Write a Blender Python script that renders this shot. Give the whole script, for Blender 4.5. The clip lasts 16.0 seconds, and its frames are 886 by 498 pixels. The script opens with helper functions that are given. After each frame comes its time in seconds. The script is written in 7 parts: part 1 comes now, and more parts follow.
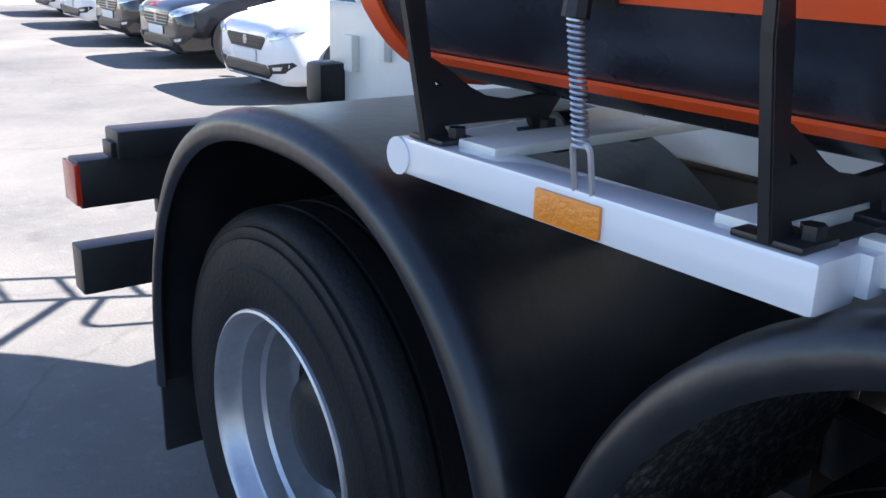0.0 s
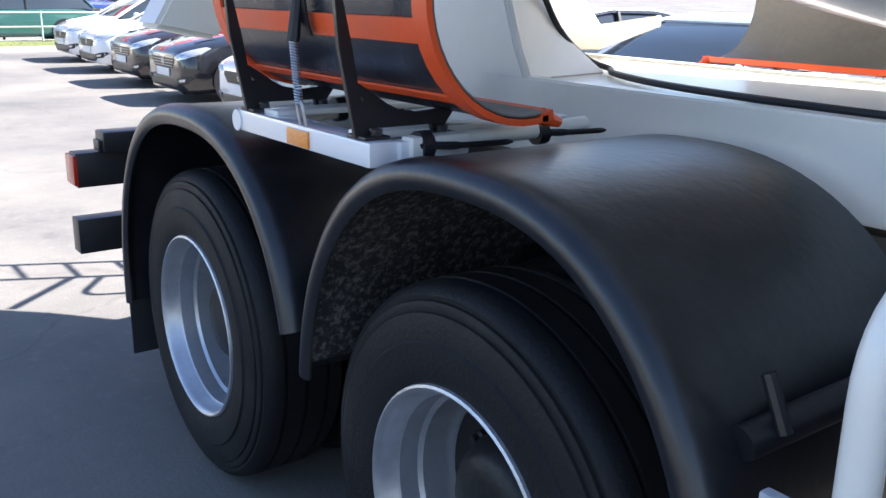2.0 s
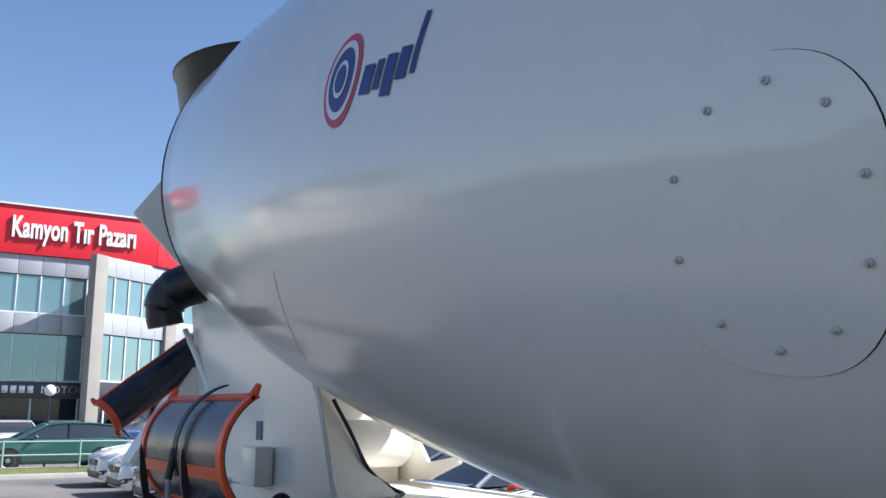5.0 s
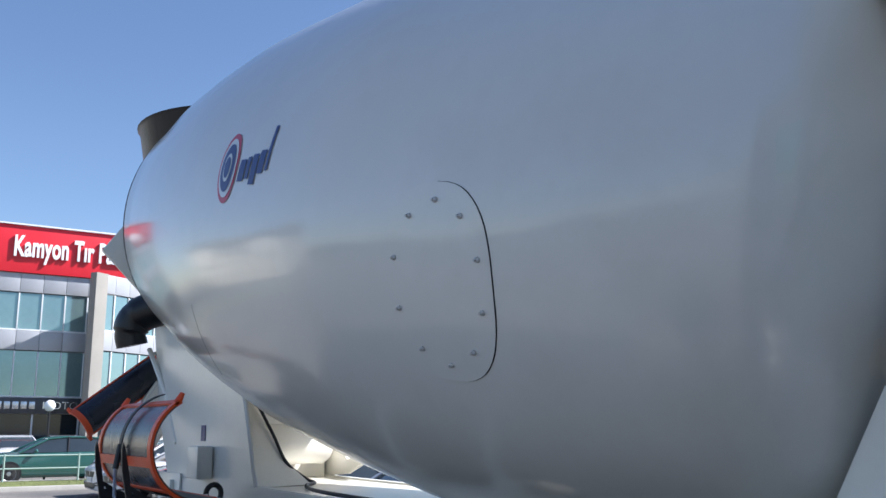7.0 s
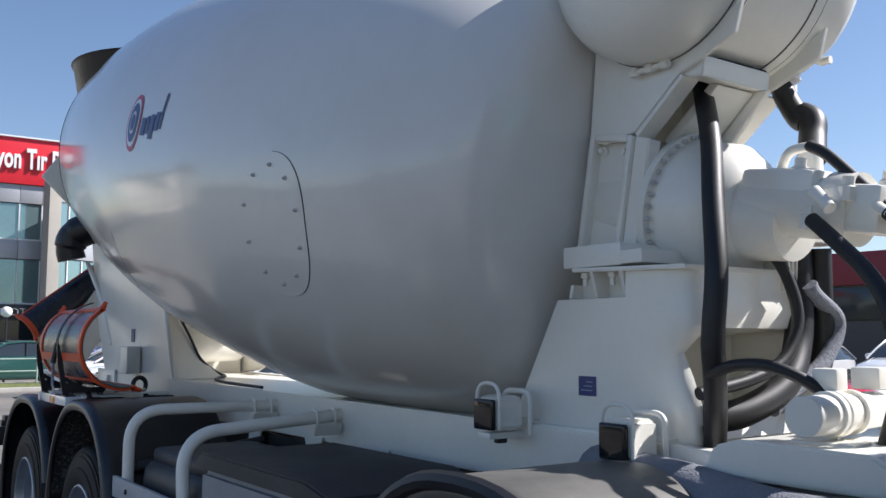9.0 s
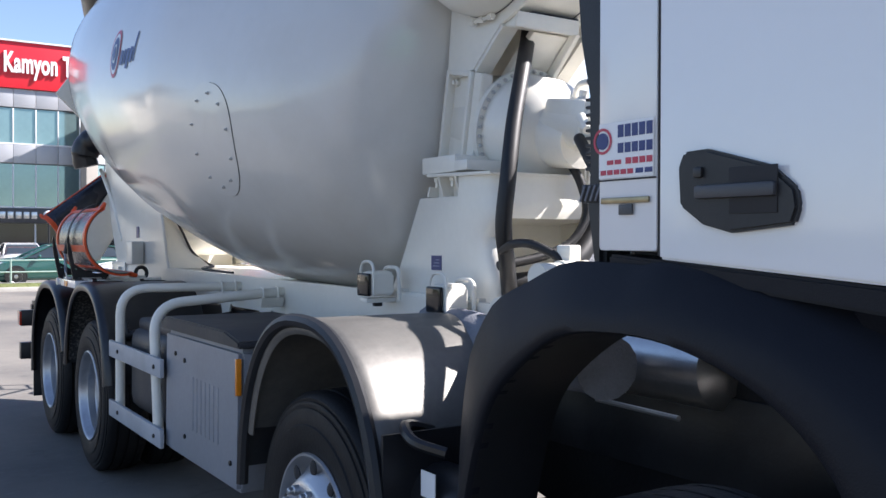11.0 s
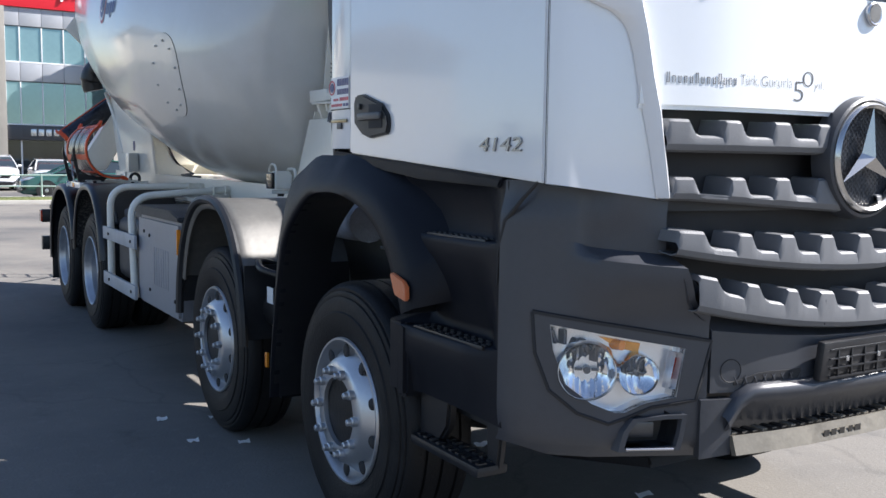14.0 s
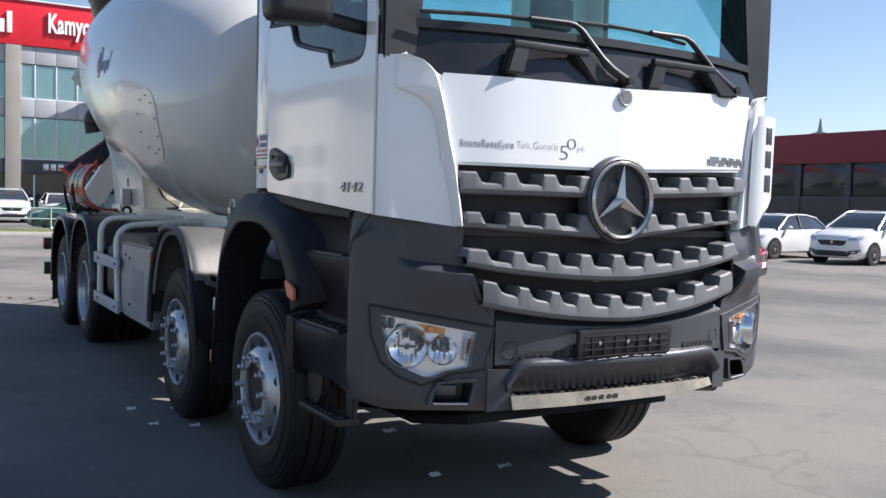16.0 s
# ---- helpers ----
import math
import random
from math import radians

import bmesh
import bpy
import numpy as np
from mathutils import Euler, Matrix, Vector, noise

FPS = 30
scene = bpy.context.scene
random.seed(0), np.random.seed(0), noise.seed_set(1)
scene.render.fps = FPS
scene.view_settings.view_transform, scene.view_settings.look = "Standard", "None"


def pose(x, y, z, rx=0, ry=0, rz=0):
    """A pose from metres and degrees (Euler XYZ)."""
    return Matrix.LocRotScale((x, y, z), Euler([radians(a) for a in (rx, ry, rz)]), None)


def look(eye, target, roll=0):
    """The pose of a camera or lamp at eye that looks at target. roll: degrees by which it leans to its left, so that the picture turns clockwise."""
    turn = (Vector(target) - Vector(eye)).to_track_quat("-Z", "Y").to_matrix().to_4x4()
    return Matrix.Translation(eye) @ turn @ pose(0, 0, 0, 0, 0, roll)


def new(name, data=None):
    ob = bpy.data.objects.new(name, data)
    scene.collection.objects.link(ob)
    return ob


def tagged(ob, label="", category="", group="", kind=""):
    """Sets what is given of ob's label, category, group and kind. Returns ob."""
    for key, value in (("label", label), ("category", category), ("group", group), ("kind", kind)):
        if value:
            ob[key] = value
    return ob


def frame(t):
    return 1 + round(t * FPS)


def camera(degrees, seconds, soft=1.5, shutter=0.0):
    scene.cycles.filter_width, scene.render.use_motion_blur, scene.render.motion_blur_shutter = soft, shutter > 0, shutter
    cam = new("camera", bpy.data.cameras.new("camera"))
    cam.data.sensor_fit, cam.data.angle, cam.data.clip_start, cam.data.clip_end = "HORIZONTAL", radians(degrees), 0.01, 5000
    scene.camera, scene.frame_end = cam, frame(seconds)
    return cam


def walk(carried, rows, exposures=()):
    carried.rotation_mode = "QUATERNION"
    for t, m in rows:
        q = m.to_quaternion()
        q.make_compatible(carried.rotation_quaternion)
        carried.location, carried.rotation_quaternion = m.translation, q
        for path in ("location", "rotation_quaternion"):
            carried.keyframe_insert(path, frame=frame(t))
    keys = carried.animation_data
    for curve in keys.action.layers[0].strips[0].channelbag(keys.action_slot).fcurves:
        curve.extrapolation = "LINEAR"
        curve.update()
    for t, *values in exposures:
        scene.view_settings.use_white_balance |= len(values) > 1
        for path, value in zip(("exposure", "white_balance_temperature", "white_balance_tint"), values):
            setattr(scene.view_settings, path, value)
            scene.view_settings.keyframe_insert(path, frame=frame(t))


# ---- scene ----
cam = camera(51.9, 16.0)
EXPOSURES = [(0, 2.12, 5980, 16), (2.5, 2.15, 6100, 16), (3.5, 1.46, 6120, 15), (5.0, 1.02, 5850, 14), (7.5, 1.04, 5820, 14), (8.5, 0.98, 5950, 14), (9.0, 0.78, 6050, 15), (10.2, 1.0, 6150, 18), (12.5, 1.98, 6200, 16), (13.2, 1.66, 6120, 15), (14.5, 1.04, 6080, 14), (16, 0.92, 6150, 15)]
PATH = [
    (0, (-1.985, 6.581, 1.567), (-0.836, 8.092, 0.939), 1.6),
    (0.5, (-2.063, 6.273, 1.575), (-0.902, 7.8, 1.008), 2.1),
    (1, (-2.16, 5.978, 1.618), (-1.007, 7.501, 1.024), 0.3),
    (1.5, (-2.202, 5.663, 1.61), (-1.069, 7.21, 1.04), 0.6),
    (2, (-2.227, 5.383, 1.611), (-1.094, 6.94, 1.068), 0.8),
    (2.5, (-2.309, 5.084, 1.621), (-1.179, 6.661, 1.135), 0.2),
    (3, (-2.337, 4.784, 1.651), (-1.199, 6.401, 1.349), 0.5),
    (3.5, (-2.371, 4.45, 1.724), (-1.226, 6.088, 1.653), 0.1),
    (4, (-2.43, 4.167, 1.753), (-1.293, 5.81, 1.849), -0.7),
    (4.5, (-2.434, 3.902, 1.763), (-1.332, 5.554, 1.998), -0.4),
    (5, (-2.407, 3.588, 1.757), (-1.322, 5.229, 2.116), 0.3),
    (5.2, (-2.399, 3.479, 1.754), (-1.322, 5.119, 2.143), 0.3),
    (7.3, (-2.506, 2.244, 1.691), (-1.428, 3.884, 2.078), -0.2),
    (7.5, (-2.528, 2.129, 1.699), (-1.44, 3.767, 2.066), -0.0),
    (8, (-2.516, 1.844, 1.692), (-1.418, 3.483, 2.018), 0.6),
    (8.5, (-2.567, 1.581, 1.67), (-1.44, 3.212, 1.935), 0.3),
    (9, (-2.597, 1.291, 1.668), (-1.438, 2.91, 1.859), 0.1),
    (9.5, (-2.562, 0.982, 1.637), (-1.391, 2.597, 1.781), 0.5),
    (10, (-2.56, 0.697, 1.658), (-1.415, 2.334, 1.747), 0.4),
    (10.2, (-2.553, 0.581, 1.649), (-1.422, 2.229, 1.717), 0.2),
    (12.5, (-2.746, -0.878, 1.555), (-1.679, 0.807, 1.403), 1.1),
    (13, (-2.722, -1.199, 1.552), (-1.662, 0.488, 1.375), 1.0),
    (13.5, (-2.767, -1.524, 1.532), (-1.711, 0.164, 1.336), 0.8),
    (14, (-2.74, -1.861, 1.526), (-1.705, -0.161, 1.339), 0.8),
    (14.5, (-2.725, -2.193, 1.536), (-1.71, -0.477, 1.366), 1.3),
    (15, (-2.771, -2.513, 1.536), (-1.753, -0.797, 1.41), 1.5),
    (15.5, (-2.791, -2.815, 1.546), (-1.775, -1.096, 1.44), 1.4),
    (16, (-2.808, -3.152, 1.531), (-1.788, -1.435, 1.429), 1.6),
]
walk(cam, [(t, look(eye, target, roll)) for t, eye, target, roll in PATH], EXPOSURES)

# ---------- light ----------
SUN = Vector((1.0, -0.48, 1.02)).normalized()          # towards the sun
elev, azim = math.asin(SUN.z), math.atan2(SUN.x, SUN.y)
world = bpy.data.worlds.new("sky")
scene.world = world
world.use_nodes = True
wn = world.node_tree
sky = wn.nodes.new("ShaderNodeTexSky")
sky.sky_type = "NISHITA"
sky.sun_disc = False
sky.sun_elevation, sky.sun_rotation = elev, azim
sky.air_density, sky.dust_density, sky.ozone_density = 1.0, 0.3, 1.6
bg = wn.nodes["Background"]
wn.links.new(sky.outputs["Color"], bg.inputs["Color"])
bg.inputs["Strength"].default_value = 0.074
lamp = bpy.data.lights.new("sun", "SUN")
lamp.energy, lamp.angle, lamp.color = 5.0, radians(0.5), (1.0, 0.95, 0.86)
new("sun", lamp).matrix_world = look(SUN * 60, (0, 0, 0))


# ---------- helpers ----------
def mat(name, base, rough=0.5, metal=0.0, vary=0.12, scale=6.0, bump=0.0, bscale=60.0, coat=0.0, spec=0.5, dirt=None, dirt_amount=0.0, dirt_scale=1.5):
    """Procedural surface: two scales of colour variation, relief, optional dirt of another colour."""
    m = bpy.data.materials.new(name)
    m.use_nodes = True
    nt = m.node_tree
    b = nt.nodes["Principled BSDF"]
    b.inputs["Roughness"].default_value, b.inputs["Metallic"].default_value = rough, metal
    b.inputs["Coat Weight"].default_value, b.inputs["Coat Roughness"].default_value = coat, 0.06 if rough < 0.3 else 0.17
    b.inputs["Specular IOR Level"].default_value = spec
    co = nt.nodes.new("ShaderNodeTexCoord")
    n1 = nt.nodes.new("ShaderNodeTexNoise")
    n1.inputs["Scale"].default_value, n1.inputs["Detail"].default_value = scale, 6
    n2 = nt.nodes.new("ShaderNodeTexNoise")
    n2.inputs["Scale"].default_value, n2.inputs["Detail"].default_value = scale * 14, 3
    for n in (n1, n2):
        nt.links.new(co.outputs["Object"], n.inputs["Vector"])
    add = nt.nodes.new("ShaderNodeMath")
    add.operation = "MULTIPLY_ADD"
    add.inputs[1].default_value = 0.35
    nt.links.new(n2.outputs["Fac"], add.inputs[0])
    nt.links.new(n1.outputs["Fac"], add.inputs[2])
    ramp = nt.nodes.new("ShaderNodeMapRange")
    ramp.inputs["From Min"].default_value, ramp.inputs["From Max"].default_value = 0.4, 0.95
    ramp.inputs["To Min"].default_value, ramp.inputs["To Max"].default_value = 1 - vary, 1 + vary * 0.6
    nt.links.new(add.outputs[0], ramp.inputs["Value"])
    mul = nt.nodes.new("ShaderNodeVectorMath")
    mul.operation = "SCALE"
    mul.inputs[0].default_value = base
    nt.links.new(ramp.outputs[0], mul.inputs["Scale"])
    out = mul.outputs[0]
    if dirt:
        n3 = nt.nodes.new("ShaderNodeTexNoise")
        n3.inputs["Scale"].default_value, n3.inputs["Detail"].default_value, n3.inputs["Roughness"].default_value = dirt_scale, 8, 0.7
        nt.links.new(co.outputs["Object"], n3.inputs["Vector"])
        r3 = nt.nodes.new("ShaderNodeMapRange")
        r3.inputs["From Min"].default_value, r3.inputs["From Max"].default_value = 0.48, 0.72
        r3.inputs["To Max"].default_value = dirt_amount
        nt.links.new(n3.outputs["Fac"], r3.inputs["Value"])
        mx = nt.nodes.new("ShaderNodeMix")
        mx.data_type = "RGBA"
        nt.links.new(r3.outputs[0], mx.inputs[0])
        nt.links.new(out, mx.inputs[6])
        mx.inputs[7].default_value = (*dirt, 1)
        out = mx.outputs[2]
    nt.links.new(out, b.inputs["Base Color"])
    rr = nt.nodes.new("ShaderNodeMapRange")
    rr.inputs["To Min"].default_value, rr.inputs["To Max"].default_value = max(0.02, rough * 0.8), min(1, rough * 1.2)
    nt.links.new(n1.outputs["Fac"], rr.inputs["Value"])
    nt.links.new(rr.outputs[0], b.inputs["Roughness"])
    if bump:
        nb = nt.nodes.new("ShaderNodeTexNoise")
        nb.inputs["Scale"].default_value, nb.inputs["Detail"].default_value = bscale, 4
        nt.links.new(co.outputs["Object"], nb.inputs["Vector"])
        bp = nt.nodes.new("ShaderNodeBump")
        bp.inputs["Strength"].default_value, bp.inputs["Distance"].default_value = bump, 0.01
        nt.links.new(nb.outputs["Fac"], bp.inputs["Height"])
        nt.links.new(bp.outputs[0], b.inputs["Normal"])
    return m


def glass(name, tint, rough=0.02, trans=1.0):
    m = bpy.data.materials.new(name)
    m.use_nodes = True
    b = m.node_tree.nodes["Principled BSDF"]
    b.inputs["Base Color"].default_value = (*tint, 1)
    b.inputs["Roughness"].default_value, b.inputs["Transmission Weight"].default_value, b.inputs["IOR"].default_value = rough, trans, 1.45
    return m


def mesh_of(bm, name, material, smooth=40):
    bmesh.ops.recalc_face_normals(bm, faces=bm.faces)
    me = bpy.data.meshes.new(name)
    if smooth:
        for f in bm.faces:
            f.smooth = True
        lim = radians(smooth)
        for e in bm.edges:
            e.smooth = len(e.link_faces) == 2 and e.calc_face_angle(0) < lim
    bm.to_mesh(me)
    bm.free()
    if material:
        me.materials.append(material)
    return me


def part(name, bm, material, parent, label="", smooth=40):
    ob = new(name, mesh_of(bm, name, material, smooth))
    ob.parent = parent
    if label:
        ob["label"] = label
    return ob


def again(ob, m, parent=None):
    """Another object on the same mesh."""
    o = new(ob.name.split(".")[0], ob.data)
    o.parent = parent or ob.parent
    o.matrix_basis = m
    return o


def thing(name, label, category, m=None, group=""):
    ob = new(name)
    ob.empty_display_size = 0.2
    if m is not None:
        ob.matrix_basis = m
    return tagged(ob, label, category, group)


def setting(name, bm, material, label="", smooth=40):
    ob = new(name, mesh_of(bm, name, material, smooth))
    return tagged(ob, label, "", "", "structure")


def bm_box(cx, cy, cz, sx, sy, sz, bevel=0.0, bm=None, rot=None, seg=2):
    own = bmesh.new()
    bmesh.ops.create_cube(own, size=1)
    bmesh.ops.scale(own, vec=(sx, sy, sz), verts=own.verts)
    if bevel:
        bmesh.ops.bevel(own, geom=own.edges[:], offset=min(bevel, sx * .45, sy * .45, sz * .45), segments=seg, affect="EDGES", profile=0.6)
    m = Matrix.Translation((cx, cy, cz))
    if rot is not None:
        m = m @ Euler([radians(a) for a in rot]).to_matrix().to_4x4()
    bmesh.ops.transform(own, matrix=m, verts=own.verts)
    return join(bm, own)


def span(x0, x1, y0, y1, z0, z1, bevel=0.0, bm=None):
    return bm_box((x0 + x1) / 2, (y0 + y1) / 2, (z0 + z1) / 2, abs(x1 - x0), abs(y1 - y0), abs(z1 - z0), bevel, bm)


def join(bm, other):
    if bm is None:
        return other
    me = bpy.data.meshes.new("tmp")
    other.to_mesh(me)
    other.free()
    bm.from_mesh(me)
    bpy.data.meshes.remove(me)
    return bm


def rounded(points, r, n=5):
    """A polyline with its inner corners rounded."""
    pts = [Vector(p) for p in points]
    out = [pts[0]]
    for a, b, c in zip(pts, pts[1:], pts[2:]):
        u, v = (a - b), (c - b)
        d = min(r, u.length * .49, v.length * .49)
        p, q = b + u.normalized() * d, b + v.normalized() * d
        for i in range(n + 1):
            t = i / n
            out.append(p * (1 - t) ** 2 + b * 2 * t * (1 - t) + q * t * t)
    return out + [pts[-1]]


def bm_tube(points, radius, sides=12, bm=None, cap=True):
    """A round bar or hose along a polyline; radius: a number or one for each point."""
    pts = [Vector(p) for p in points]
    own = bmesh.new()
    rings, ref = [], None
    for i, p in enumerate(pts):
        d = (pts[min(i + 1, len(pts) - 1)] - pts[max(i - 1, 0)]).normalized()
        if ref is None:
            ref = d.orthogonal().normalized()
        ref = (ref - d * ref.dot(d)).normalized()
        s = d.cross(ref)
        r = radius[i] if isinstance(radius, (list, tuple)) else radius
        rings.append([own.verts.new(p + (ref * math.cos(a) + s * math.sin(a)) * r) for a in [2 * math.pi * k / sides for k in range(sides)]])
    for a, b in zip(rings, rings[1:]):
        for k in range(sides):
            own.faces.new((a[k], a[(k + 1) % sides], b[(k + 1) % sides], b[k]))
    if cap:
        own.faces.new(rings[0])
        own.faces.new(rings[-1])
    return join(bm, own)


def spline(points, n=8):
    """A smooth curve through the points."""
    p = [Vector(q) for q in points]
    p = [p[0] * 2 - p[1]] + p + [p[-1] * 2 - p[-2]]
    out = []
    for i in range(1, len(p) - 2):
        for k in range(n):
            t = k / n
            out.append(0.5 * (2 * p[i] + (p[i + 1] - p[i - 1]) * t + (2 * p[i - 1] - 5 * p[i] + 4 * p[i + 1] - p[i + 2]) * t * t + (3 * p[i] - p[i - 1] - 3 * p[i + 1] + p[i + 2]) * t ** 3))
    return out + [p[-2]]


def bm_lathe(profile, sides=48, bm=None, axis="x", closed=False, caps=(True, True)):
    """Turn (along, radius) pairs about an axis through the origin."""
    own = bmesh.new()
    rings = []
    for a, r in profile:
        ring = []
        for k in range(sides):
            w = 2 * math.pi * k / sides
            c, s = r * math.cos(w), r * math.sin(w)
            ring.append(own.verts.new({"x": (a, c, s), "y": (c, a, s), "z": (c, s, a)}[axis]))
        rings.append(ring)
    pairs = list(zip(rings, rings[1:])) + ([(rings[-1], rings[0])] if closed else [])
    for p, q in pairs:
        for k in range(sides):
            own.faces.new((p[k], p[(k + 1) % sides], q[(k + 1) % sides], q[k]))
    if not closed:
        for ring, (a, r), cap in ((rings[0], profile[0], caps[0]), (rings[-1], profile[-1], caps[1])):
            if r > 1e-4 and cap:
                own.faces.new(ring)
        bmesh.ops.remove_doubles(own, verts=own.verts, dist=1e-5)
    return join(bm, own)


def bm_prism(outline, a0, a1, axis="x", bevel=0.0, bm=None):
    """An outline in the plane across an axis, drawn out from a0 to a1. x: (y, z); y: (x, z); z: (x, y)."""
    own = bmesh.new()
    put = {"x": lambda p, a: (a, p[0], p[1]), "y": lambda p, a: (p[0], a, p[1]), "z": lambda p, a: (p[0], p[1], a)}[axis]
    lo = [own.verts.new(put(p, a0)) for p in outline]
    hi = [own.verts.new(put(p, a1)) for p in outline]
    own.faces.new(lo)
    own.faces.new(hi)
    n = len(outline)
    for k in range(n):
        own.faces.new((lo[k], lo[(k + 1) % n], hi[(k + 1) % n], hi[k]))
    if bevel:
        bmesh.ops.recalc_face_normals(own, faces=own.faces)
        bmesh.ops.bevel(own, geom=[e for e in own.edges if e.calc_face_angle(0) > 0.5], offset=bevel, segments=2, affect="EDGES")
    return join(bm, own)


def bm_sheet(grid, thick, bm=None):
    """A curved sheet of a given thickness from rows of points."""
    own = bmesh.new()
    g = [[Vector(p) for p in row] for row in grid]
    R, C = len(g), len(g[0])
    nor = [[None] * C for _ in range(R)]
    for i in range(R):
        for j in range(C):
            u = g[min(i + 1, R - 1)][j] - g[max(i - 1, 0)][j]
            v = g[i][min(j + 1, C - 1)] - g[i][max(j - 1, 0)]
            n = u.cross(v)
            nor[i][j] = n.normalized() if n.length > 1e-9 else Vector((0, 0, 1))
    A = [[own.verts.new(g[i][j]) for j in range(C)] for i in range(R)]
    B = [[own.verts.new(g[i][j] - nor[i][j] * thick) for j in range(C)] for i in range(R)]
    for i in range(R - 1):
        for j in range(C - 1):
            own.faces.new((A[i][j], A[i + 1][j], A[i + 1][j + 1], A[i][j + 1]))
            own.faces.new((B[i][j], B[i][j + 1], B[i + 1][j + 1], B[i + 1][j]))
    for i in range(R - 1):
        for j, s in ((0, 1), (C - 1, 0)):
            q = (A[i][j], A[i + 1][j], B[i + 1][j], B[i][j])
            own.faces.new(q)
    for j in range(C - 1):
        for i in (0, R - 1):
            own.faces.new((A[i][j], A[i][j + 1], B[i][j + 1], B[i][j]))
    return join(bm, own)


def bm_text(words, size, depth=0.004, space=1.0, bold=0.0):
    cu = bpy.data.curves.new("words", "FONT")
    cu.body, cu.size, cu.extrude, cu.space_character, cu.offset = words, size, depth, space, bold
    ob = bpy.data.objects.new("words", cu)
    me = bpy.data.meshes.new_from_object(ob)
    bm = bmesh.new()
    bm.from_mesh(me)
    bpy.data.objects.remove(ob)
    bpy.data.curves.remove(cu)
    bpy.data.meshes.remove(me)
    return bm


def fit_bm(bm, width, height, m):
    """Scale a flat lettering to a width and height, its lower left corner at m's origin, and set it at m."""
    xs, ys = [v.co.x for v in bm.verts], [v.co.y for v in bm.verts]
    x0, y0, w, h = min(xs), min(ys), max(xs) - min(xs), max(ys) - min(ys)
    for v in bm.verts:
        v.co.x, v.co.y = (v.co.x - x0) * width / w, (v.co.y - y0) * height / h
    bmesh.ops.transform(bm, matrix=m, verts=bm.verts)
    return bm


# ---------- materials ----------
CREAM = mat("cream_white_paint", (0.82, 0.795, 0.715), 0.32, 0, 0.06, 2.5, 0.03, 30, 0.25, dirt=(0.42, 0.39, 0.33), dirt_amount=0.10)
DRUM = mat("drum_white_paint", (0.67, 0.655, 0.615), 0.31, 0, 0.04, 0.7, 0.10, 2.2, 0.8, dirt=(0.54, 0.51, 0.45), dirt_amount=0.4, dirt_scale=0.9)
DRUM.node_tree.nodes["Principled BSDF"].inputs["Coat Roughness"].default_value = 0.11
CABW = mat("cab_white_paint", (0.78, 0.79, 0.80), 0.2, 0, 0.02, 2.0, 0.0, 8, 0.8)
BLACKP = mat("black_plastic", (0.015, 0.016, 0.019), 0.42, 0, 0.25, 5, 0.06, 180, spec=0.4, dirt=(0.07, 0.07, 0.07), dirt_amount=0.3)
GLOSSB = mat("gloss_black_panel", (0.012, 0.0125, 0.014), 0.24, 0, 0.2, 5, 0.0, 80, dirt=(0.05, 0.05, 0.05), dirt_amount=0.2)
GREYP = mat("dark_grey_plastic", (0.050, 0.053, 0.062), 0.36, 0, 0.12, 4, 0.12, 300, spec=0.5, dirt=(0.05, 0.05, 0.05), dirt_amount=0.22)
ARCHP = mat("black_arch_plastic", (0.0105, 0.0118, 0.0165), 0.45, 0, 0.12, 4, 0.15, 260, spec=0.17, dirt=(0.04, 0.04, 0.042), dirt_amount=0.10)
GRILLE = mat("grey_grille_plastic", (0.135, 0.138, 0.145), 0.5, 0, 0.08, 5, 0.12, 300)
RUBBER = mat("tyre_rubber", (0.009, 0.009, 0.010), 0.60, 0, 0.3, 5, 0.25, 90, spec=0.28, dirt=(0.032, 0.030, 0.027), dirt_amount=0.5, dirt_scale=3)
STEEL = mat("silver_rim_paint", (0.52, 0.53, 0.55), 0.35, 0.75, 0.1, 6, 0.04, 90)
HUBM = mat("hub_black", (0.012, 0.012, 0.013), 0.5, 0.2, 0.3, 9, 0.2, 60)
CHROME = mat("chrome", (0.86, 0.86, 0.86), 0.10, 1.0, 0.05, 5)
ALU = mat("brushed_aluminium", (0.62, 0.62, 0.61), 0.3, 0.9, 0.12, 9, 0.1, 140, dirt=(0.3, 0.29, 0.27), dirt_amount=0.5)
BLACKM = mat("black_steel_paint", (0.014, 0.014, 0.016), 0.38, 0.0, 0.25, 6, 0.06, 80, dirt=(0.08, 0.075, 0.07), dirt_amount=0.3)
CHUTEB = mat("chute_dark_blue_black", (0.022, 0.025, 0.036), 0.27, 0.1, 0.3, 4, 0.08, 40, dirt=(0.12, 0.12, 0.12), dirt_amount=0.3)
ORANGE = mat("orange_paint", (0.80, 0.095, 0.018), 0.4, 0, 0.1, 5, 0.05, 60)
AMBER = mat("amber_plastic", (0.85, 0.27, 0.015), 0.25, 0, 0.1, 30, 0.3, 150, 0.4)
REDP = mat("red_lens", (0.5, 0.03, 0.01), 0.2, 0, 0.1, 30, 0.1, 150, 0.4)
HOSE = mat("rubber_hose", (0.012, 0.012, 0.013), 0.5, 0, 0.2, 8, 0.06, 300)
GREYCLOTH = mat("grey_sleeve", (0.2, 0.21, 0.24), 0.85, 0, 0.3, 8, 0.6, 140)
SMOKE = mat("grey_steel_box", (0.26, 0.275, 0.305), 0.45, 0.1, 0.2, 3, 0.1, 60, dirt=(0.20, 0.205, 0.21), dirt_amount=0.4)
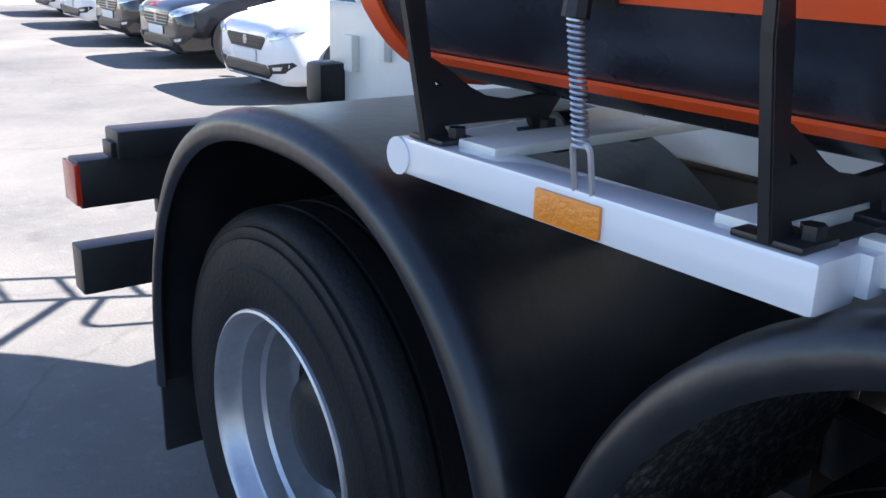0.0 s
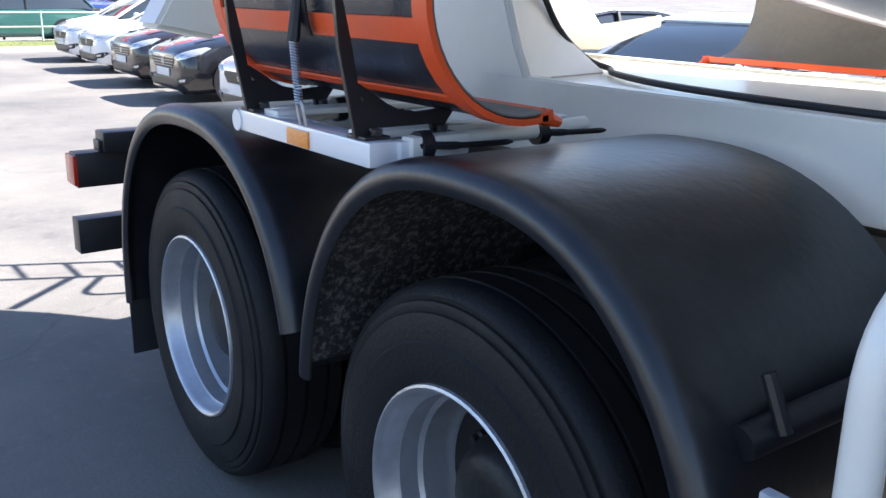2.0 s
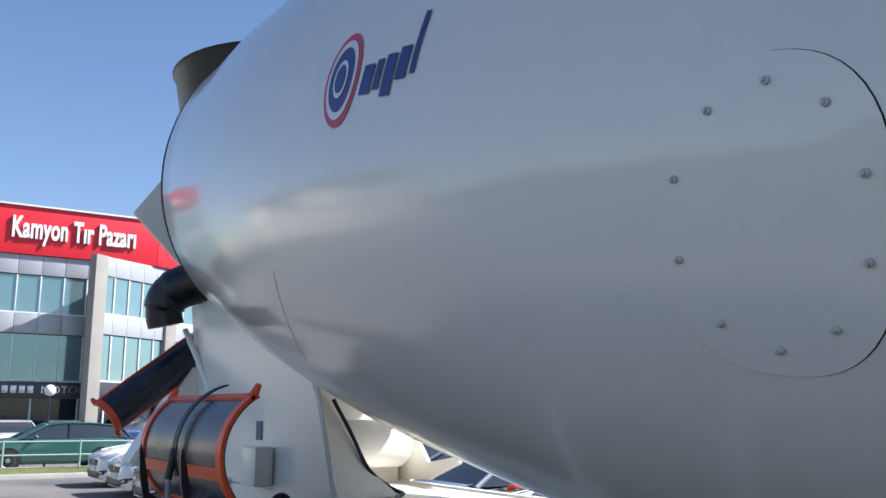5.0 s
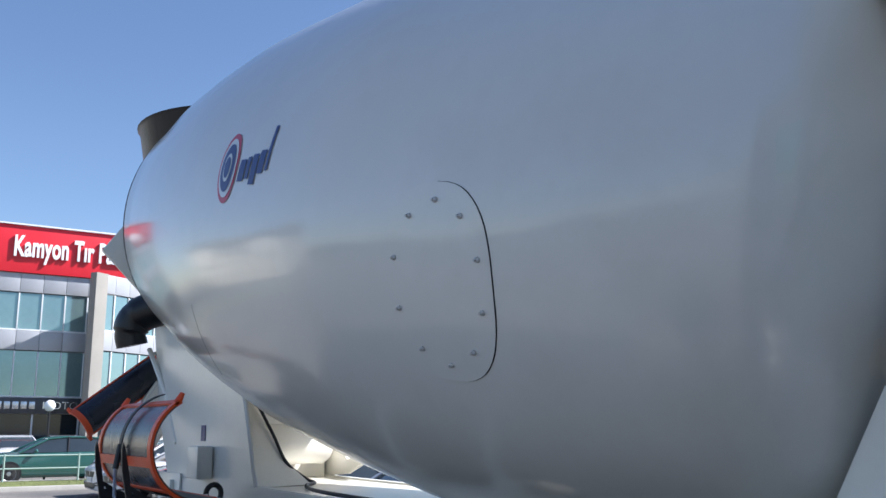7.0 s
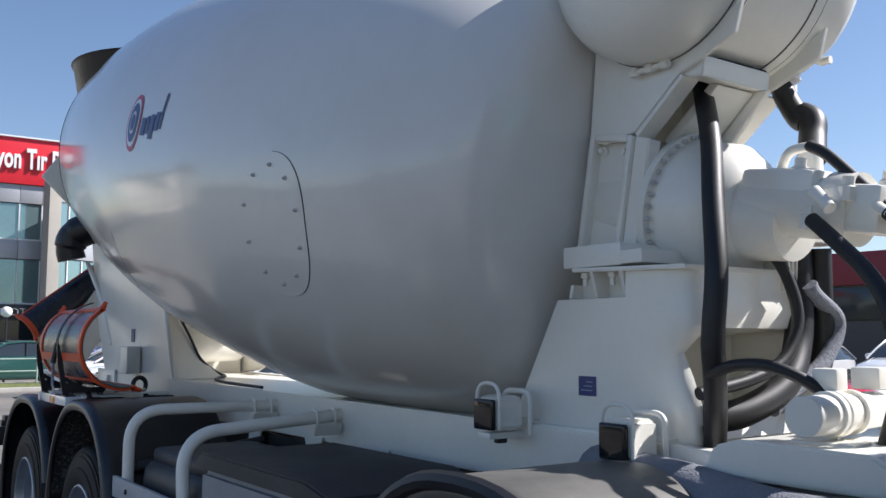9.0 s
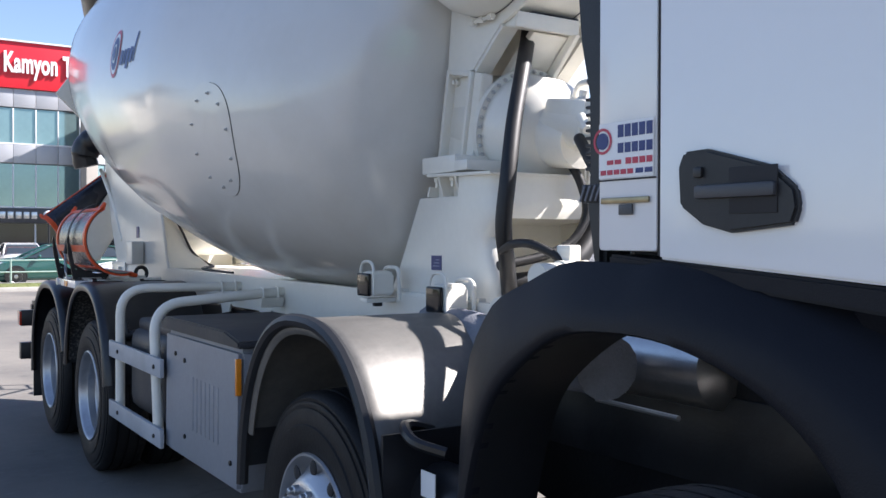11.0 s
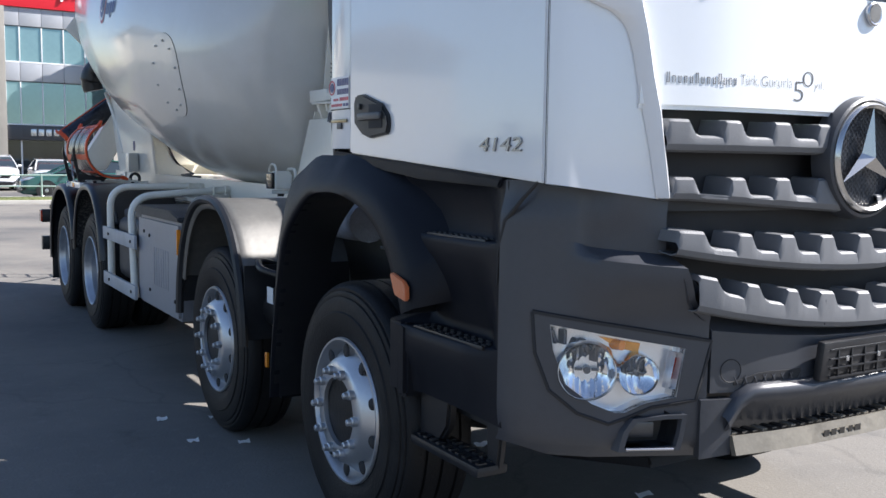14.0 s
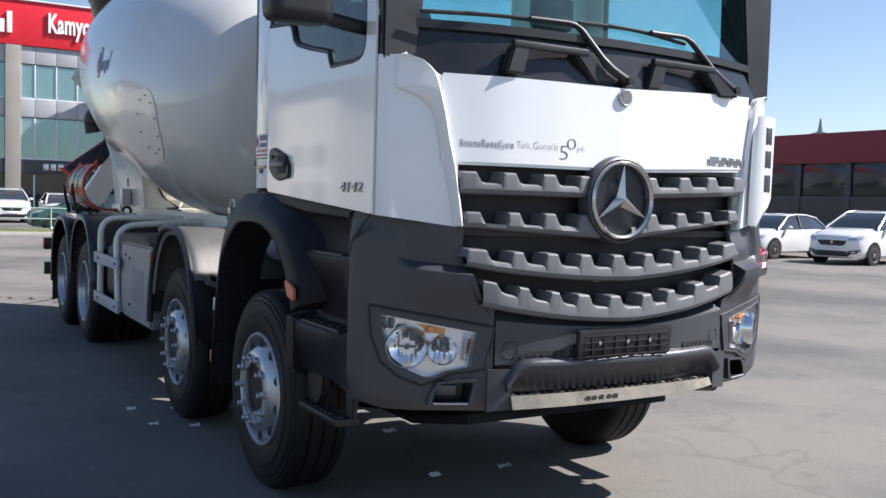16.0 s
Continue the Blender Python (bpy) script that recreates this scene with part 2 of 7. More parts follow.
BLUE = mat("navy_print", (0.015, 0.03, 0.16), 0.35, 0, 0.05, 6)
REDL = mat("red_print", (0.5, 0.03, 0.07), 0.35, 0, 0.05, 6)
WHITEL = mat("white_letters", (0.85, 0.85, 0.85), 0.4, 0, 0.03, 5)
SILVERL = mat("silver_letters", (0.55, 0.55, 0.56), 0.25, 0.9, 0.05, 5)
SEAM = mat("seam_shadow_gap", (0.02, 0.02, 0.022), 0.7, 0, 0.1, 5)
GREYMETAL = mat("dull_grey_metal", (0.16, 0.156, 0.146), 0.52, 0.5, 0.25, 3, 0.05, 60, dirt=(0.3, 0.28, 0.25), dirt_amount=0.35, dirt_scale=4)
BOARD = mat("grey_board_paint", (0.42, 0.44, 0.47), 0.5, 0, 0.15, 4, 0.1, 60, dirt=(0.2, 0.19, 0.18), dirt_amount=0.4)
DUSTY = mat("dusty_chute_steel", (0.17, 0.16, 0.14), 0.55, 0.1, 0.3, 3, 0.2, 40, dirt=(0.12, 0.11, 0.10), dirt_amount=0.6)
DARKGLASS = mat("dark_lamp_glass", (0.01, 0.01, 0.012), 0.08, 0, 0.1, 9)
BANDM = mat("dark_band", (0.12, 0.12, 0.12), 0.6, 0, 0.2, 9)
RUBBERB = mat("black_rubber_sheet", (0.010, 0.010, 0.012), 0.35, 0, 0.3, 6, 0.2, 30)

MUDB = mat("mudguard_plastic", (0.011, 0.012, 0.015), 0.33, 0, 0.3, 4, 0.09, 40, spec=0.6, dirt=(0.05, 0.05, 0.052), dirt_amount=0.35, dirt_scale=5)
PEEL = mat("peeling_lining", (0.02, 0.02, 0.022), 0.7, 0, 0.3, 5, 0.4, 40, dirt=(0.30, 0.28, 0.25), dirt_amount=0.8, dirt_scale=55)
BOLTP = mat("painted_bolt", (0.50, 0.49, 0.47), 0.4, 0.1, 0.2, 30)
RIMD = mat("dull_rim_paint", (0.50, 0.51, 0.54), 0.36, 0.7, 0.15, 6, 0.06, 60, dirt=(0.14, 0.135, 0.13), dirt_amount=0.35, dirt_scale=4)
NUMBERM = mat("chrome_number", (0.30, 0.305, 0.32), 0.28, 0.9, 0.1, 9)


# ---------- ground ----------
def ground_material():
    """Worn concrete: cloudy tone, dark tyre and oil stains, hair cracks, fine grit."""
    m = bpy.data.materials.new("worn_concrete")
    m.use_nodes = True
    nt = m.node_tree
    b = nt.nodes["Principled BSDF"]
    b.inputs["Roughness"].default_value, b.inputs["Specular IOR Level"].default_value = 0.85, 0.22
    co = nt.nodes.new("ShaderNodeTexCoord")

    def noise(scale, detail, rough, lo, hi):
        n = nt.nodes.new("ShaderNodeTexNoise")
        n.inputs["Scale"].default_value, n.inputs["Detail"].default_value, n.inputs["Roughness"].default_value = scale, detail, rough
        nt.links.new(co.outputs["Object"], n.inputs["Vector"])
        r = nt.nodes.new("ShaderNodeMapRange")
        r.inputs["From Min"].default_value, r.inputs["From Max"].default_value = lo, hi
        nt.links.new(n.outputs["Fac"], r.inputs["Value"])
        return r.outputs[0]

    def mix(fac, a, c, amount=1.0):
        x = nt.nodes.new("ShaderNodeMix")
        x.data_type = "RGBA"
        if amount < 1:
            k = nt.nodes.new("ShaderNodeMath")
            k.operation = "MULTIPLY"
            k.inputs[1].default_value = amount
            nt.links.new(fac, k.inputs[0])
            fac = k.outputs[0]
        nt.links.new(fac, x.inputs[0])
        for v, i in ((a, 6), (c, 7)):
            if isinstance(v, tuple):
                x.inputs[i].default_value = (*v, 1)
            else:
                nt.links.new(v, x.inputs[i])
        return x.outputs[2]

    col = mix(noise(0.20, 6, 0.62, 0.42, 0.60), (0.204, 0.189, 0.166), (0.116, 0.112, 0.107))
    col = mix(noise(0.55, 7, 0.7, 0.56, 0.70), col, (0.10, 0.098, 0.095), 0.65)
    col = mix(noise(2.6, 6, 0.7, 0.60, 0.72), col, (0.085, 0.083, 0.08), 0.55)
    col = mix(noise(14, 4, 0.6, 0.55, 0.75), col, (0.26, 0.25, 0.23), 0.35)
    col = mix(noise(90, 3, 0.6, 0.5, 0.8), col, (0.12, 0.118, 0.115), 0.5)
    v = nt.nodes.new("ShaderNodeTexVoronoi")
    v.feature = "DISTANCE_TO_EDGE"
    v.inputs["Scale"].default_value = 0.28
    w = nt.nodes.new("ShaderNodeTexNoise")
    w.inputs["Scale"].default_value, w.inputs["Detail"].default_value = 1.1, 6
    add = nt.nodes.new("ShaderNodeVectorMath")
    add.operation = "ADD"
    sc = nt.nodes.new("ShaderNodeVectorMath")
    sc.operation = "SCALE"
    sc.inputs["Scale"].default_value = 0.9
    nt.links.new(co.outputs["Object"], w.inputs["Vector"])
    nt.links.new(w.outputs["Color"], sc.inputs[0])
    nt.links.new(co.outputs["Object"], add.inputs[0])
    nt.links.new(sc.outputs[0], add.inputs[1])
    nt.links.new(add.outputs[0], v.inputs["Vector"])
    r = nt.nodes.new("ShaderNodeMapRange")
    r.inputs["From Min"].default_value, r.inputs["From Max"].default_value = 0.0, 0.006
    r.inputs["To Min"].default_value, r.inputs["To Max"].default_value = 1.0, 0.0
    nt.links.new(v.outputs["Distance"], r.inputs["Value"])
    col = mix(r.outputs[0], col, (0.05, 0.048, 0.045), 0.22)
    nt.links.new(col, b.inputs["Base Color"])
    nb = nt.nodes.new("ShaderNodeTexNoise")
    nb.inputs["Scale"].default_value, nb.inputs["Detail"].default_value = 60, 5
    nt.links.new(co.outputs["Object"], nb.inputs["Vector"])
    bp = nt.nodes.new("ShaderNodeBump")
    bp.inputs["Strength"].default_value, bp.inputs["Distance"].default_value = 0.3, 0.01
    nt.links.new(nb.outputs["Fac"], bp.inputs["Height"])
    nt.links.new(bp.outputs[0], b.inputs["Normal"])
    return m


CONCRETE = ground_material()
GRASS = mat("dry_grass", (0.15, 0.17, 0.05), 0.9, 0, 0.5, 1.2, 0.9, 60)
KERB = mat("kerb_concrete", (0.42, 0.4, 0.36), 0.8, 0, 0.2, 2, 0.3, 50)
bm = bmesh.new()
bmesh.ops.create_grid(bm, x_segments=60, y_segments=60, size=400)
setting("ground", bm, CONCRETE, "pale worn concrete yard with stains and cracks")

# ---------- truck ----------
truck = thing("concrete_mixer_truck", "white four-axle concrete mixer truck parked on the yard", "truck")


# wheels: rim face towards -x, axle at the origin
def front_wheel(y, side):
    w = new("wheel")
    w.parent = truck
    w.matrix_basis = pose(side * 1.03, y, 0.52, 0, 0, 0 if side < 0 else 180)
    tyre(w)
    prof = [(-0.155, 0.300), (-0.165, 0.296), (-0.165, 0.288), (-0.150, 0.278), (-0.120, 0.272), (-0.105, 0.262), (-0.135, 0.235), (-0.180, 0.205), (-0.190, 0.175), (-0.188, 0.150), (-0.188, 0.140), (-0.12, 0.138), (0.02, 0.14), (0.02, 0.30)]
    rim = part("rim", bm_lathe(prof, 64, caps=(False, True)), STEEL, w, "silver painted steel rim")
    own = bmesh.new()
    bmesh.ops.create_uvsphere(own, u_segments=10, v_segments=6, radius=0.024)
    bmesh.ops.scale(own, vec=(0.35, 1, 1.35), verts=own.verts)
    first = None
    for k in range(10):
        a = 2 * math.pi * k / 10 + 0.3
        m = pose(-0.150, 0.243 * math.cos(a), 0.243 * math.sin(a), math.degrees(a) - 90)
        if first is None:
            first = part("rim_hole", own, SEAM, rim)
            first.matrix_basis = m
        else:
            again(first, m)
    nut = bm_lathe([(0, 0.019), (-0.022, 0.019), (-0.026, 0.014), (-0.042, 0.013), (-0.046, 0.008)], 10)
    first = None
    for k in range(10):
        a = 2 * math.pi * k / 10
        m = pose(-0.186, 0.168 * math.cos(a), 0.168 * math.sin(a))
        if first is None:
            first = part("wheel_nut", nut, STEEL, rim)
            first.matrix_basis = m
        else:
            again(first, m)
    part("hub", bm_lathe([(-0.170, 0.1385), (-0.172, 0.128), (-0.150, 0.118), (-0.125, 0.105), (-0.12, 0.085), (-0.15, 0.08), (-0.155, 0.06), (-0.155, 0.0)], 32), HUBM, w, "dark hub sunk into the rim", 30)
    return w


def tyre(w, x0=-0.155, width=0.30, r=0.525):
    x1 = x0 + width
    c = (x0 + x1) / 2
    prof = [(x0 + 0.005, 0.296), (x0 - 0.004, 0.315), (x0 - 0.012, 0.36), (x0 - 0.014, 0.40), (x0 - 0.008, 0.405), (x0 - 0.008, 0.44), (x0 - 0.001, 0.462), (x0 + 0.005, 0.464), (x0 + 0.003, 0.478), (x0 + 0.007, 0.486), (x0 + 0.014, 0.488), (x0 + 0.013, 0.498), (x0 + 0.022, r - 0.014), (x0 + 0.045, r - 0.002)]
    for g in (-0.07, 0.0, 0.07):
        prof += [(c + g - 0.007, r), (c + g - 0.005, r - 0.012), (c + g + 0.005, r - 0.012), (c + g + 0.007, r)]
    prof += [(x1 - 0.045, r - 0.002), (x1 - 0.022, r - 0.014), (x1 - 0.004, 0.478), (x1 + 0.012, 0.40), (x1 + 0.004, 0.315), (x1 - 0.005, 0.296)]
    t = part("tyre", bm_lathe(prof, 72, closed=True), RUBBER, w, "dusty black truck tyre")
    return t


def rear_wheel(y, side):
    w = new("wheel")
    w.parent = truck
    w.matrix_basis = pose(side * 1.05, y, 0.52, 0, 0, 0 if side < 0 else 180)
    tyre(w, -0.155, 0.29)
    inner = tyre(w, 0.185, 0.29)
    inner.name = "inner_tyre"
    prof = [(-0.150, 0.312), (-0.164, 0.309), (-0.167, 0.303), (-0.163, 0.297), (-0.150, 0.290), (-0.115, 0.284), (-0.108, 0.276), (-0.06, 0.272), (-0.05, 0.262), (0.0, 0.258), (0.03, 0.250), (0.045, 0.238), (0.16, 0.236), (0.16, 0.30)]
    rim = part("rim", bm_lathe(prof, 64, caps=(False, False)), RIMD, w, "deep silver dual-wheel rim")
    part("wheel_disc", bm_lathe([(0.030, 0.240), (0.045, 0.215), (0.04, 0.15), (0.04, 0.10), (0.16, 0.10)], 48, caps=(False, True)), HUBM, rim, "dark wheel disc deep in the rim")
    nut = bm_lathe([(0, 0.019), (-0.03, 0.019), (-0.036, 0.012), (-0.05, 0.011)], 8)
    first = None
    for k in range(10):
        a = 2 * math.pi * k / 10
        m = pose(0.05, 0.168 * math.cos(a), 0.168 * math.sin(a))
        if first is None:
            first = part("wheel_nut", nut, HUBM, rim)
            first.matrix_basis = m
        else:
            again(first, m)
    part("hub", bm_lathe([(0.06, 0.165), (0.0, 0.16), (-0.03, 0.145), (-0.05, 0.13), (-0.06, 0.12), (-0.065, 0.07), (-0.065, 0.0)], 6 * 4), HUBM, w, "black planetary hub")
    return w


W1, W2, W3, W4 = 1.44, 3.14, 6.74, 8.19
for side in (-1, 1):
    front_wheel(W1, side)
    front_wheel(W2, side)
    rear_wheel(W3, side)
    rear_wheel(W4, side)


# black half-shell mudguards over the rear wheels
def mudguard(yc, a, zc, b, a0, a1, side, x_out=1.27, x_in=0.58, mate=None):
    rows = []
    xs = [x_out - 0.012, x_out - 0.002, x_out, x_out - 0.008, x_out - 0.026, x_out - 0.055, x_out - 0.09, x_in]
    dr = [0.062, 0.05, 0.032, 0.014, 0.003, 0.0, 0.004, 0.006]
    n = 44
    for i in range(n + 1):
        w = radians(a0 + (a1 - a0) * i / n)
        cy, sz = math.cos(w), math.sin(w)
        cy, sz = math.copysign(abs(cy) ** 0.82, cy), math.copysign(abs(sz) ** 0.9, sz)
        rows.append([(side * x, yc + (a - d) * cy, zc + (b - d) * sz) for x, d in zip(xs, dr)])
    return part("mudguard", bm_sheet(rows, 0.012 * -side), mate or MUDB, truck, "black plastic mudguard with scuffed rim")


for side in (-1, 1):
    mudguard(8.06, 0.72, 0.52, 0.752, -4, 163, side)
    mg = mudguard(6.68, 0.665, 0.52, 0.792, 10, 170, side)
    part("lining", bm_sheet([[(side * x, 6.68 + 0.64 * math.copysign(abs(math.cos(w)) ** 0.82, math.cos(w)), 0.52 + 0.768 * math.sin(w) ** 0.9) for x in (1.235, 1.0, 0.6)] for w in [radians(12 + 4 * k) for k in range(39)]], 0.004), PEEL, mg, "mottled peeling lining inside the mudguard")

# ---------- mixing drum ----------
TILT = radians(10.74)
AX = Matrix.Translation((-0.06, 3.6, 2.168)) @ Matrix.Rotation(TILT, 4, "X")
drum = new("mixing_drum")
drum.parent = truck
drum.matrix_basis = AX
PROFILE = [(0.06, 0.30), (0.08, 0.58), (0.11, 0.69), (0.15, 0.755), (0.21, 0.815), (0.30, 0.872), (0.42, 0.924), (0.56, 0.966), (0.8, 1.018), (1.1, 1.066), (1.45, 1.122), (1.6, 1.143), (1.8, 1.155), (2.3, 1.163), (2.8, 1.158), (3.15, 1.150), (3.7, 1.108), (4.2, 1.055), (4.7, 0.975), (5.08, 0.925), (5.12, 0.91), (5.13, 0.84), (4.9, 0.66)]


def drum_radius(s):
    return float(np.interp(s, [p[0] for p in PROFILE[:-1]], [p[1] for p in PROFILE[:-1]]))


part("drum_shell", bm_lathe(PROFILE, 128, axis="y"), DRUM, drum, "glossy off-white drum shell", 25)


# ---------- cab ----------
cab = new("cab")
cab.parent = truck


SIDE = [-1]


def front_low(x):
    """How far back the bumper lies at x; the offside corner is a little fuller."""
    if x > 0 or SIDE[0] > 0:
        return float(np.interp(abs(x), [0, .3, .5, .68, .755, .85, .97, 1.07, 1.12, 1.15, 1.165, 1.172, 1.175], [-.088, -.075, -.04, .002, .022, .050, .082, .122, .152, .20, .28, .36, .44]))
    return float(np.interp(abs(x), [0, .3, .5, .68, .755, .85, .97, 1.08, 1.14, 1.165, 1.172, 1.175], [-.088, -.075, -.04, .01, .045, .09, .15, .24, .305, .36, .40, .44]))


def front_high(x):
    """How far back the upper front lies at x."""
    return float(np.interp(abs(x), [0, .4, .65, .82, .91, 1.03, 1.1, 1.14, 1.15], [-.02, .0, .03, .075, .10, .135, .157, .182, .199]))


def rise(x):
    """The offside of the front sits a little higher."""
    return 0.034 * max(0.0, x) / 0.8


def front_plate(xs, z0, z1, curve, off=0.0, thick=0.02, nz=4, lean=0.0):
    """A sheet that follows the front's curve. z0, z1: numbers or functions of x."""
    f0, f1 = (z0 if callable(z0) else (lambda x: z0)), (z1 if callable(z1) else (lambda x: z1))
    rows = []
    for i in range(nz + 1):
        row = []
        for x in xs:
            z = f0(x) + (f1(x) - f0(x)) * i / nz
            row.append((x, curve(x) - off + lean * i / nz, z))
        rows.append(row)
    return bm_sheet(rows, -thick)


def lin(a, b, n):
    return [a + (b - a) * i / n for i in range(n + 1)]


def sides(build):
    for s in (-1, 1):
        SIDE[0] = s
        build(s)
    SIDE[0] = -1


def flip(bm, s):
    if s > 0:
        bmesh.ops.scale(bm, vec=(-1, 1, 1), verts=bm.verts)
        bmesh.ops.reverse_faces(bm, faces=bm.faces)
    return bm


def cab_side(s):
    sill_line = [(0.45, 3.03), (0.302, 2.34), (0.303, 2.21), (0.312, 2.17), (0.33, 2.142), (0.365, 2.126), (0.43, 2.120), (0.655, 2.122), (0.675, 2.135), (0.705, 2.195), (0.909, 2.235), (1.08, 2.275), (1.125, 2.305), (1.16, 2.375), (1.19, 2.392), (1.472, 2.42)]
    door = part("door", flip(bm_prism([(1.472, 1.563), (0.204, 1.474), (0.204, 2.30), (0.38, 3.03)] + sill_line, -1.155, -1.115, "x", 0.006), s), CABW, cab, "white painted door with dark handle")
    part("window_frame", flip(bm_tube([(-1.142, y, z + 0.004) for y, z in sill_line], 0.014, 8), s), BLACKP, door)
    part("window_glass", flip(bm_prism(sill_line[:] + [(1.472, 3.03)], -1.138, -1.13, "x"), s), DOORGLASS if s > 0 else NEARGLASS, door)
    # handle: a recessed dark cup with a grip across it
    cup = [(1.405, 1.755), (1.39, 1.785), (1.33, 1.787), (1.18, 1.745), (1.125, 1.70), (1.118, 1.665), (1.13, 1.632), (1.27, 1.618), (1.34, 1.635), (1.40, 1.675)]
    h = part("door_handle", flip(bm_prism(cup, -1.172, -1.15, "x", 0.006), s), BLACKP, door, "black recessed door handle")
    part("grip", flip(bm_box(-1.178, 1.255, 1.70, 0.016, 0.19, 0.028, 0.008), s), GREYP, h)
    part("recess", flip(bm_box(-1.1725, 1.215, 1.70, 0.004, 0.11, 0.09, 0.001), s), SEAM, h)
    part("key_lock", flip(bm_box(-1.176, 1.345, 1.74, 0.01, 0.022, 0.022, 0.008), s), BLACKM, h)
    part("rear_corner_panel", flip(span(-1.150, -1.10, 1.482, 1.665, 1.578, 3.08, 0.012), s), CABW, cab)
    part("panel_joint", flip(span(-1.152, -1.14, 1.485, 1.662, 1.738, 1.742), s), SEAM, cab)
    part("door_seam", flip(span(-1.145, -1.11, 1.471, 1.483, 1.57, 3.05), s), SEAM, cab)
    # corner between the door and the bonnet
    xs = [-1.15, -1.145, -1.135, -1.115, -1.09, -1.05, -1.0, -0.95, -0.91, -0.885, -0.855, -0.828]
    part("corner_panel", flip(front_plate(xs, lambda x: 1.473 - 0.035 * (x + 1.15) / 0.27, lambda x: 2.125 - 0.08 * max(0, (x + 1.06)) / 0.17, front_high, 0, 0.02, 6), s), CABW, cab)
    part("corner_seam", flip(span(-1.149, -1.11, 0.196, 0.2045, 1.475, 2.28), s), SEAM, cab)
    # wind deflector, a raised blade that sweeps down beside the grille
    rows = []
    for i in range(43):
        t = i / 42
        z = 2.125 - 0.69 * t
        xl = float(np.interp(-z, [-2.13, -1.99, -1.967, -1.94, -1.905, -1.85, -1.755, -1.583, -1.43], [-1.09, -1.089, -1.012, -0.968, -0.942, -0.925, -0.907, -0.867, -0.838]))
        xr = float(np.interp(-z, [-2.125, -2.115, -2.087, -2.06, -2.02, -1.9, -1.78, -1.683, -1.43], [-1.05, -1.005, -0.966, -0.942, -0.925, -0.895, -0.873, -0.85, -0.812]))
        rows.append([(xl, front_high(xl) - 0.004, z), (xl + 0.008, front_high(xl) - 0.022, z), (xl + (xr - xl) * 0.5, front_high((xl + xr) / 2) - 0.034, z), (xr - 0.012, front_high(xr) - 0.036, z), (xr, front_high(xr) - 0.028, z), (xr + 0.004, front_high(xr) + 0.012, z)])
    part("wind_deflector", flip(bm_sheet(rows, 0.012), s), CABW, cab, "white plastic wind deflector blade", 30)
    part("pillar", flip(bm_prism([(-1.145, 2.115), (-1.06, 2.09), (-0.99, 2.10), (-0.88, 3.05), (-1.12, 3.05), (-1.145, 2.6)], 0.165, 0.30, "y", 0.01), s), BLACKP, cab)
    # mirrors
    mx = -1.47 if s < 0 else -1.17
    m = part("mirror", flip(bm_box(mx, 0.27 if s < 0 else 0.42, 2.61, 0.26 if s < 0 else 0.12, 0.16, 0.78, 0.05, seg=3), s), BLACKP, cab, "large black mirror housing")
    part("mirror_glass", flip(bm_box(mx, 0.352 if s < 0 else 0.502, 2.66, 0.21 if s < 0 else 0.09, 0.004, 0.62), s), CHROME, m)
    part("mirror_arm", flip(bm_tube(rounded([(-1.12, 0.35, 2.25), (-1.28 if s < 0 else -1.15, 0.33, 2.26), (mx, 0.30, 2.29)], 0.08), 0.03, 10), s), BLACKP, m)


def far_edge(t):
    return float(np.interp(t, [0, 0.08, 0.22, 1.0], [0.985, 1.04, 1.105, 1.115]))


b = bm_sheet([[(0.955 + 0.015 * t, 0.105, 1.455 + 0.565 * t), (0.985 + 0.01 * t, 0.088, 1.455 + 0.565 * t), (0.5 * (1.0 + far_edge(t)), 0.090, 1.455 + 0.565 * t), (far_edge(t), 0.105, 1.455 + 0.565 * t), (far_edge(t) + 0.008, 0.16, 1.455 + 0.565 * t)] for t in lin(0, 1, 16)], 0.014)
fd = part("wind_deflector", b, CABW, cab, "white plastic wind deflector blade", 50)
for z in (1.675, 1.80, 1.92):
    part("deflector_slot", bm_box(1.062, 0.092, z, 0.058, 0.03, 0.092, 0.006, rot=(0, 0, 10)), GREYP, fd)
TINT = glass("cab_glass", (0.58, 0.93, 0.88), 0.01)
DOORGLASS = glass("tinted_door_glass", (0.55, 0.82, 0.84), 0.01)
# near pane: the cab interior's shade is put into the glass colour
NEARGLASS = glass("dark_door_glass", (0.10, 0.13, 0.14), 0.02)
sides(cab_side)
b = span(-1.05, 1.05, 1.62, 1.66, 1.47, 2.28, 0.0)
for x0, x1, z0, z1 in ((-1.10, 1.10, 2.84, 3.08), (-1.10, -0.62, 2.28, 2.84), (0.50, 1.10, 2.28, 2.84)):
    span(x0, x1, 1.62, 1.66, z0, z1, 0.0, b)
rw = part("rear_wall", b, CABW, cab)
part("rear_window", span(-0.62, 0.50, 1.636, 1.642, 2.28, 2.84), DOORGLASS, rw).visible_shadow = False
part("inner_lining", span(-1.09, 1.09, 1.606, 1.617, 1.46, 2.27), GREYP, rw)
part("roof", bm_prism([(0.44, 3.03), (0.52, 3.14), (0.75, 3.20), (1.5, 3.20), (1.665, 3.12), (1.665, 3.03)], -1.13, 1.13, "x", 0.03), CABW, cab)
DASHP = mat("dashboard_plastic", (0.10, 0.105, 0.105), 0.6, 0, 0.1, 6, 0.1, 200)
part("cab_floor", span(-1.05, 1.05, 0.32, 1.62, 1.40, 1.46, 0.01), BLACKM, cab)
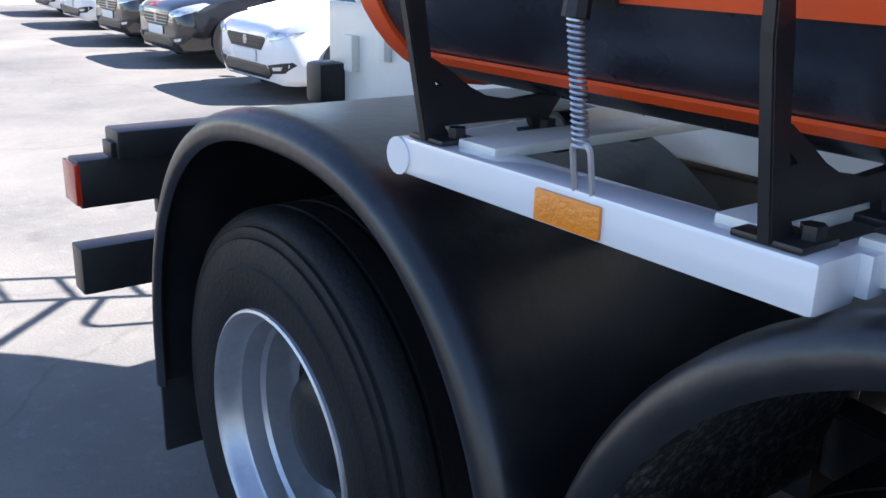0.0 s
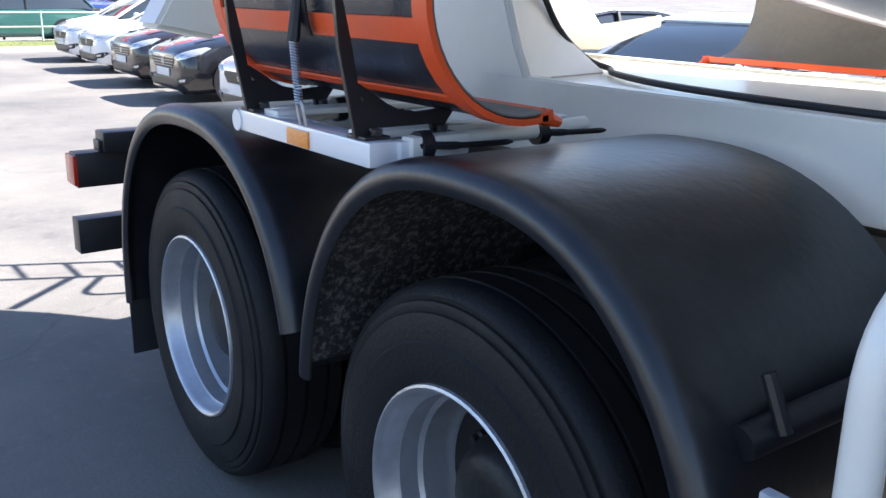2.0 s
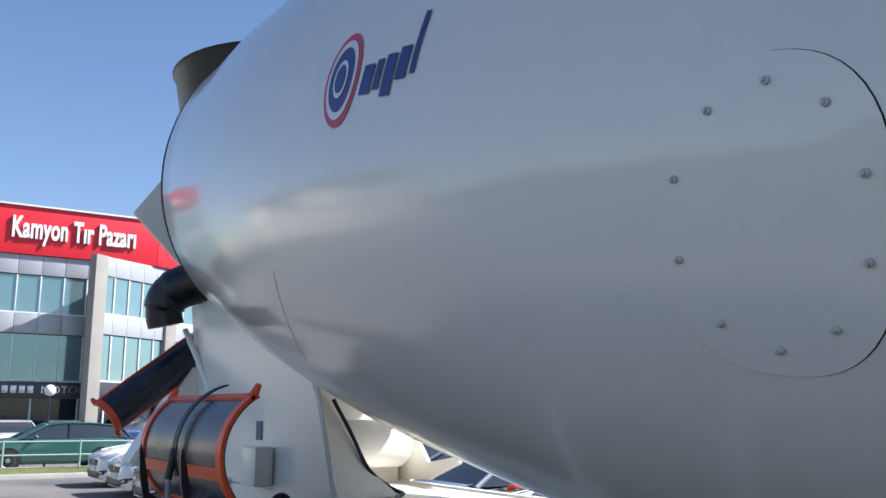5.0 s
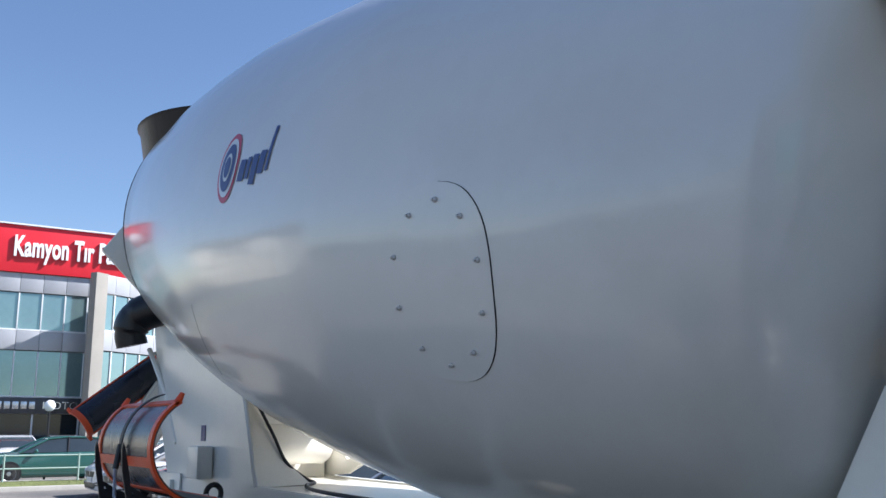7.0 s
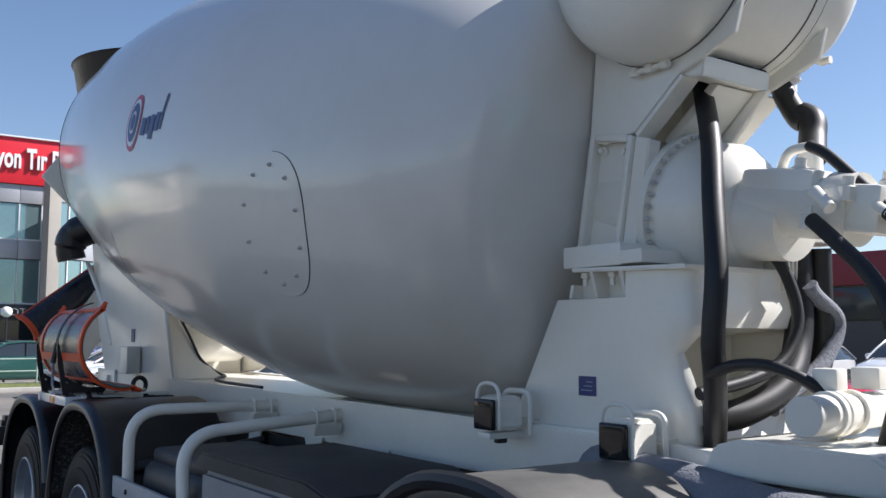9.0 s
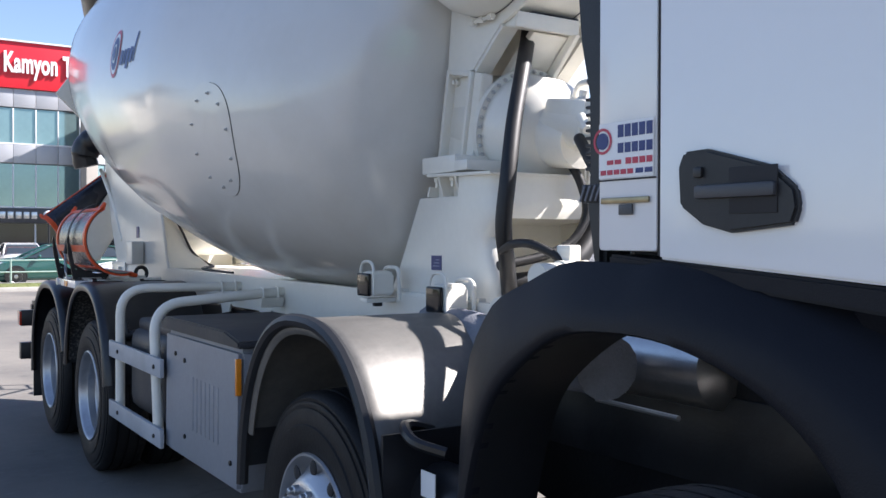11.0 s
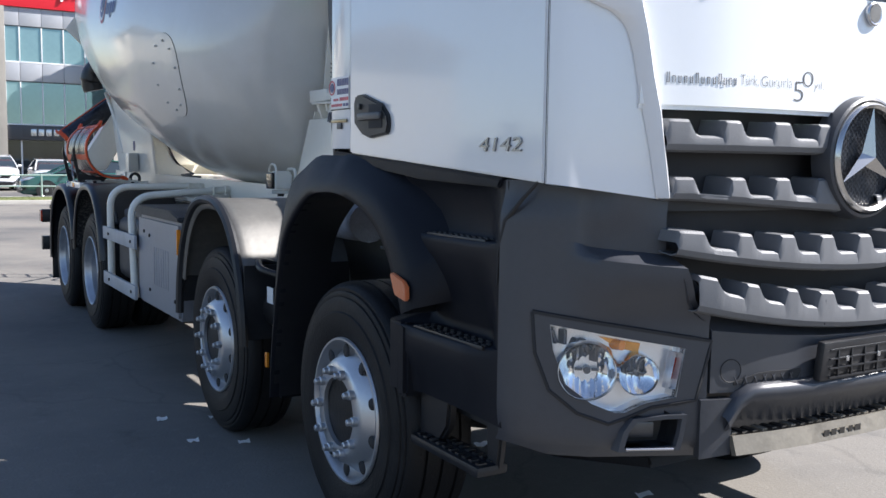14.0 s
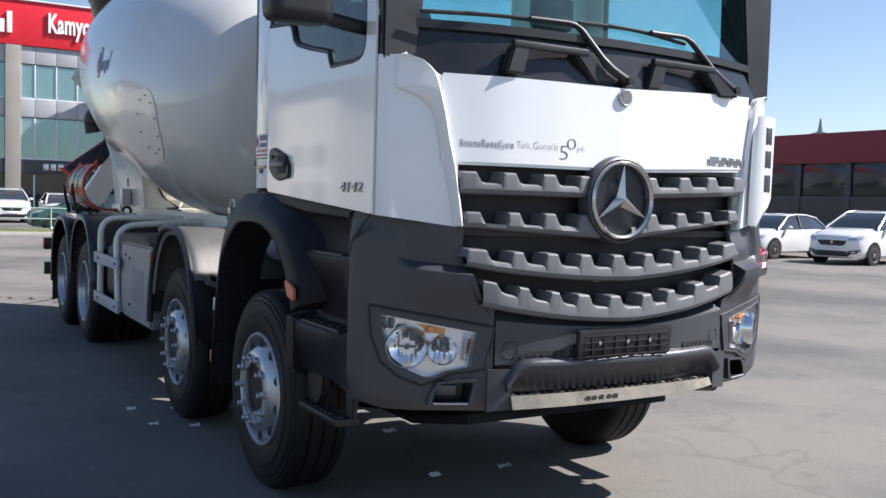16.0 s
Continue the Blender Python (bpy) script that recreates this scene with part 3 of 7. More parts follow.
part("dashboard", bm_prism([(0.25, 2.08), (0.25, 2.255), (0.34, 2.275), (0.55, 2.26), (0.66, 2.06), (0.66, 1.9), (0.5, 1.8)], -1.02, 1.02, "x", 0.02), DASHP, cab, "grey dashboard with vents")
for k in range(22):
    x = -0.74 + 0.056 * k
    part("dash_vent", bm_box(x, 0.295, 2.27, 0.044, 0.05, 0.012, 0.003, rot=(13, 0, 0)), SEAM, cab)
for sx in (-0.55, 0.55):
    seat = part("seat", bm_box(sx, 1.25, 2.15, 0.5, 0.16, 0.85, 0.06, rot=(-8, 0, 0)), GREYCLOTH, cab, "grey cloth seat back")
    part("headrest", bm_box(sx, 1.30, 2.68, 0.28, 0.1, 0.2, 0.04), GREYCLOTH, seat)
part("steering_wheel", bm_lathe([(-0.015, 0.21), (0, 0.225), (0.015, 0.21), (0, 0.195)], 28, axis="z", closed=True), BLACKP, cab).matrix_basis = pose(0.55, 0.8, 2.25, -30)
# bonnet flap
xs = lin(-0.905, 0.905, 24)
bonnet = part("bonnet_flap", front_plate(xs, lambda x: 1.703 + rise(x), lambda x: 2.062 + 1.2 * rise(x), front_high, 0.012, 0.03, 4), CABW, cab, "white bonnet flap with thin lettering")
part("bonnet_lip", front_plate(xs, lambda x: 1.690 + rise(x), lambda x: 1.703 + rise(x), front_high, 0.006, 0.02, 1), CABW, bonnet)
part("scuttle_panel", front_plate(lin(-1.07, 1.07, 24), lambda x: 2.05 + 1.2 * rise(x), 2.262, front_high, -0.022, 0.02, 4, 0.04), GLOSSB, cab, "glossy black panel under the windscreen")
rows = []
for i in range(7):
    z = 2.258 + 0.80 * i / 6
    rows.append([(x * (1 - 0.06 * i / 6), front_high(x) + 0.052 + 0.30 * i / 6, z) for x in lin(-1.04, 1.04, 16)])
ws = part("windscreen", bm_sheet(rows, -0.006), TINT, cab, "tinted windscreen")
ws.visible_shadow = False
part("screen_frame", front_plate(lin(-1.06, 1.06, 20), 2.25, 2.285, front_high, -0.040, 0.012, 1), BLACKP, cab)
for sx in (-0.42, 0.36):
    yy = front_high(sx)
    g = part("grab_handle", bm_box(sx, yy + 0.006, 2.203, 0.40, 0.034, 0.030, 0.008), BLACKP, cab, "black grab handle with broad legs")
    part("handle_leg", bm_prism([(sx - 0.235, 2.078), (sx - 0.145, 2.078), (sx - 0.11, 2.200), (sx - 0.195, 2.200)], yy - 0.006, yy + 0.055, "y", 0.008), BLACKP, g)
    part("handle_leg", bm_prism([(sx + 0.12, 2.200), (sx + 0.20, 2.200), (sx + 0.37, 2.085), (sx + 0.24, 2.078)], yy - 0.006, yy + 0.055, "y", 0.008), BLACKP, g)
for pivot, elbow, tip, b0, b1 in (((-0.016, -0.018, 2.103), (-0.115, -0.016, 2.148), (-0.255, 0.045, 2.332), (-1.0, 0.12, 2.305), (-0.19, 0.075, 2.325)), ((0.745, 0.05, 2.132), (0.62, 0.03, 2.178), (0.43, 0.055, 2.352), (-0.23, 0.065, 2.345), (0.43, 0.075, 2.325))):
    p, e, q = Vector(pivot), Vector(elbow), Vector(tip)
    far = Vector(b0).lerp(Vector(b1), 0.62) + Vector((0, -0.03, 0.012))
    w = part("wiper", bm_tube(rounded([p, e, q, far], 0.05, 5), [0.020] * 3 + [0.019] * 3 + [0.015] * 3 + [0.012] * 5, 10), BLACKP, cab, "black wiper arm")
    part("wiper_blade", bm_tube(spline([b0, Vector(b0).lerp(Vector(b1), 0.5) + Vector((0, -0.012, 0.012)), b1], 6), 0.009, 6), BLACKP, w)
    part("blade_bridge", bm_tube(spline([Vector(b0).lerp(Vector(b1), 0.25) + Vector((0, -0.014, 0.010)), far + Vector((0, 0.012, 0)), Vector(b0).lerp(Vector(b1), 0.85) + Vector((0, -0.014, 0.006))], 6), 0.007, 6), BLACKP, w)
    part("wiper_pivot", bm_lathe([(0.03, 0.0), (0.028, 0.020), (-0.04, 0.028)], 14, axis="y"), BLACKP, w).matrix_basis = pose(p.x + 0.012, p.y, p.z - 0.006, 0, 0, 180)

# grille: dark back, four toothed bars
part("grille_back", front_plate(lin(-0.86, 0.86, 20), 1.02, 1.70, front_high, -0.07, 0.02, 2), SEAM, cab)
part("grille_shelf", front_plate(lin(-0.83, 0.83, 20), 1.395, 1.425, front_high, -0.03, 0.03, 1), BLACKP, cab)


def toothed_bar(x0, x1, low, floor, top, tops, curve, off):
    """A bar whose face runs up into trapezoid teeth. low, floor, top: heights over x; tops: the teeth's upper edges."""
    def crest(x):
        k = 0.0
        for a, b in tops:
            k = max(k, float(np.interp(x, [a - 0.012, a, b, b + 0.010, b + 0.022, b + 0.040], [0, 1, 1, 0.55, 0.16, 0])))
        return floor(x) + (top(x) - floor(x)) * k

    xs = sorted(set(lin(x0, x1, int((x1 - x0) / 0.012)) + [min(x1, max(x0, e)) for a, b in tops for e in (a - 0.012, a - 0.006, a, b, b + 0.010, b + 0.022, b + 0.032, b + 0.040)]))
    rows = []
    for dy, end, up in ((0.07, 0, 0.012), (-0.006, 0, 0.0), (-0.026, 0, 0.006), (-0.034, 0, 0.020), (-0.034, 0.5, 0.0), (-0.030, 1, -0.006), (-0.024, 1, -0.001), (-0.014, 1, 0.0), (0.03, 1, 0.001), (0.07, 1, 0.004)):
        rows.append([(x, curve(x) - off + dy, low(x) + (crest(x) - low(x)) * end + up) for x in xs])
    return bm_sheet(rows, 0.004)


for x0, x1, tops in ((-0.835, -0.20, ((-0.824, -0.765), (-0.642, -0.592), (-0.456, -0.401), (-0.265, -0.215))), (0.10, 0.85, ((0.115, 0.166), (0.331, 0.391), (0.535, 0.592), (0.767, 0.835)))):
    part("grille_bar", toothed_bar(x0, x1, lambda x: 1.572 + rise(x), lambda x: 1.614 + rise(x), lambda x: 1.660 + rise(x), tops, front_high, 0.0), GRILLE, cab, "grey plastic grille bar with teeth", 25)
for x0, x1, tops in ((-0.825, -0.12, ((-0.80, -0.745), (-0.615, -0.569), (-0.442, -0.395), (-0.26, -0.20))), (0.02, 0.84, ((0.125, 0.176), (0.321, 0.371), (0.512, 0.557), (0.722, 0.79)))):
    part("grille_bar", toothed_bar(x0, x1, lambda x: 1.386 + 0.045 * min(1.0, abs(x + 0.05) / 0.7) + rise(x), lambda x: 1.440 + rise(x), lambda x: 1.493 + rise(x), tops, front_high, 0.0), GRILLE, cab, "grey plastic grille bar with teeth", 25)
part("grille_bar", toothed_bar(-0.815, 0.765, lambda x: 1.206 + 0.06 * (x / 0.77) ** 2 + rise(x), lambda x: 1.262 + 0.035 * (x / 0.8) ** 2 + rise(x), lambda x: 1.316 + 0.025 * (x / 0.8) ** 2 + rise(x),
     ((-0.806, -0.733), (-0.611, -0.569), (-0.449, -0.403), (-0.276, -0.229), (-0.101, -0.052), (0.084, 0.127), (0.27, 0.309), (0.454, 0.498), (0.635, 0.733)), front_high, 0.035), GRILLE, cab, "grey plastic grille bar with teeth", 25)
low_bar = part("grille_bar", toothed_bar(-0.745, 0.70, lambda x: 1.026 + 0.068 * (x / 0.68) ** 2 + rise(x), lambda x: 1.088 + 0.078 * (x / 0.7) ** 2 + rise(x), lambda x: 1.137 + 0.070 * (x / 0.72) ** 2 + rise(x),
               ((-0.74, -0.691), (-0.586, -0.549), (-0.439, -0.405), (-0.307, -0.252), (-0.133, -0.084), (0.052, 0.098), (0.211, 0.249), (0.399, 0.458), (0.598, 0.69)), lambda x: 0.5 * (front_low(x) + front_high(x)), 0.030), GRILLE, cab, "grey plastic grille bar with teeth", 25)
for x in (-0.29, 0.075):
    part("bar_joint", bm_tube([(x, 0.5 * (front_low(x) + front_high(x)) - 0.0645, z) for z in (1.048, 1.07, 1.125)], 0.002, 5), SEAM, low_bar)
EMBLEMM = mat("emblem_chrome", (0.62, 0.60, 0.57), 0.22, 0.85, 0.05, 5)
# round emblem: a ring with three tapering arms before a mesh disc
em = part("emblem", bm_lathe([(-0.0, 0.198), (-0.035, 0.192), (-0.04, 0.183), (-0.02, 0.172), (0.02, 0.172), (0.03, 0.198)], 56, axis="y", closed=True), GREYP, cab, "round chrome emblem before a dark mesh disc")
em.matrix_basis = pose(-0.05, -0.024, 1.563)
part("emblem_ring", bm_lathe([(-0.045, 0.176), (-0.055, 0.168), (-0.045, 0.158), (-0.02, 0.160), (-0.02, 0.176)], 56, axis="y", closed=True), EMBLEMM, em)
part("mesh_disc", bm_lathe([(-0.012, 0.0), (-0.012, 0.165), (0.0, 0.165)], 40, axis="y"), GREYP, em)
for k in range(3):
    a = math.radians(90 + 120 * k)
    c, s = math.cos(a), math.sin(a)
    own = bmesh.new()
    tip = own.verts.new((0.162 * c, -0.046, 0.162 * s))
    l = own.verts.new((0.030 * math.cos(a + 1.047), -0.030, 0.030 * math.sin(a + 1.047)))
    r = own.verts.new((0.030 * math.cos(a - 1.047), -0.030, 0.030 * math.sin(a - 1.047)))
    m0 = own.verts.new((0, -0.062, 0))
    bk = own.verts.new((0, -0.02, 0))
    for f in ((tip, l, m0), (tip, m0, r), (tip, bk, l), (tip, r, bk)):
        own.faces.new(f)
    part("emblem_arm", own, EMBLEMM, em, smooth=0)
for k in range(-10, 11):
    for rot in (45, -45):
        d = k * 0.0145
        half = math.sqrt(max(0.0, 0.16 ** 2 - d * d))
        o = part("mesh_wire", bm_tube([(-half, -0.014, d), (half, -0.014, d)], 0.0016, 4), GREYP, em)
        o.matrix_basis = pose(0, 0, 0, 0, rot, 0)
bd = part("bonnet_badge", bm_lathe([(0, 0.038), (-0.008, 0.038), (-0.012, 0.033), (-0.010, 0.028), (-0.010, 0.0)], 28, axis="y"), SILVERL, bonnet, "small round silver badge")
bd.matrix_basis = pose(-0.03, -0.032, 2.02)
part("badge_disc", bm_lathe([(-0.011, 0.028), (-0.012, 0.0)], 24, axis="y", caps=(False, False)), GREYMETAL, bd)


def front_words(words, x0, x1, z0, z1, material, curve, off, parent, lab="", name="lettering"):
    b = fit_bm(bm_text(words, 0.1, 0.0, 1.0, -0.0022), x1 - x0, z1 - z0, Matrix())
    for v in b.verts:
        x = x0 + v.co.x
        v.co = Vector((x, curve(x) - off, z0 + v.co.y))
    return part(name, b, material, parent, lab, 0)


def bars(spec, z, h, material, curve, off, parent, name="lettering_bar"):
    for x0, x1 in spec:
        part(name, front_plate(lin(x0, x1, 3), z, z + h, curve, off, 0.001, 1), material, parent)


INK = mat("dark_print", (0.10, 0.10, 0.105), 0.4, 0, 0.05, 6)
rnd = random.Random(8)
for k in range(13):
    x = -0.827 + 0.0183 * k
    h = 0.030 if k in (0, 5, 9) else 0.020
    bars([(x, x + 0.0016), (x + 0.0075, x + 0.0091)], 1.767, h, INK, front_high, 0.0135, bonnet)
    bars([(x, x + 0.0091)], 1.767 + (h - 0.0016 if k % 2 else 0.0), 0.0016, INK, front_high, 0.0136, bonnet)
front_words("Türk,", -0.582, -0.514, 1.764, 1.799, INK, front_high, 0.0135, bonnet)
front_words("Gururla", -0.502, -0.380, 1.769, 1.799, INK, front_high, 0.0135, bonnet)
front_words("5", -0.374, -0.330, 1.731, 1.790, INK, front_high, 0.0135, bonnet)
front_words("0", -0.334, -0.288, 1.777, 1.822, INK, front_high, 0.0135, bonnet)
front_words("yıl.", -0.283, -0.240, 1.763, 1.795, INK, front_high, 0.0135, bonnet)
bars(((0.55, 0.625), (0.64, 0.695), (0.71, 0.765), (0.78, 0.83), (0.845, 0.89)), 1.756, 0.034, SILVERL, front_high, 0.02, bonnet, "model_badge_bar")
b = fit_bm(bm_text("4142", 0.1, 0.004, 1.0, 0.0), 0.225, 0.042, Matrix())
for v in b.verts:
    v.co = Vector((-1.1585 - v.co.z * 0.8, 0.53 - v.co.x - 0.25 * v.co.y, 1.565 + v.co.y))
part("model_number", b, NUMBERM, cab, "silver number lettering", 0)

# bumper
WORNALU = mat("worn_aluminium", (0.20, 0.18, 0.145), 0.5, 0.35, 0.3, 5, 0.25, 18, dirt=(0.075, 0.066, 0.052), dirt_amount=0.8, dirt_scale=6)
def within(p, poly):
    """Is the (x, z) point p inside the outline?"""
    hit = False
    for (ax, az), (bx, bz) in zip(poly, poly[1:] + poly[:1]):
        if (az > p[1]) != (bz > p[1]) and p[0] < ax + (p[1] - az) / (bz - az) * (bx - ax):
            hit = not hit
    return hit


def ease(t):
    t = min(1.0, max(0.0, t))
    return t * t * (3 - 2 * t)


def dense(pts, n=4):
    out = []
    for a, b in zip(pts, pts[1:] + pts[:1]):
        out += [(a[0] + (b[0] - a[0]) * i / n, a[1] + (b[1] - a[1]) * i / n) for i in range(n)]
    return out


LAMP = dense([(-1.087, 1.057), (-0.93, 1.026), (-0.745, 0.991), (-0.765, 0.845), (-0.85, 0.828), (-0.905, 0.80), (-0.935, 0.80), (-0.99, 0.825), (-1.05, 0.88), (-1.08, 0.98)])
SURR = dense([(-1.122, 1.092), (-0.93, 1.058), (-0.668, 1.012), (-0.708, 0.835), (-0.83, 0.815), (-0.895, 0.785), (-0.945, 0.765), (-1.02, 0.795), (-1.085, 0.86), (-1.115, 0.97)])
FOG = dense([(-0.877, 0.772), (-0.80, 0.780), (-0.753, 0.781), (-0.760, 0.73), (-0.768, 0.697), (-0.84, 0.694), (-0.909, 0.694), (-0.898, 0.74)])


def corner_bulge(x, z):
    return 0.075 * ease((z - 1.06) / 0.16) * ease((x + 1.06) / 0.12)


def ledge_line(x):
    """Height of the corner's front edge: a ledge, then the curve beside the grille."""
    if x < -0.79:
        return 1.235 + 0.1 * (-0.79 - x)
    return float(np.interp(x, [-0.79, -0.775, -0.745, -0.71, -0.66], [1.235, 1.195, 1.145, 1.108, 1.078]))


def bumper_corner(s):
    xs = lin(-0.672, -1.10, 36) + [-1.12, -1.135, -1.148, -1.158, -1.165, -1.170]
    rows = []
    for x in xs:
        bot, top = 0.648 + 0.03 * ease((-1.05 - x) / 0.12), ledge_line(x)
        row = []
        for i in range(35):
            z = bot + (top - bot) * i / 34
            y = front_low(x) - corner_bulge(x, z) + 0.05 * ease((0.74 - z) / 0.10) ** 2
            row.append((x * (1 - 0.012 * ease((0.80 - z) / 0.15)), y, z))
        y = row[-1][1]
        back = ease((x + 1.05) / 0.08)
        for q in (0.12, 0.5, 1.0):
            if x < -0.79:
                row.append((x, y + 0.085 * back * q, top + (0.045 - 0.012 * back) * q))
            else:
                row.append((x - 0.012 * q, y + 0.07 * q, top + 0.006 * q))
        rows.append(row)
    b = bm_sheet(rows, -0.02)
    gone = [f for f in b.faces if any(within((-0.92 + (v.co.x + 0.92) * 0.93, 0.925 + (v.co.z - 0.925) * 0.91), LAMP) or within((v.co.x, v.co.z), FOG) for v in f.verts)]
    bmesh.ops.delete(b, geom=gone, context="FACES")
    bc = part("bumper_corner", flip(b, s), GREYP, cab, "dark grey plastic bumper corner", 35)
    # shoulder between the ledge and the white corner panel
    rows = []
    for x in lin(-0.795, -1.10, 20) + [-1.12, -1.135, -1.148, -1.158, -1.165, -1.170]:
        back = ease((x + 1.05) / 0.08)
        z0 = ledge_line(x) + 0.045 - 0.012 * back - 0.003 * back
        y0 = front_low(x) - corner_bulge(x, ledge_line(x)) + 0.085 * back
        top = 1.462 + 0.018 * ease((-1.09 - x) / 0.05)
        row = []
        for i in range(11):
            z = z0 + (top - z0) * i / 10
            up = ease((z - 1.31) / 0.14) * ease((x + 1.03) / 0.12)
            row.append((x * (1 - 0.016 * ease((z - 1.36) / 0.10)), y0 * (1 - up) + (front_high(x) + 0.012) * up, z))
        rows.append(row)
    part("bumper_shoulder", flip(bm_sheet(rows, -0.02), s), GREYP, bc, "", 50)


sides(bumper_corner)


def mid_top(x):
    return 1.003 + 0.040 * (x / 0.67) ** 2


bump = part("bumper_middle", front_plate(lin(-0.666, 0.666, 20), 0.852, mid_top, front_low, 0.004, 0.03, 4), GREYP, cab, "dark grey bumper middle")
part("bumper_ledge", bm_sheet([[(x, front_low(x) - 0.004 + q * 0.06, mid_top(x) + q * (0.016 + 0.034 * (x / 0.67) ** 2)) for x in lin(-0.666, 0.666, 20)] for q in (0, 0.12, 1.0)], -0.012), GREYP, bump)
lip = [[(x, front_low(x) + dy, z - 0.10 * max(0.0, (abs(x) - 0.53) / 0.1) ** 2 * (1 if z > 0.8 else 0.35)) for x in lin(-0.625, 0.625, 32)] for dy, z in ((0.0, 0.872), (-0.022, 0.868), (-0.031, 0.858), (-0.028, 0.846), (-0.010, 0.826), (0.030, 0.785), (0.065, 0.745), (0.095, 0.715))]
part("bumper_lower_lip", bm_sheet(lip, -0.01), GREYP, bump, "", 60)
part("bumper_recess", front_plate(lin(-0.66, 0.70, 16), 0.66, 0.80, front_low, -0.09, 0.02, 2), BLACKP, bump)
for s in (-1, 1):
    SIDE[0] = s
    part("bumper_bracket", flip(front_plate(lin(-0.70, -0.60, 4), lambda x: 0.655 + 0.1 * (x + .7), 0.835, front_low, 0.016, 0.04, 3), s), GREYP, bump)
    part("tow_cover", bm_lathe([(-0.001, 0.0365), (-0.003, 0.035), (-0.001, 0.0335)], 28, axis="y", closed=True), SEAM, bump).matrix_basis = pose(s * 0.60, front_low(-.60) - 0.004, 0.918, 0, 0, s * 15)
    SIDE[0] = -1
    # honeycomb vents beside the plate holder
    v = part("vent", front_plate(lin(s * 0.47 - 0.12, s * 0.47 + 0.12, 6), lambda x: 0.874, lambda x: 0.910 if abs(x) < 0.5 else 0.910 - (abs(x) - 0.5) * 0.3, front_low, 0.008, 0.01, 1), SEAM, bump)
    for k in range(14):
        x = s * 0.47 - 0.11 + 0.0165 * k
        part("vent_wire", bm_tube([(x, front_low(x) - 0.010, 0.876), (x + (0.016 if k % 2 else -0.016), front_low(x) - 0.010, 0.902)], 0.0024, 4), GREYP, v)
part("step_end", bm_tube([(0.56, 0.05, 0.665), (0.72, 0.075, 0.645)], 0.03, 10), BLACKP, bump)
SCRAWL = mat("faint_scrawl", (0.06, 0.056, 0.05), 0.5, 0.6, 0.3, 60)
tread = part("front_step", front_plate(lin(-0.605, 0.56, 16), lambda x: 0.668 + 0.1 * max(0.0, x - 0.38), lambda x: 0.722 - 0.004 * x, lambda x: 0.55 * front_low(x) - 0.03, 0.02, 0.02, 3, 0.018), WORNALU, bump, "bent aluminium step plate with scuffs")
for k in range(29):
    x = -0.58 + 0.0395 * k
    part("step_tooth", bm_box(x, 0.55 * front_low(x) + 0.01, 0.722 - 0.004 * x, 0.024, 0.05, 0.008, 0.002), BLACKM if k % 3 else WORNALU, tread)
for x0, x1 in ((-0.24, -0.215), (-0.205, -0.18), (-0.165, -0.14), (-0.12, -0.10), (-0.09, -0.06)):
    part("scrawl_bar", front_plate([x0, x1], 0.682, 0.702, lambda x: 0.55 * front_low(x) - 0.03, 0.0165, 0.001, 1), SCRAWL, tread)
pl = part("plate_holder", bm_box(-0.05, -0.112, 0.936, 0.54, 0.03, 0.126, 0.01, rot=(6, 0, 0)), BLACKM, bump, "empty black plate holder")
for k in range(4):
    part("holder_rib", bm_box(-0.05, -0.130, 0.885 + 0.029 * k, 0.48, 0.008, 0.006, 0.002), BLACKM, pl)
for k in range(7):
    part("holder_rib", bm_box(-0.25 + 0.066 * k, -0.130, 0.928, 0.006, 0.008, 0.09, 0.002), BLACKM, pl)
for k in (-0.16, 0.0, 0.13):
    part("holder_clip", bm_box(-0.05 + k, -0.134, 0.94, 0.014, 0.006, 0.016, 0.002), SILVERL, pl)


# headlamps
def lamp_face(outline, off, thick, n=1):
    """A face on the bumper's curve with an outline in (x, z)."""
    own = bmesh.new()
    c = (sum(p[0] for p in outline) / len(outline), sum(p[1] for p in outline) / len(outline))
    rings = []
    for d in (off, off - thick):
        rings.append([own.verts.new((x, front_low(x) - d, z)) for x, z in outline])
    mid = own.verts.new((c[0], front_low(c[0]) - off, c[1]))
    k = len(outline)
    for i in range(k):
        own.faces.new((rings[0][i], rings[0][(i + 1) % k], mid))
        own.faces.new((rings[0][i], rings[1][i], rings[1][(i + 1) % k], rings[0][(i + 1) % k]))
    return own


LENS = mat("lamp_lens", (0.9, 0.92, 0.95), 0.03, 0, 0.02, 9)
LENS.node_tree.nodes["Principled BSDF"].inputs["Alpha"].default_value = 0.07
LAMPDARK = mat("lamp_housing", (0.10, 0.10, 0.105), 0.3, 0.6, 0.3, 14)


def outline_ring(inner, outer, off, back):
    """A flat ring between two outlines on the bumper's curve, with turned-in edges."""
    own = bmesh.new()
    loops = []
    for line, d in ((inner, back), (inner, off), (outer, off), (outer, -0.012)):
        loops.append([own.verts.new((x, front_low(x) - d, z)) for x, z in line])
    k = len(inner)
    for a, b in zip(loops, loops[1:]):
        for i in range(k):
            own.faces.new((a[i], a[(i + 1) % k], b[(i + 1) % k], b[i]))
    return own


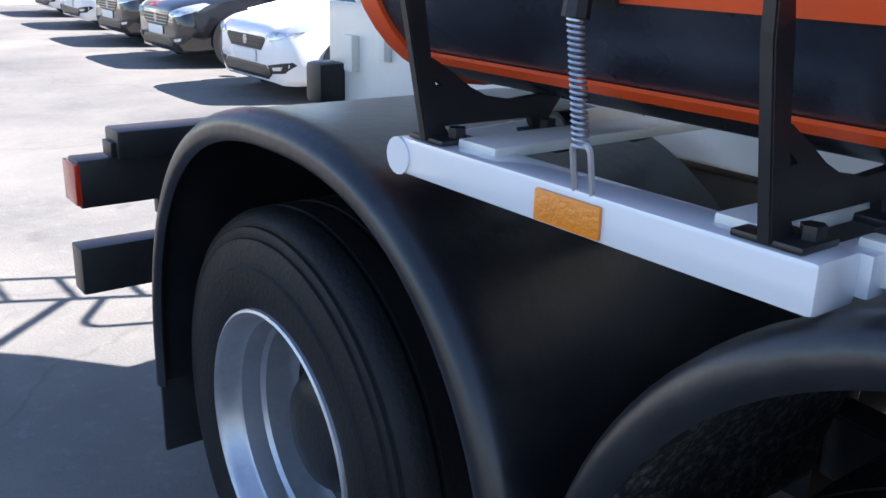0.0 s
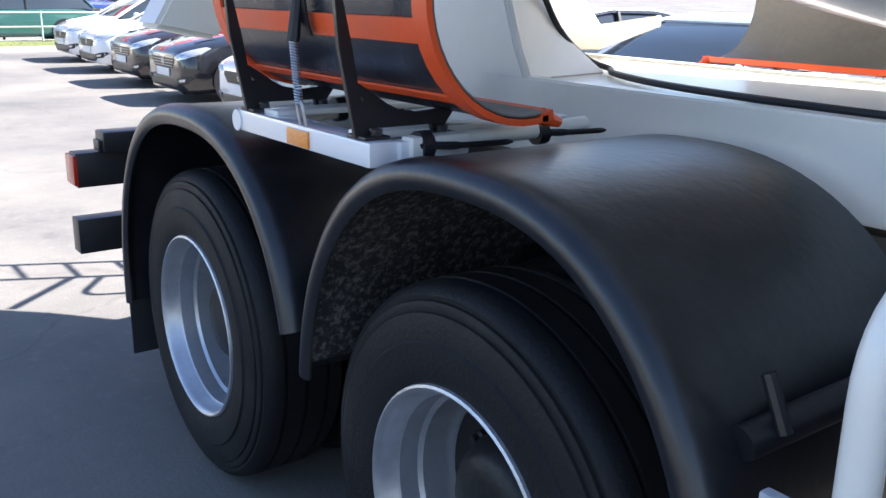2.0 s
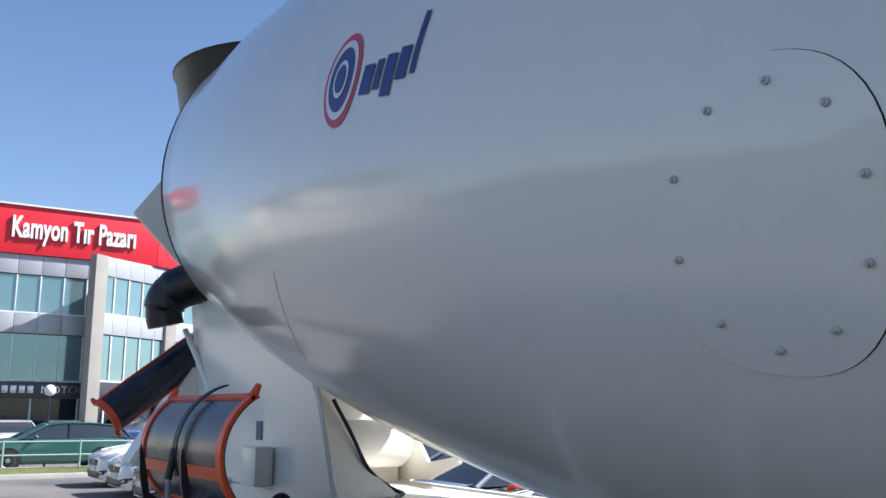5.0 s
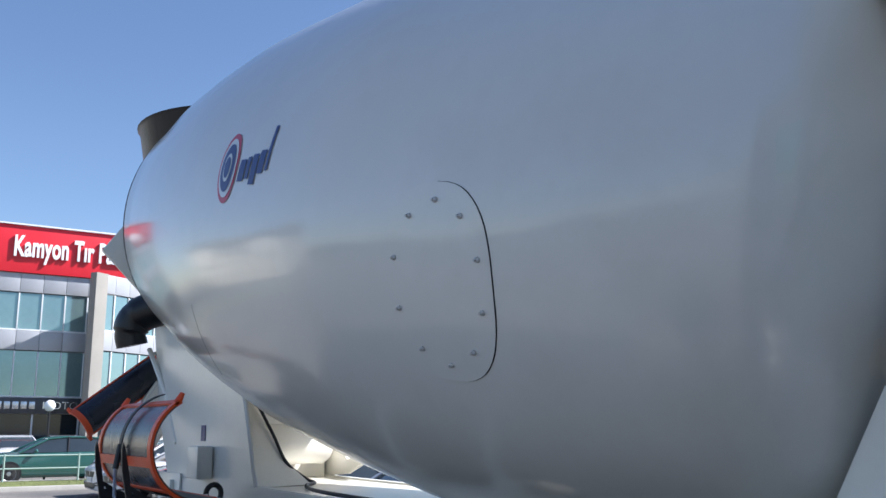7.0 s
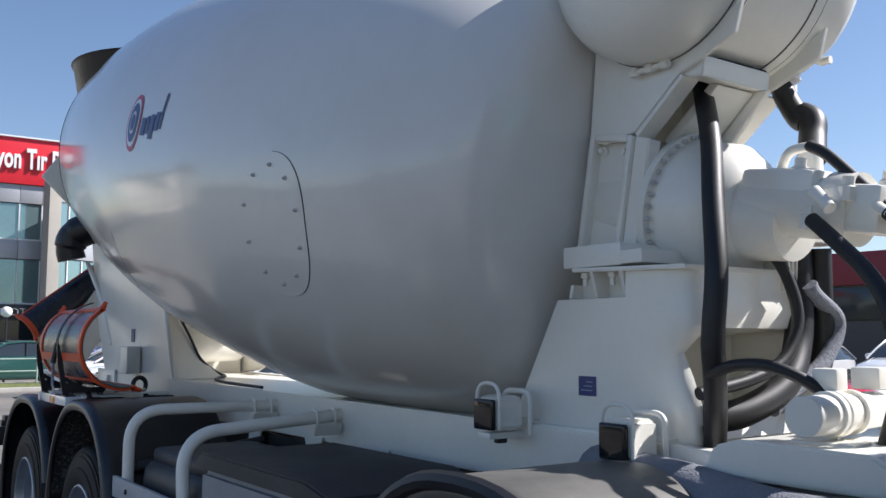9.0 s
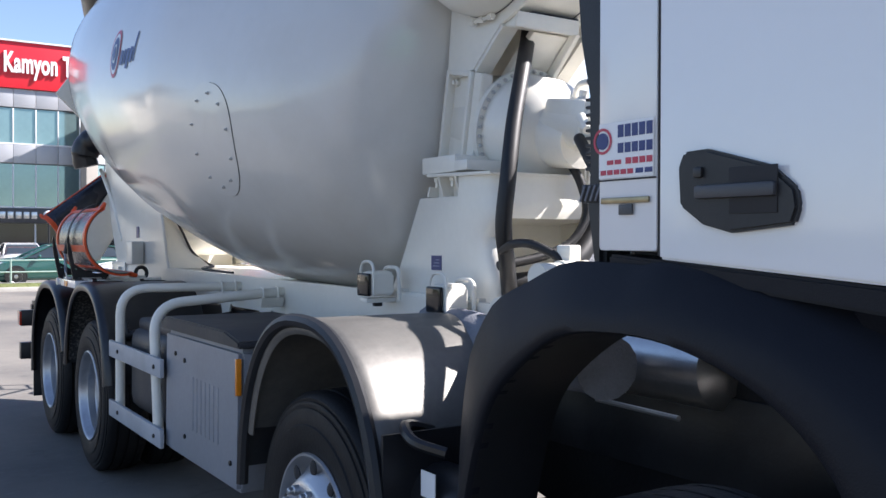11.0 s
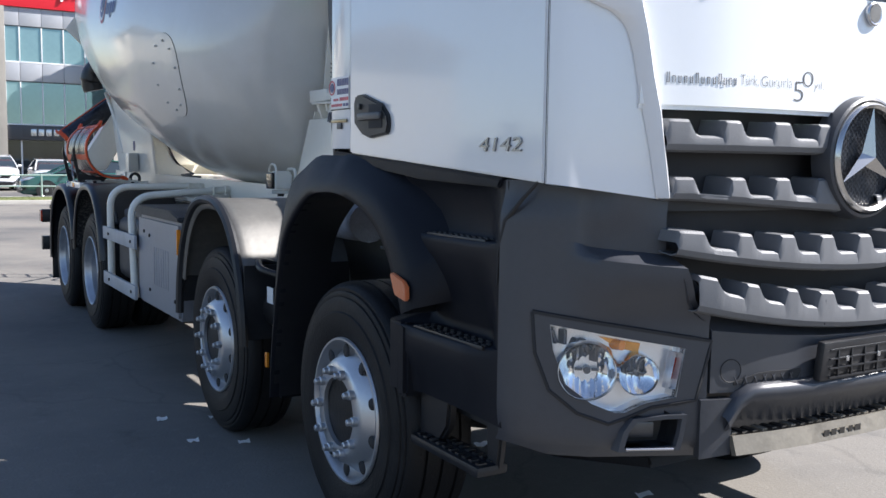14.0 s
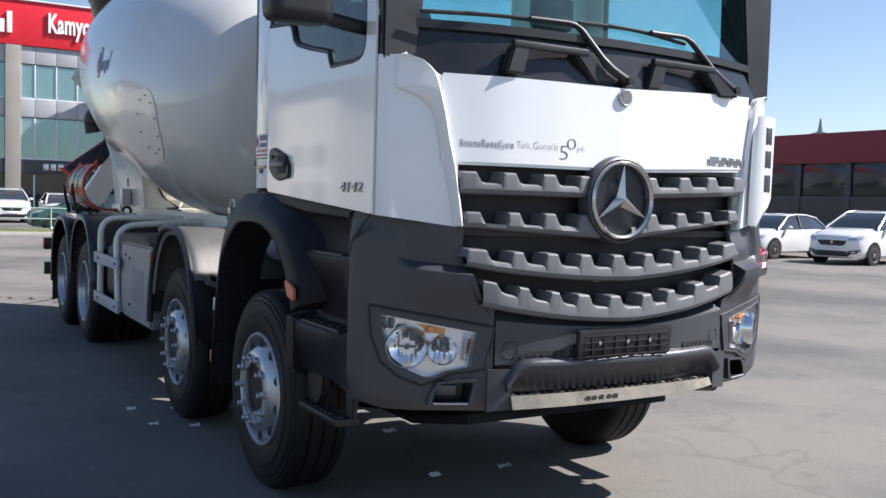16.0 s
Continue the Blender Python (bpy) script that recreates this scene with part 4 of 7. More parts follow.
def bowl(r, depth, ripples, amount):
    """A reflector: a dish, rippled by upright flutes, opening to -y."""
    own = bmesh.new()
    rings = []
    for i in range(1, 11):
        q = i / 10
        ring = []
        for k in range(72):
            a = 2 * math.pi * k / 72
            x, z = r * q * math.cos(a), r * q * math.sin(a)
            y = depth * (1 - q * q) + amount * math.sin(x / r * ripples * math.pi) * (1 - q ** 8)
            ring.append(own.verts.new((x, y, z)))
        rings.append(ring)
    mid = own.verts.new((0, depth, 0))
    for k in range(72):
        own.faces.new((mid, rings[0][k], rings[0][(k + 1) % 72]))
    for p, q in zip(rings, rings[1:]):
        for k in range(72):
            own.faces.new((p[k], q[k], q[(k + 1) % 72], p[(k + 1) % 72]))
    return own


def headlamp(s):
    h = part("headlamp", flip(outline_ring(LAMP, SURR, 0.007, -0.01), s), GREYP, cab, "headlamp with two round reflectors in clear housing")
    part("lamp_seam", flip(bm_tube([(x, front_low(x) - 0.004, z) for x, z in SURR + SURR[:1]], 0.007, 5), s), SEAM, h)
    part("reflector_tray", flip(lamp_face(LAMP, -0.04, -0.05), s), CHROMED, h, "", 20)
    for cx, cz, r, tilt, dep in ((-1.0, 0.922, 0.083, -38, 0.05), (-0.868, 0.912, 0.058, -28, 0.035)):
        n = part("reflector", bowl(r, dep, 9 if r > 0.07 else 3, 0.0022), CHROME, h)
        n.matrix_basis = pose(cx * -s, front_low(cx) - 0.004, cz, 0, 0, tilt * -s)
        part("reflector_rim", bm_lathe([(-0.006, r * 0.99), (-0.012, r * 1.03), (0.0, r * 1.09), (0.05, r * 1.12), (0.05, r * 1.0)], 40, axis="y", closed=True), CHROME, n)
        part("bulb", bm_lathe([(0.008, 0.0), (0.010, r * 0.13), (dep, r * 0.15)], 16, axis="y"), LAMPDARK, n)
        for q in (-1, 1):
            part("bulb_shield", bm_box(q * r * 0.3, dep * 0.55, 0, r * 0.28, 0.012, r * 0.10, 0.003), LAMPDARK, n)
    # dark clutter of the housing's upper corner, the amber indicator and the red marker
    for k in range(5):
        x = -1.065 + 0.024 * k
        part("housing_rib", flip(bm_box(x, front_low(x) + 0.03, 1.018 - 0.012 * k + 0.012 * (k % 2), 0.012, 0.03, 0.045, 0.003, rot=(0, 25 * (k % 3 - 1), 0)), s), LAMPDARK, h)
    part("indicator_bulb", flip(bm_lathe([(-0.012, 0.0), (-0.01, 0.014), (0.03, 0.018)], 16, axis="y"), s), AMBER, h).matrix_basis = pose(0.905 * s, front_low(-.905) + 0.02, 0.997)
    part("indicator_bowl", flip(lamp_face([(-0.955, 1.022), (-0.84, 1.0), (-0.845, 0.972), (-0.90, 0.985)], -0.035, 0.0), s), AMBERG, h)
    part("side_marker", flip(lamp_face([(-0.777, 0.982), (-0.757, 0.978), (-0.775, 0.872), (-0.793, 0.872)], -0.01, -0.03), s), CHROMED, h)
    part("marker_strip", flip(lamp_face([(-0.771, 0.965), (-0.764, 0.963), (-0.776, 0.90), (-0.783, 0.90)], -0.005, -0.01), s), REDP, h)
    g = part("lens", flip(lamp_face(LAMP, 0.003, 0.004), s), LENS, h)
    g.visible_shadow = False
    part("fog_recess", flip(lamp_face(FOG, -0.06, -0.065), s), BLACKP, h)
    fc = (sum(p[0] for p in FOG) / len(FOG), sum(p[1] for p in FOG) / len(FOG))
    big = [(fc[0] + (x - fc[0]) * 1.20, fc[1] + (z - fc[1]) * 1.28) for x, z in FOG]
    part("fog_frame", flip(outline_ring(FOG, big, 0.020, -0.03), s), GREYP, h)
    part("fog_trim", flip(bm_tube([(x, front_low(x) - 0.021, 0.690) for x in lin(-0.905, -0.775, 6)], 0.004, 6), s), SILVERL, h)
    part("fog_glass", flip(bm_box(-0.83, front_low(-.83) + 0.045, 0.735, 0.09, 0.02, 0.05, 0.008, rot=(0, 0, -27)), s), LAMPDARK, h)


AMBERG = mat("amber_glow_plastic", (0.75, 0.36, 0.06), 0.15, 0.5, 0.3, 20)
CHROMED = mat("lamp_silver", (0.86, 0.865, 0.88), 0.30, 0.75, 0.12, 14, 0.3, 14)
sides(headlamp)

# side below the door: wheel arch, entry steps
INNER = [(0.895, 1.00), (0.922, 1.06), (0.965, 1.13), (1.02, 1.215), (1.104, 1.29), (1.222, 1.35), (1.38, 1.392), (1.55, 1.40), (1.72, 1.375), (1.88, 1.28), (1.99, 1.17), (2.06, 1.0), (2.11, 0.8), (2.15, 0.6), (2.17, 0.41)]
OUTER = [(2.225, 0.40), (2.222, 0.6), (2.215, 0.85), (2.20, 1.08), (2.162, 1.27), (2.124, 1.345), (2.051, 1.432), (1.983, 1.468), (1.908, 1.495), (1.80, 1.538), (1.727, 1.554), (1.6, 1.553), (1.47, 1.548)]


def reach(p, out, usual):
    """How far it is from a point of the arch's inner line to its outer line."""
    best = usual
    line = spline([(0, y, z) for y, z in OUTER], 4)
    for a, b in zip(line, line[1:]):
        d, e = b - a, a - p
        den = out.y * d.z - out.z * d.y
        if abs(den) > 1e-9:
            k, m = (e.y * d.z - e.z * d.y) / den, (e.y * out.z - e.z * out.y) / den
            if 0 <= m <= 1 and 0.02 < k < 0.4:
                best = k
    return best


def lower_side(s):
    # arch: a rounded band swept along the opening; in front it dives into the step recess
    line = spline([(0, y, z) for y, z in INNER], 4)
    n = len(line)
    rows = []
    for i, p in enumerate(line):
        d = (line[min(i + 1, n - 1)] - line[max(i - 1, 0)]).normalized()
        out = Vector((0, -d.z, d.y))
        if out.dot(p - Vector((0, 1.5, 0.62))) < 0:
            out = -out
        u = i / (n - 1)
        w = float(np.interp(u, [0, .12, .3, .42, .55, .68, .8, 1], [.16, .25, .22, .170, .165, .165, .13, .055]))
        if p.y > 1.45:
            w = reach(p, out, w)
        f = 1 - ease((p.y - 1.05) / 0.45)
        if p.y > 1.5:
            f = 0
        last = -1.168 * (1 - f) - 1.075 * f
        pts = []
        for q, x in ((0.0, -1.19), (0.0, -1.226), (0.03, -1.234), (0.15, -1.233), (0.30, -1.226), (0.45, -1.216), (0.60, -1.216 + (last + 1.216) * 0.25), (0.75, -1.216 + (last + 1.216) * 0.52), (0.88, -1.216 + (last + 1.216) * 0.78), (1.0, last)):
            v = p + out * (q * w)
            pts.append((x, v.y, max(v.z, 1.0) if v.y < 1.2 and v.z < 1.0 else min(v.z, 1.558 if v.y > 1.45 else 1.478 + 0.0633 * (v.y - 0.242))))
        rows.append(pts)
    arch = part("wheel_arch", flip(bm_sheet(rows, -0.012), s), ARCHP, cab, "dark grey plastic wheel arch", 60)
    rows = [[(x, p.y, p.z) for x in (-1.215, -1.10, -0.98)] for p in spline([(0, y, z) for y, z in INNER], 3)]
    part("arch_liner", flip(bm_sheet(rows, 0.01), s), BLACKP, arch)
    rows = [[(x, p.y, p.z - 0.010) for x in (-1.162, -1.07, -0.98)] for p in spline([(0, y, z) for y, z in OUTER], 4)]
    part("arch_top", flip(bm_sheet(rows, 0.02), s), ARCHP, arch)
    part("side_marker_lamp", flip(bm_prism([(0.955, 1.138), (0.935, 1.143), (0.855, 1.122), (0.836, 1.105), (0.832, 1.060), (0.845, 1.052), (0.92, 1.066)], -1.246, -1.23, "x", 0.004), s), AMBERD, arch, "faded orange side marker")
    # entry steps: one moulded skin with two treads
    prof = [(1.478, -1.150), (1.455, -1.125), (1.43, -1.108), (1.36, -1.092), (1.302, -1.092), (1.290, -1.096), (1.287, -1.104), (1.287, -1.158), (1.282, -1.166), (1.262, -1.168), (1.22, -1.160), (1.14, -1.130), (1.06, -1.103), (0.995, -1.085), (0.965, -1.085), (0.958, -1.095), (0.957, -1.11), (0.957, -1.185), (0.950, -1.196), (0.92, -1.20), (0.87, -1.195), (0.80, -1.17), (0.72, -1.155)]
    ys = [1.02, 0.97, 0.94, 0.90, 0.86, 0.80, 0.70, 0.60, 0.56, 0.53, 0.50, 0.47, 0.44, 0.41, 0.39, 0.375]
    rows = []
    for z, x in prof:
        row = []
        for y in ys:
            e = ease((0.56 - y) / 0.18)
            xo = -1.163 if z < 1.40 else -1.150
            e2 = ease((y - 0.88) / 0.06) if z < 0.97 else 0.0
            xx = x * (1 - e) + xo * e
            row.append((xx * (1 - e2) - 1.205 * e2, y, z))
        rows.append(row)
    st = part("entry_steps", flip(bm_sheet(rows, 0.012), s), ARCHP, cab, "moulded dark entry steps with studded treads", 60)
    for z, y0, y1, xo, m in ((1.287, 0.48, 0.84, -1.144, 2), (0.958, 0.45, 0.88, -1.170, 3)):
        part("tread_edge", flip(bm_box(xo - 0.012, (y0 + y1) / 2, z - 0.002, 0.012, y1 - y0, 0.014, 0.004), s), BLACKM, st)
        for k in range(10):
            for r in range(m):
                part("tread_stud", flip(bm_box(xo + 0.006 + 0.024 * r, y0 + 0.02 + (y1 - y0 - 0.04) * k / 9 + 0.008 * (r % 2), z + 0.002, 0.012, 0.022, 0.007, 0.002), s), BLACKM, st)
    part("step_corner", flip(bm_prism([(0.905, 0.70), (0.965, 0.69), (0.972, 0.94), (0.945, 0.968), (0.905, 0.958)], -1.208, -1.06, "x", 0.014), s), ARCHP, st)
    part("step_bracket", flip(bm_prism([(0.79, 0.56), (0.93, 0.55), (0.93, 0.80), (0.72, 0.80), (0.74, 0.62)], -1.13, -1.09, "x", 0.01), s), BLACKP, st)
    low = part("low_step", flip(bm_box(-1.115, 0.70, 0.545, 0.12, 0.44, 0.035, 0.012), s), BLACKP, cab, "low dark step with studs")
    for k in range(10):
        for r in range(2):
            part("tread_stud", flip(bm_box(-1.145 + 0.05 * r, 0.505 + 0.042 * k + 0.012 * r, 0.566, 0.030, 0.022, 0.008, 0.002), s), BLACKM, low)
    part("step_hanger", flip(bm_prism([(0.48, 0.54), (0.54, 0.54), (0.56, 0.80), (0.44, 0.80)], -1.10, -1.07, "x", 0.008), s), BLACKP, low)
    part("step_hanger", flip(bm_box(-1.085, 0.84, 0.66, 0.03, 0.07, 0.24, 0.008), s), BLACKP, low)
    part("back_panel", flip(span(-1.07, -1.05, 0.30, 1.02, 0.66, 1.46), s), BLACKP, st)
    part("panel_gap", flip(bm_tube([(-1.166, 0.405, 1.16), (-1.166, 0.40, 1.26), (-1.163, 0.37, 1.36), (-1.157, 0.29, 1.43), (-1.146, 0.235, 1.478)], [0.002, 0.006, 0.008, 0.007, 0.005], 6), s), SEAM, st)


AMBERD = mat("faded_amber", (0.62, 0.17, 0.06), 0.3, 0, 0.15, 20, 0.3, 120, 0.3)
sides(lower_side)
for s in (-1, 1):
    part("door_sill", flip(bm_prism([(1.62, 1.572), (0.40, 1.485), (0.42, 1.455), (0.9, 1.47), (1.2, 1.50), (1.62, 1.53)], -1.160, -1.05, "x", 0.006), s), ARCHP, cab)
part("engine_block", span(-0.42, 0.42, 0.35, 2.0, 0.62, 1.38, 0.06), HUBM, truck, "dark engine and gearbox under the cab")
# unseen housing, added to stop sun reaching the ground below the truck
part("transmission", bm_prism([(2.0, 0.58), (2.0, 1.14), (2.5, 1.12), (3.1, 1.0), (3.1, 0.62), (2.6, 0.52)], -0.33, 0.33, "x", 0.05), HUBM, truck, "unseen dark housing added between the rails to block sun")
part("front_axle", bm_tube([(-0.95, W1, 0.52), (-0.5, W1, 0.42), (0.5, W1, 0.42), (0.95, W1, 0.52)], 0.07, 10), HUBM, truck)
part("front_axle", bm_tube([(-0.95, W2, 0.52), (-0.5, W2, 0.42), (0.5, W2, 0.42), (0.95, W2, 0.52)], 0.07, 10), HUBM, truck)
part("rear_axle", bm_tube([(-0.8, W3, 0.52), (0.8, W3, 0.52)], 0.11, 12), HUBM, truck)
part("rear_axle", bm_tube([(-0.8, W4, 0.52), (0.8, W4, 0.52)], 0.11, 12), HUBM, truck)

for s in (-1, 1):
    sp = part("leaf_spring", bm_prism([(6.35, 0.66), (6.9, 0.76), (7.46, 0.80), (8.02, 0.76), (8.6, 0.66), (8.6, 0.60), (8.02, 0.66), (7.46, 0.66), (6.9, 0.66), (6.35, 0.60)], s * 0.44, s * 0.53, "x", 0.006), HUBM, truck, "dark leaf spring pack")
    part("spring_seat", span(s * 0.42, s * 0.55, 7.33, 7.59, 0.60, 0.90, 0.01), HUBM, sp)
    for y in (W3, W4):
        part("brake_drum", bm_lathe([(s * 0.56, 0.0), (s * 0.56, 0.19), (s * 0.60, 0.215), (s * 0.86, 0.215), (s * 0.86, 0.0)], 32), HUBM, truck, "dark brake drum").matrix_basis = pose(0, y, 0.52)
        part("torque_rod", bm_tube([(s * 0.30, y, 0.80), (s * 0.38, 7.46, 0.86)], 0.03, 8), HUBM, truck)
for y in (W3, W4):
    part("differential", bm_lathe([(-0.26, 0.0), (-0.24, 0.10), (-0.15, 0.20), (0.0, 0.24), (0.15, 0.20), (0.24, 0.10), (0.26, 0.0)], 24), HUBM, truck, "dark differential housing").matrix_basis = pose(0, y, 0.54)
# decals on the panel behind the door: a round mark, bars for the wording, and a metal badge
X = -1.1535
dec = part("sticker", span(X, X + 0.002, 1.488, 1.658, 1.745, 1.87), WHITEL, cab, "white sticker with blue and red print")
own = bm_lathe([(0, 0.030), (-0.001, 0.030), (-0.001, 0.024), (0, 0.024)], 28, closed=True)
part("round_mark", own, REDL, dec).matrix_basis = pose(X - 0.001, 1.645, 1.83)
part("round_mark", bm_lathe([(-0.0015, 0.0), (-0.0015, 0.019), (0, 0.019)], 24), BLUE, dec).matrix_basis = pose(X - 0.001, 1.645, 1.83)
for y0, y1, z0, h, m in ((1.49, 1.60, 1.835, 0.028, BLUE), (1.49, 1.60, 1.80, 0.022, BLUE), (1.49, 1.575, 1.774, 0.014, REDL), (1.585, 1.635, 1.775, 0.010, REDL), (1.49, 1.545, 1.752, 0.011, BLUE), (1.548, 1.655, 1.752, 0.011, REDL)):
    n = max(2, int((y1 - y0) / 0.02))
    for k in range(n):
        part("print_bar", span(X - 0.0015, X, y0 + (y1 - y0) * k / n + 0.001, y0 + (y1 - y0) * (k + 0.82) / n, z0, z0 + h), m, dec)
bdg = part("metal_badge", bm_box(X - 0.003, 1.572, 1.693, 0.006, 0.15, 0.014, 0.004), mat("gilt", (0.30, 0.25, 0.16), 0.3, 0.9, 0.3, 30), cab, "small gilt badge")
part("badge_plate", bm_box(X - 0.003, 1.568, 1.672, 0.006, 0.042, 0.024, 0.004), GREYP, bdg)
# tray added below the engine to block light passing under the truck
part("under_tray", bm_prism([(0.28, 0.53), (0.80, 0.42), (2.2, 0.42), (2.2, 0.46), (0.80, 0.46), (0.30, 0.57)], -0.62, 0.62, "x", 0.01), BLACKM, truck)

# ---------- chassis ----------
for s in (-1, 1):
    part("frame_rail", span(s * 0.36, s * 0.43, 0.55, 9.3, 0.86, 1.14, 0.008), BLACKM, truck, "black steel chassis rail")
    sf = part("subframe_rail", bm_prism([(2.2, 1.16), (2.2, 1.30), (2.9, 1.345), (3.9, 1.36), (9.2, 1.388), (9.2, 1.16)], s * 0.40, s * 0.46, "x", 0.006), CREAM, truck, "white mixer subframe rail")
    for y in (4.75, 5.35, 6.045, 8.7):
        g = part("fixing_plate", bm_prism([(y - 0.10, 1.18), (y + 0.10, 1.18), (y + 0.07, 1.12), (y + 0.085, 1.05), (y + 0.06, 1.03), (y - 0.06, 1.03), (y - 0.085, 1.05), (y - 0.07, 1.12)], s * 0.462, s * 0.475, "x", 0.004), CREAM, truck)
        for dy in (-0.045, 0, 0.045):
            part("bolt", bm_lathe([(0, 0.012), (s * 0.012, 0.012), (s * 0.014, 0.008), (s * 0.02, 0.008)], 6), CREAM, g).matrix_basis = pose(s * 0.475, y + dy, 1.055)
for s in (-1, 1):
    e = part("rear_frame_plate", span(s * 0.462, s * 0.478, 8.72, 9.2, 1.06, 1.40, 0.006), CREAM, truck, "white end plate with a row of bolts")
    for k in range(5):
        part("bolt", bm_lathe([(0, 0.013), (s * 0.014, 0.013), (s * 0.016, 0.008), (s * 0.026, 0.008)], 6), CREAM, e).matrix_basis = pose(s * 0.478, 8.78 + 0.07 * k, 1.09)
    for y, z in ((8.86, 1.30), (9.04, 1.25)):
        part("plate_lug", bm_box(s * 0.492, y, z, 0.03, 0.05, 0.11, 0.006), CREAM, e)
    part("frame_lamp", bm_box(s * 0.52, 9.15, 1.15, 0.10, 0.10, 0.13, 0.02), BLACKP, e, "small black lamp housing")
part("deck_plate", bm_prism([(3.9, 1.335), (3.9, 1.350), (9.0, 1.376), (9.0, 1.360)], -0.398, 0.398, "x"), CREAM, truck, "white steel deck under the drum")
for y in (4.4, 5.8, 7.0):
    part("cross_member", span(-0.36, 0.36, y, y + 0.1, 0.92, 1.1, 0.01), BLACKM, truck)
part("deck_hose", bm_tube(spline([(-0.36, 7.65, 1.83), (-0.29, 7.58, 1.66), (-0.22, 7.535, 1.50), (-0.10, 7.53, 1.41), (-0.07, 7.46, 1.385), (-0.18, 7.33, 1.382), (-0.30, 7.05, 1.381), (-0.355, 6.75, 1.379), (-0.372, 6.45, 1.377), (-0.385, 6.15, 1.376)]), 0.010, 8), HOSE, truck, "thin black hose lying on the deck")
part("prop_shaft", bm_tube([(0, 2.2, 0.8), (0, 6.8, 0.6)], 0.06, 12), HUBM, truck)

# second wheel's metal mudguard
for s in (-1, 1):
    f = mudguard(3.12, 0.60, 0.52, 0.80, 20, 160, s, 1.235, 0.62, GREYMETAL)
    f["label"] = "dull grey metal mudguard with black rubber rim"
    rim = []
    for i in range(31):
        w = radians(4 + 172 * i / 30)
        cy, sz = math.cos(w), math.sin(w)
        rim.append((s * 1.238, 3.12 + 0.592 * math.copysign(abs(cy) ** 0.82, cy), 0.52 + 0.79 * math.copysign(abs(sz) ** 0.9, sz)))
    part("rubber_rim", bm_tube(rim, 0.026, 8), BLACKP, f)
    part("flap", bm_sheet([[(s * 1.23, 2.535, 1.0), (s * 0.65, 2.535, 1.0)], [(s * 1.23, 2.53, 0.62), (s * 0.65, 2.53, 0.62)]], 0.012), BLACKP, f)
    part("flap", bm_sheet([[(s * 1.23, 3.705, 1.0), (s * 0.65, 3.705, 1.0)], [(s * 1.23, 3.71, 0.66), (s * 0.65, 3.71, 0.66)]], 0.012), BLACKP, f)
    part("air_tank", bm_lathe([(-0.27, 0.0), (-0.26, 0.07), (-0.22, 0.115), (0.22, 0.115), (0.26, 0.07), (0.27, 0)], 24, axis="y"), BLACKM, truck, "dark air tank").matrix_basis = pose(s * 1.02, 2.42, 0.78)
    part("air_tank", bm_lathe([(-0.27, 0.0), (-0.26, 0.07), (-0.22, 0.125), (0.22, 0.125), (0.26, 0.07), (0.27, 0)], 24, axis="y"), ALU, truck, "aluminium air tank").matrix_basis = pose(s * 0.42, 2.12, 1.22)
part("brake_pipe", bm_tube([(-0.60, 2.26, 1.095), (-0.64, 1.88, 1.10)], 0.008, 8), STEEL, truck)
part("side_reflector", bm_box(-1.16, 2.409, 0.539, 0.012, 0.03, 0.075, 0.003), AMBER, truck, "small orange side reflector")
part("tank_label", span(-1.139, -1.136, 2.38, 2.46, 0.82, 0.90), WHITEL, truck)
part("bracket_arm", bm_tube(spline([(-1.0, 2.62, 0.98), (-1.14, 2.55, 1.02), (-1.17, 2.45, 0.99), (-1.1, 2.38, 0.96)]), 0.018, 8), BLACKM, truck)
part("exhaust_sleeve", bm_tube(spline([(-0.52, 3.35, 1.24), (-0.58, 3.0, 1.235), (-0.64, 2.65, 1.21), (-0.69, 2.35, 1.22), (-0.77, 2.10, 1.245), (-0.80, 2.0, 1.24)]), 0.095, 16), GREYCLOTH, truck, "exhaust pipe wrapped in grey cloth")

LIDM = mat("dark_lid_steel", (0.026, 0.028, 0.034), 0.6, 0.0, 0.25, 5, 0.1, 60, dirt=(0.14, 0.135, 0.13), dirt_amount=0.4)
# tool box, tank, guard rails
box = part("tool_box", bm_prism([(3.86, 0.50), (3.84, 1.13), (4.93, 1.13), (4.95, 0.50)], -1.20, -0.62, "x", 0.02), SMOKE, truck, "scuffed grey steel box with louvres")
part("box_lid", bm_prism([(3.82, 1.135), (3.82, 1.165), (4.0, 1.20), (4.9, 1.20), (4.97, 1.165), (4.97, 1.135)], -1.215, -0.60, "x", 0.008), LIDM, box, "dark worn lid")
for k in range(7):
    part("louvre", bm_box(-1.2, 4.12 + 0.06 * k, 0.80, 0.005, 0.016, 0.26, 0.002), SMOKE, box)
for y, z in ((4.6, 1.0), (4.6, 0.62), (4.75, 1.02), (3.95, 0.62)):
    part("box_bolt", bm_lathe([(0, 0.012), (-0.008, 0.012), (-0.01, 0.006)], 8), BLACKM, box).matrix_basis = pose(-1.20, y, z)
part("side_reflector", span(-1.215, -1.19, 3.845, 3.862, 0.93, 1.09, 0.003), AMBER, box, "orange side reflector")
part("tool_box", bm_prism([(3.86, 0.50), (3.84, 1.13), (5.6, 1.13), (5.65, 0.50)], 0.62, 1.20, "x", 0.02), SMOKE, truck)
TANKP = mat("dusty_tank_plastic", (0.028, 0.030, 0.038), 0.55, 0, 0.2, 4, 0.08, 120, dirt=(0.09, 0.088, 0.085), dirt_amount=0.4)
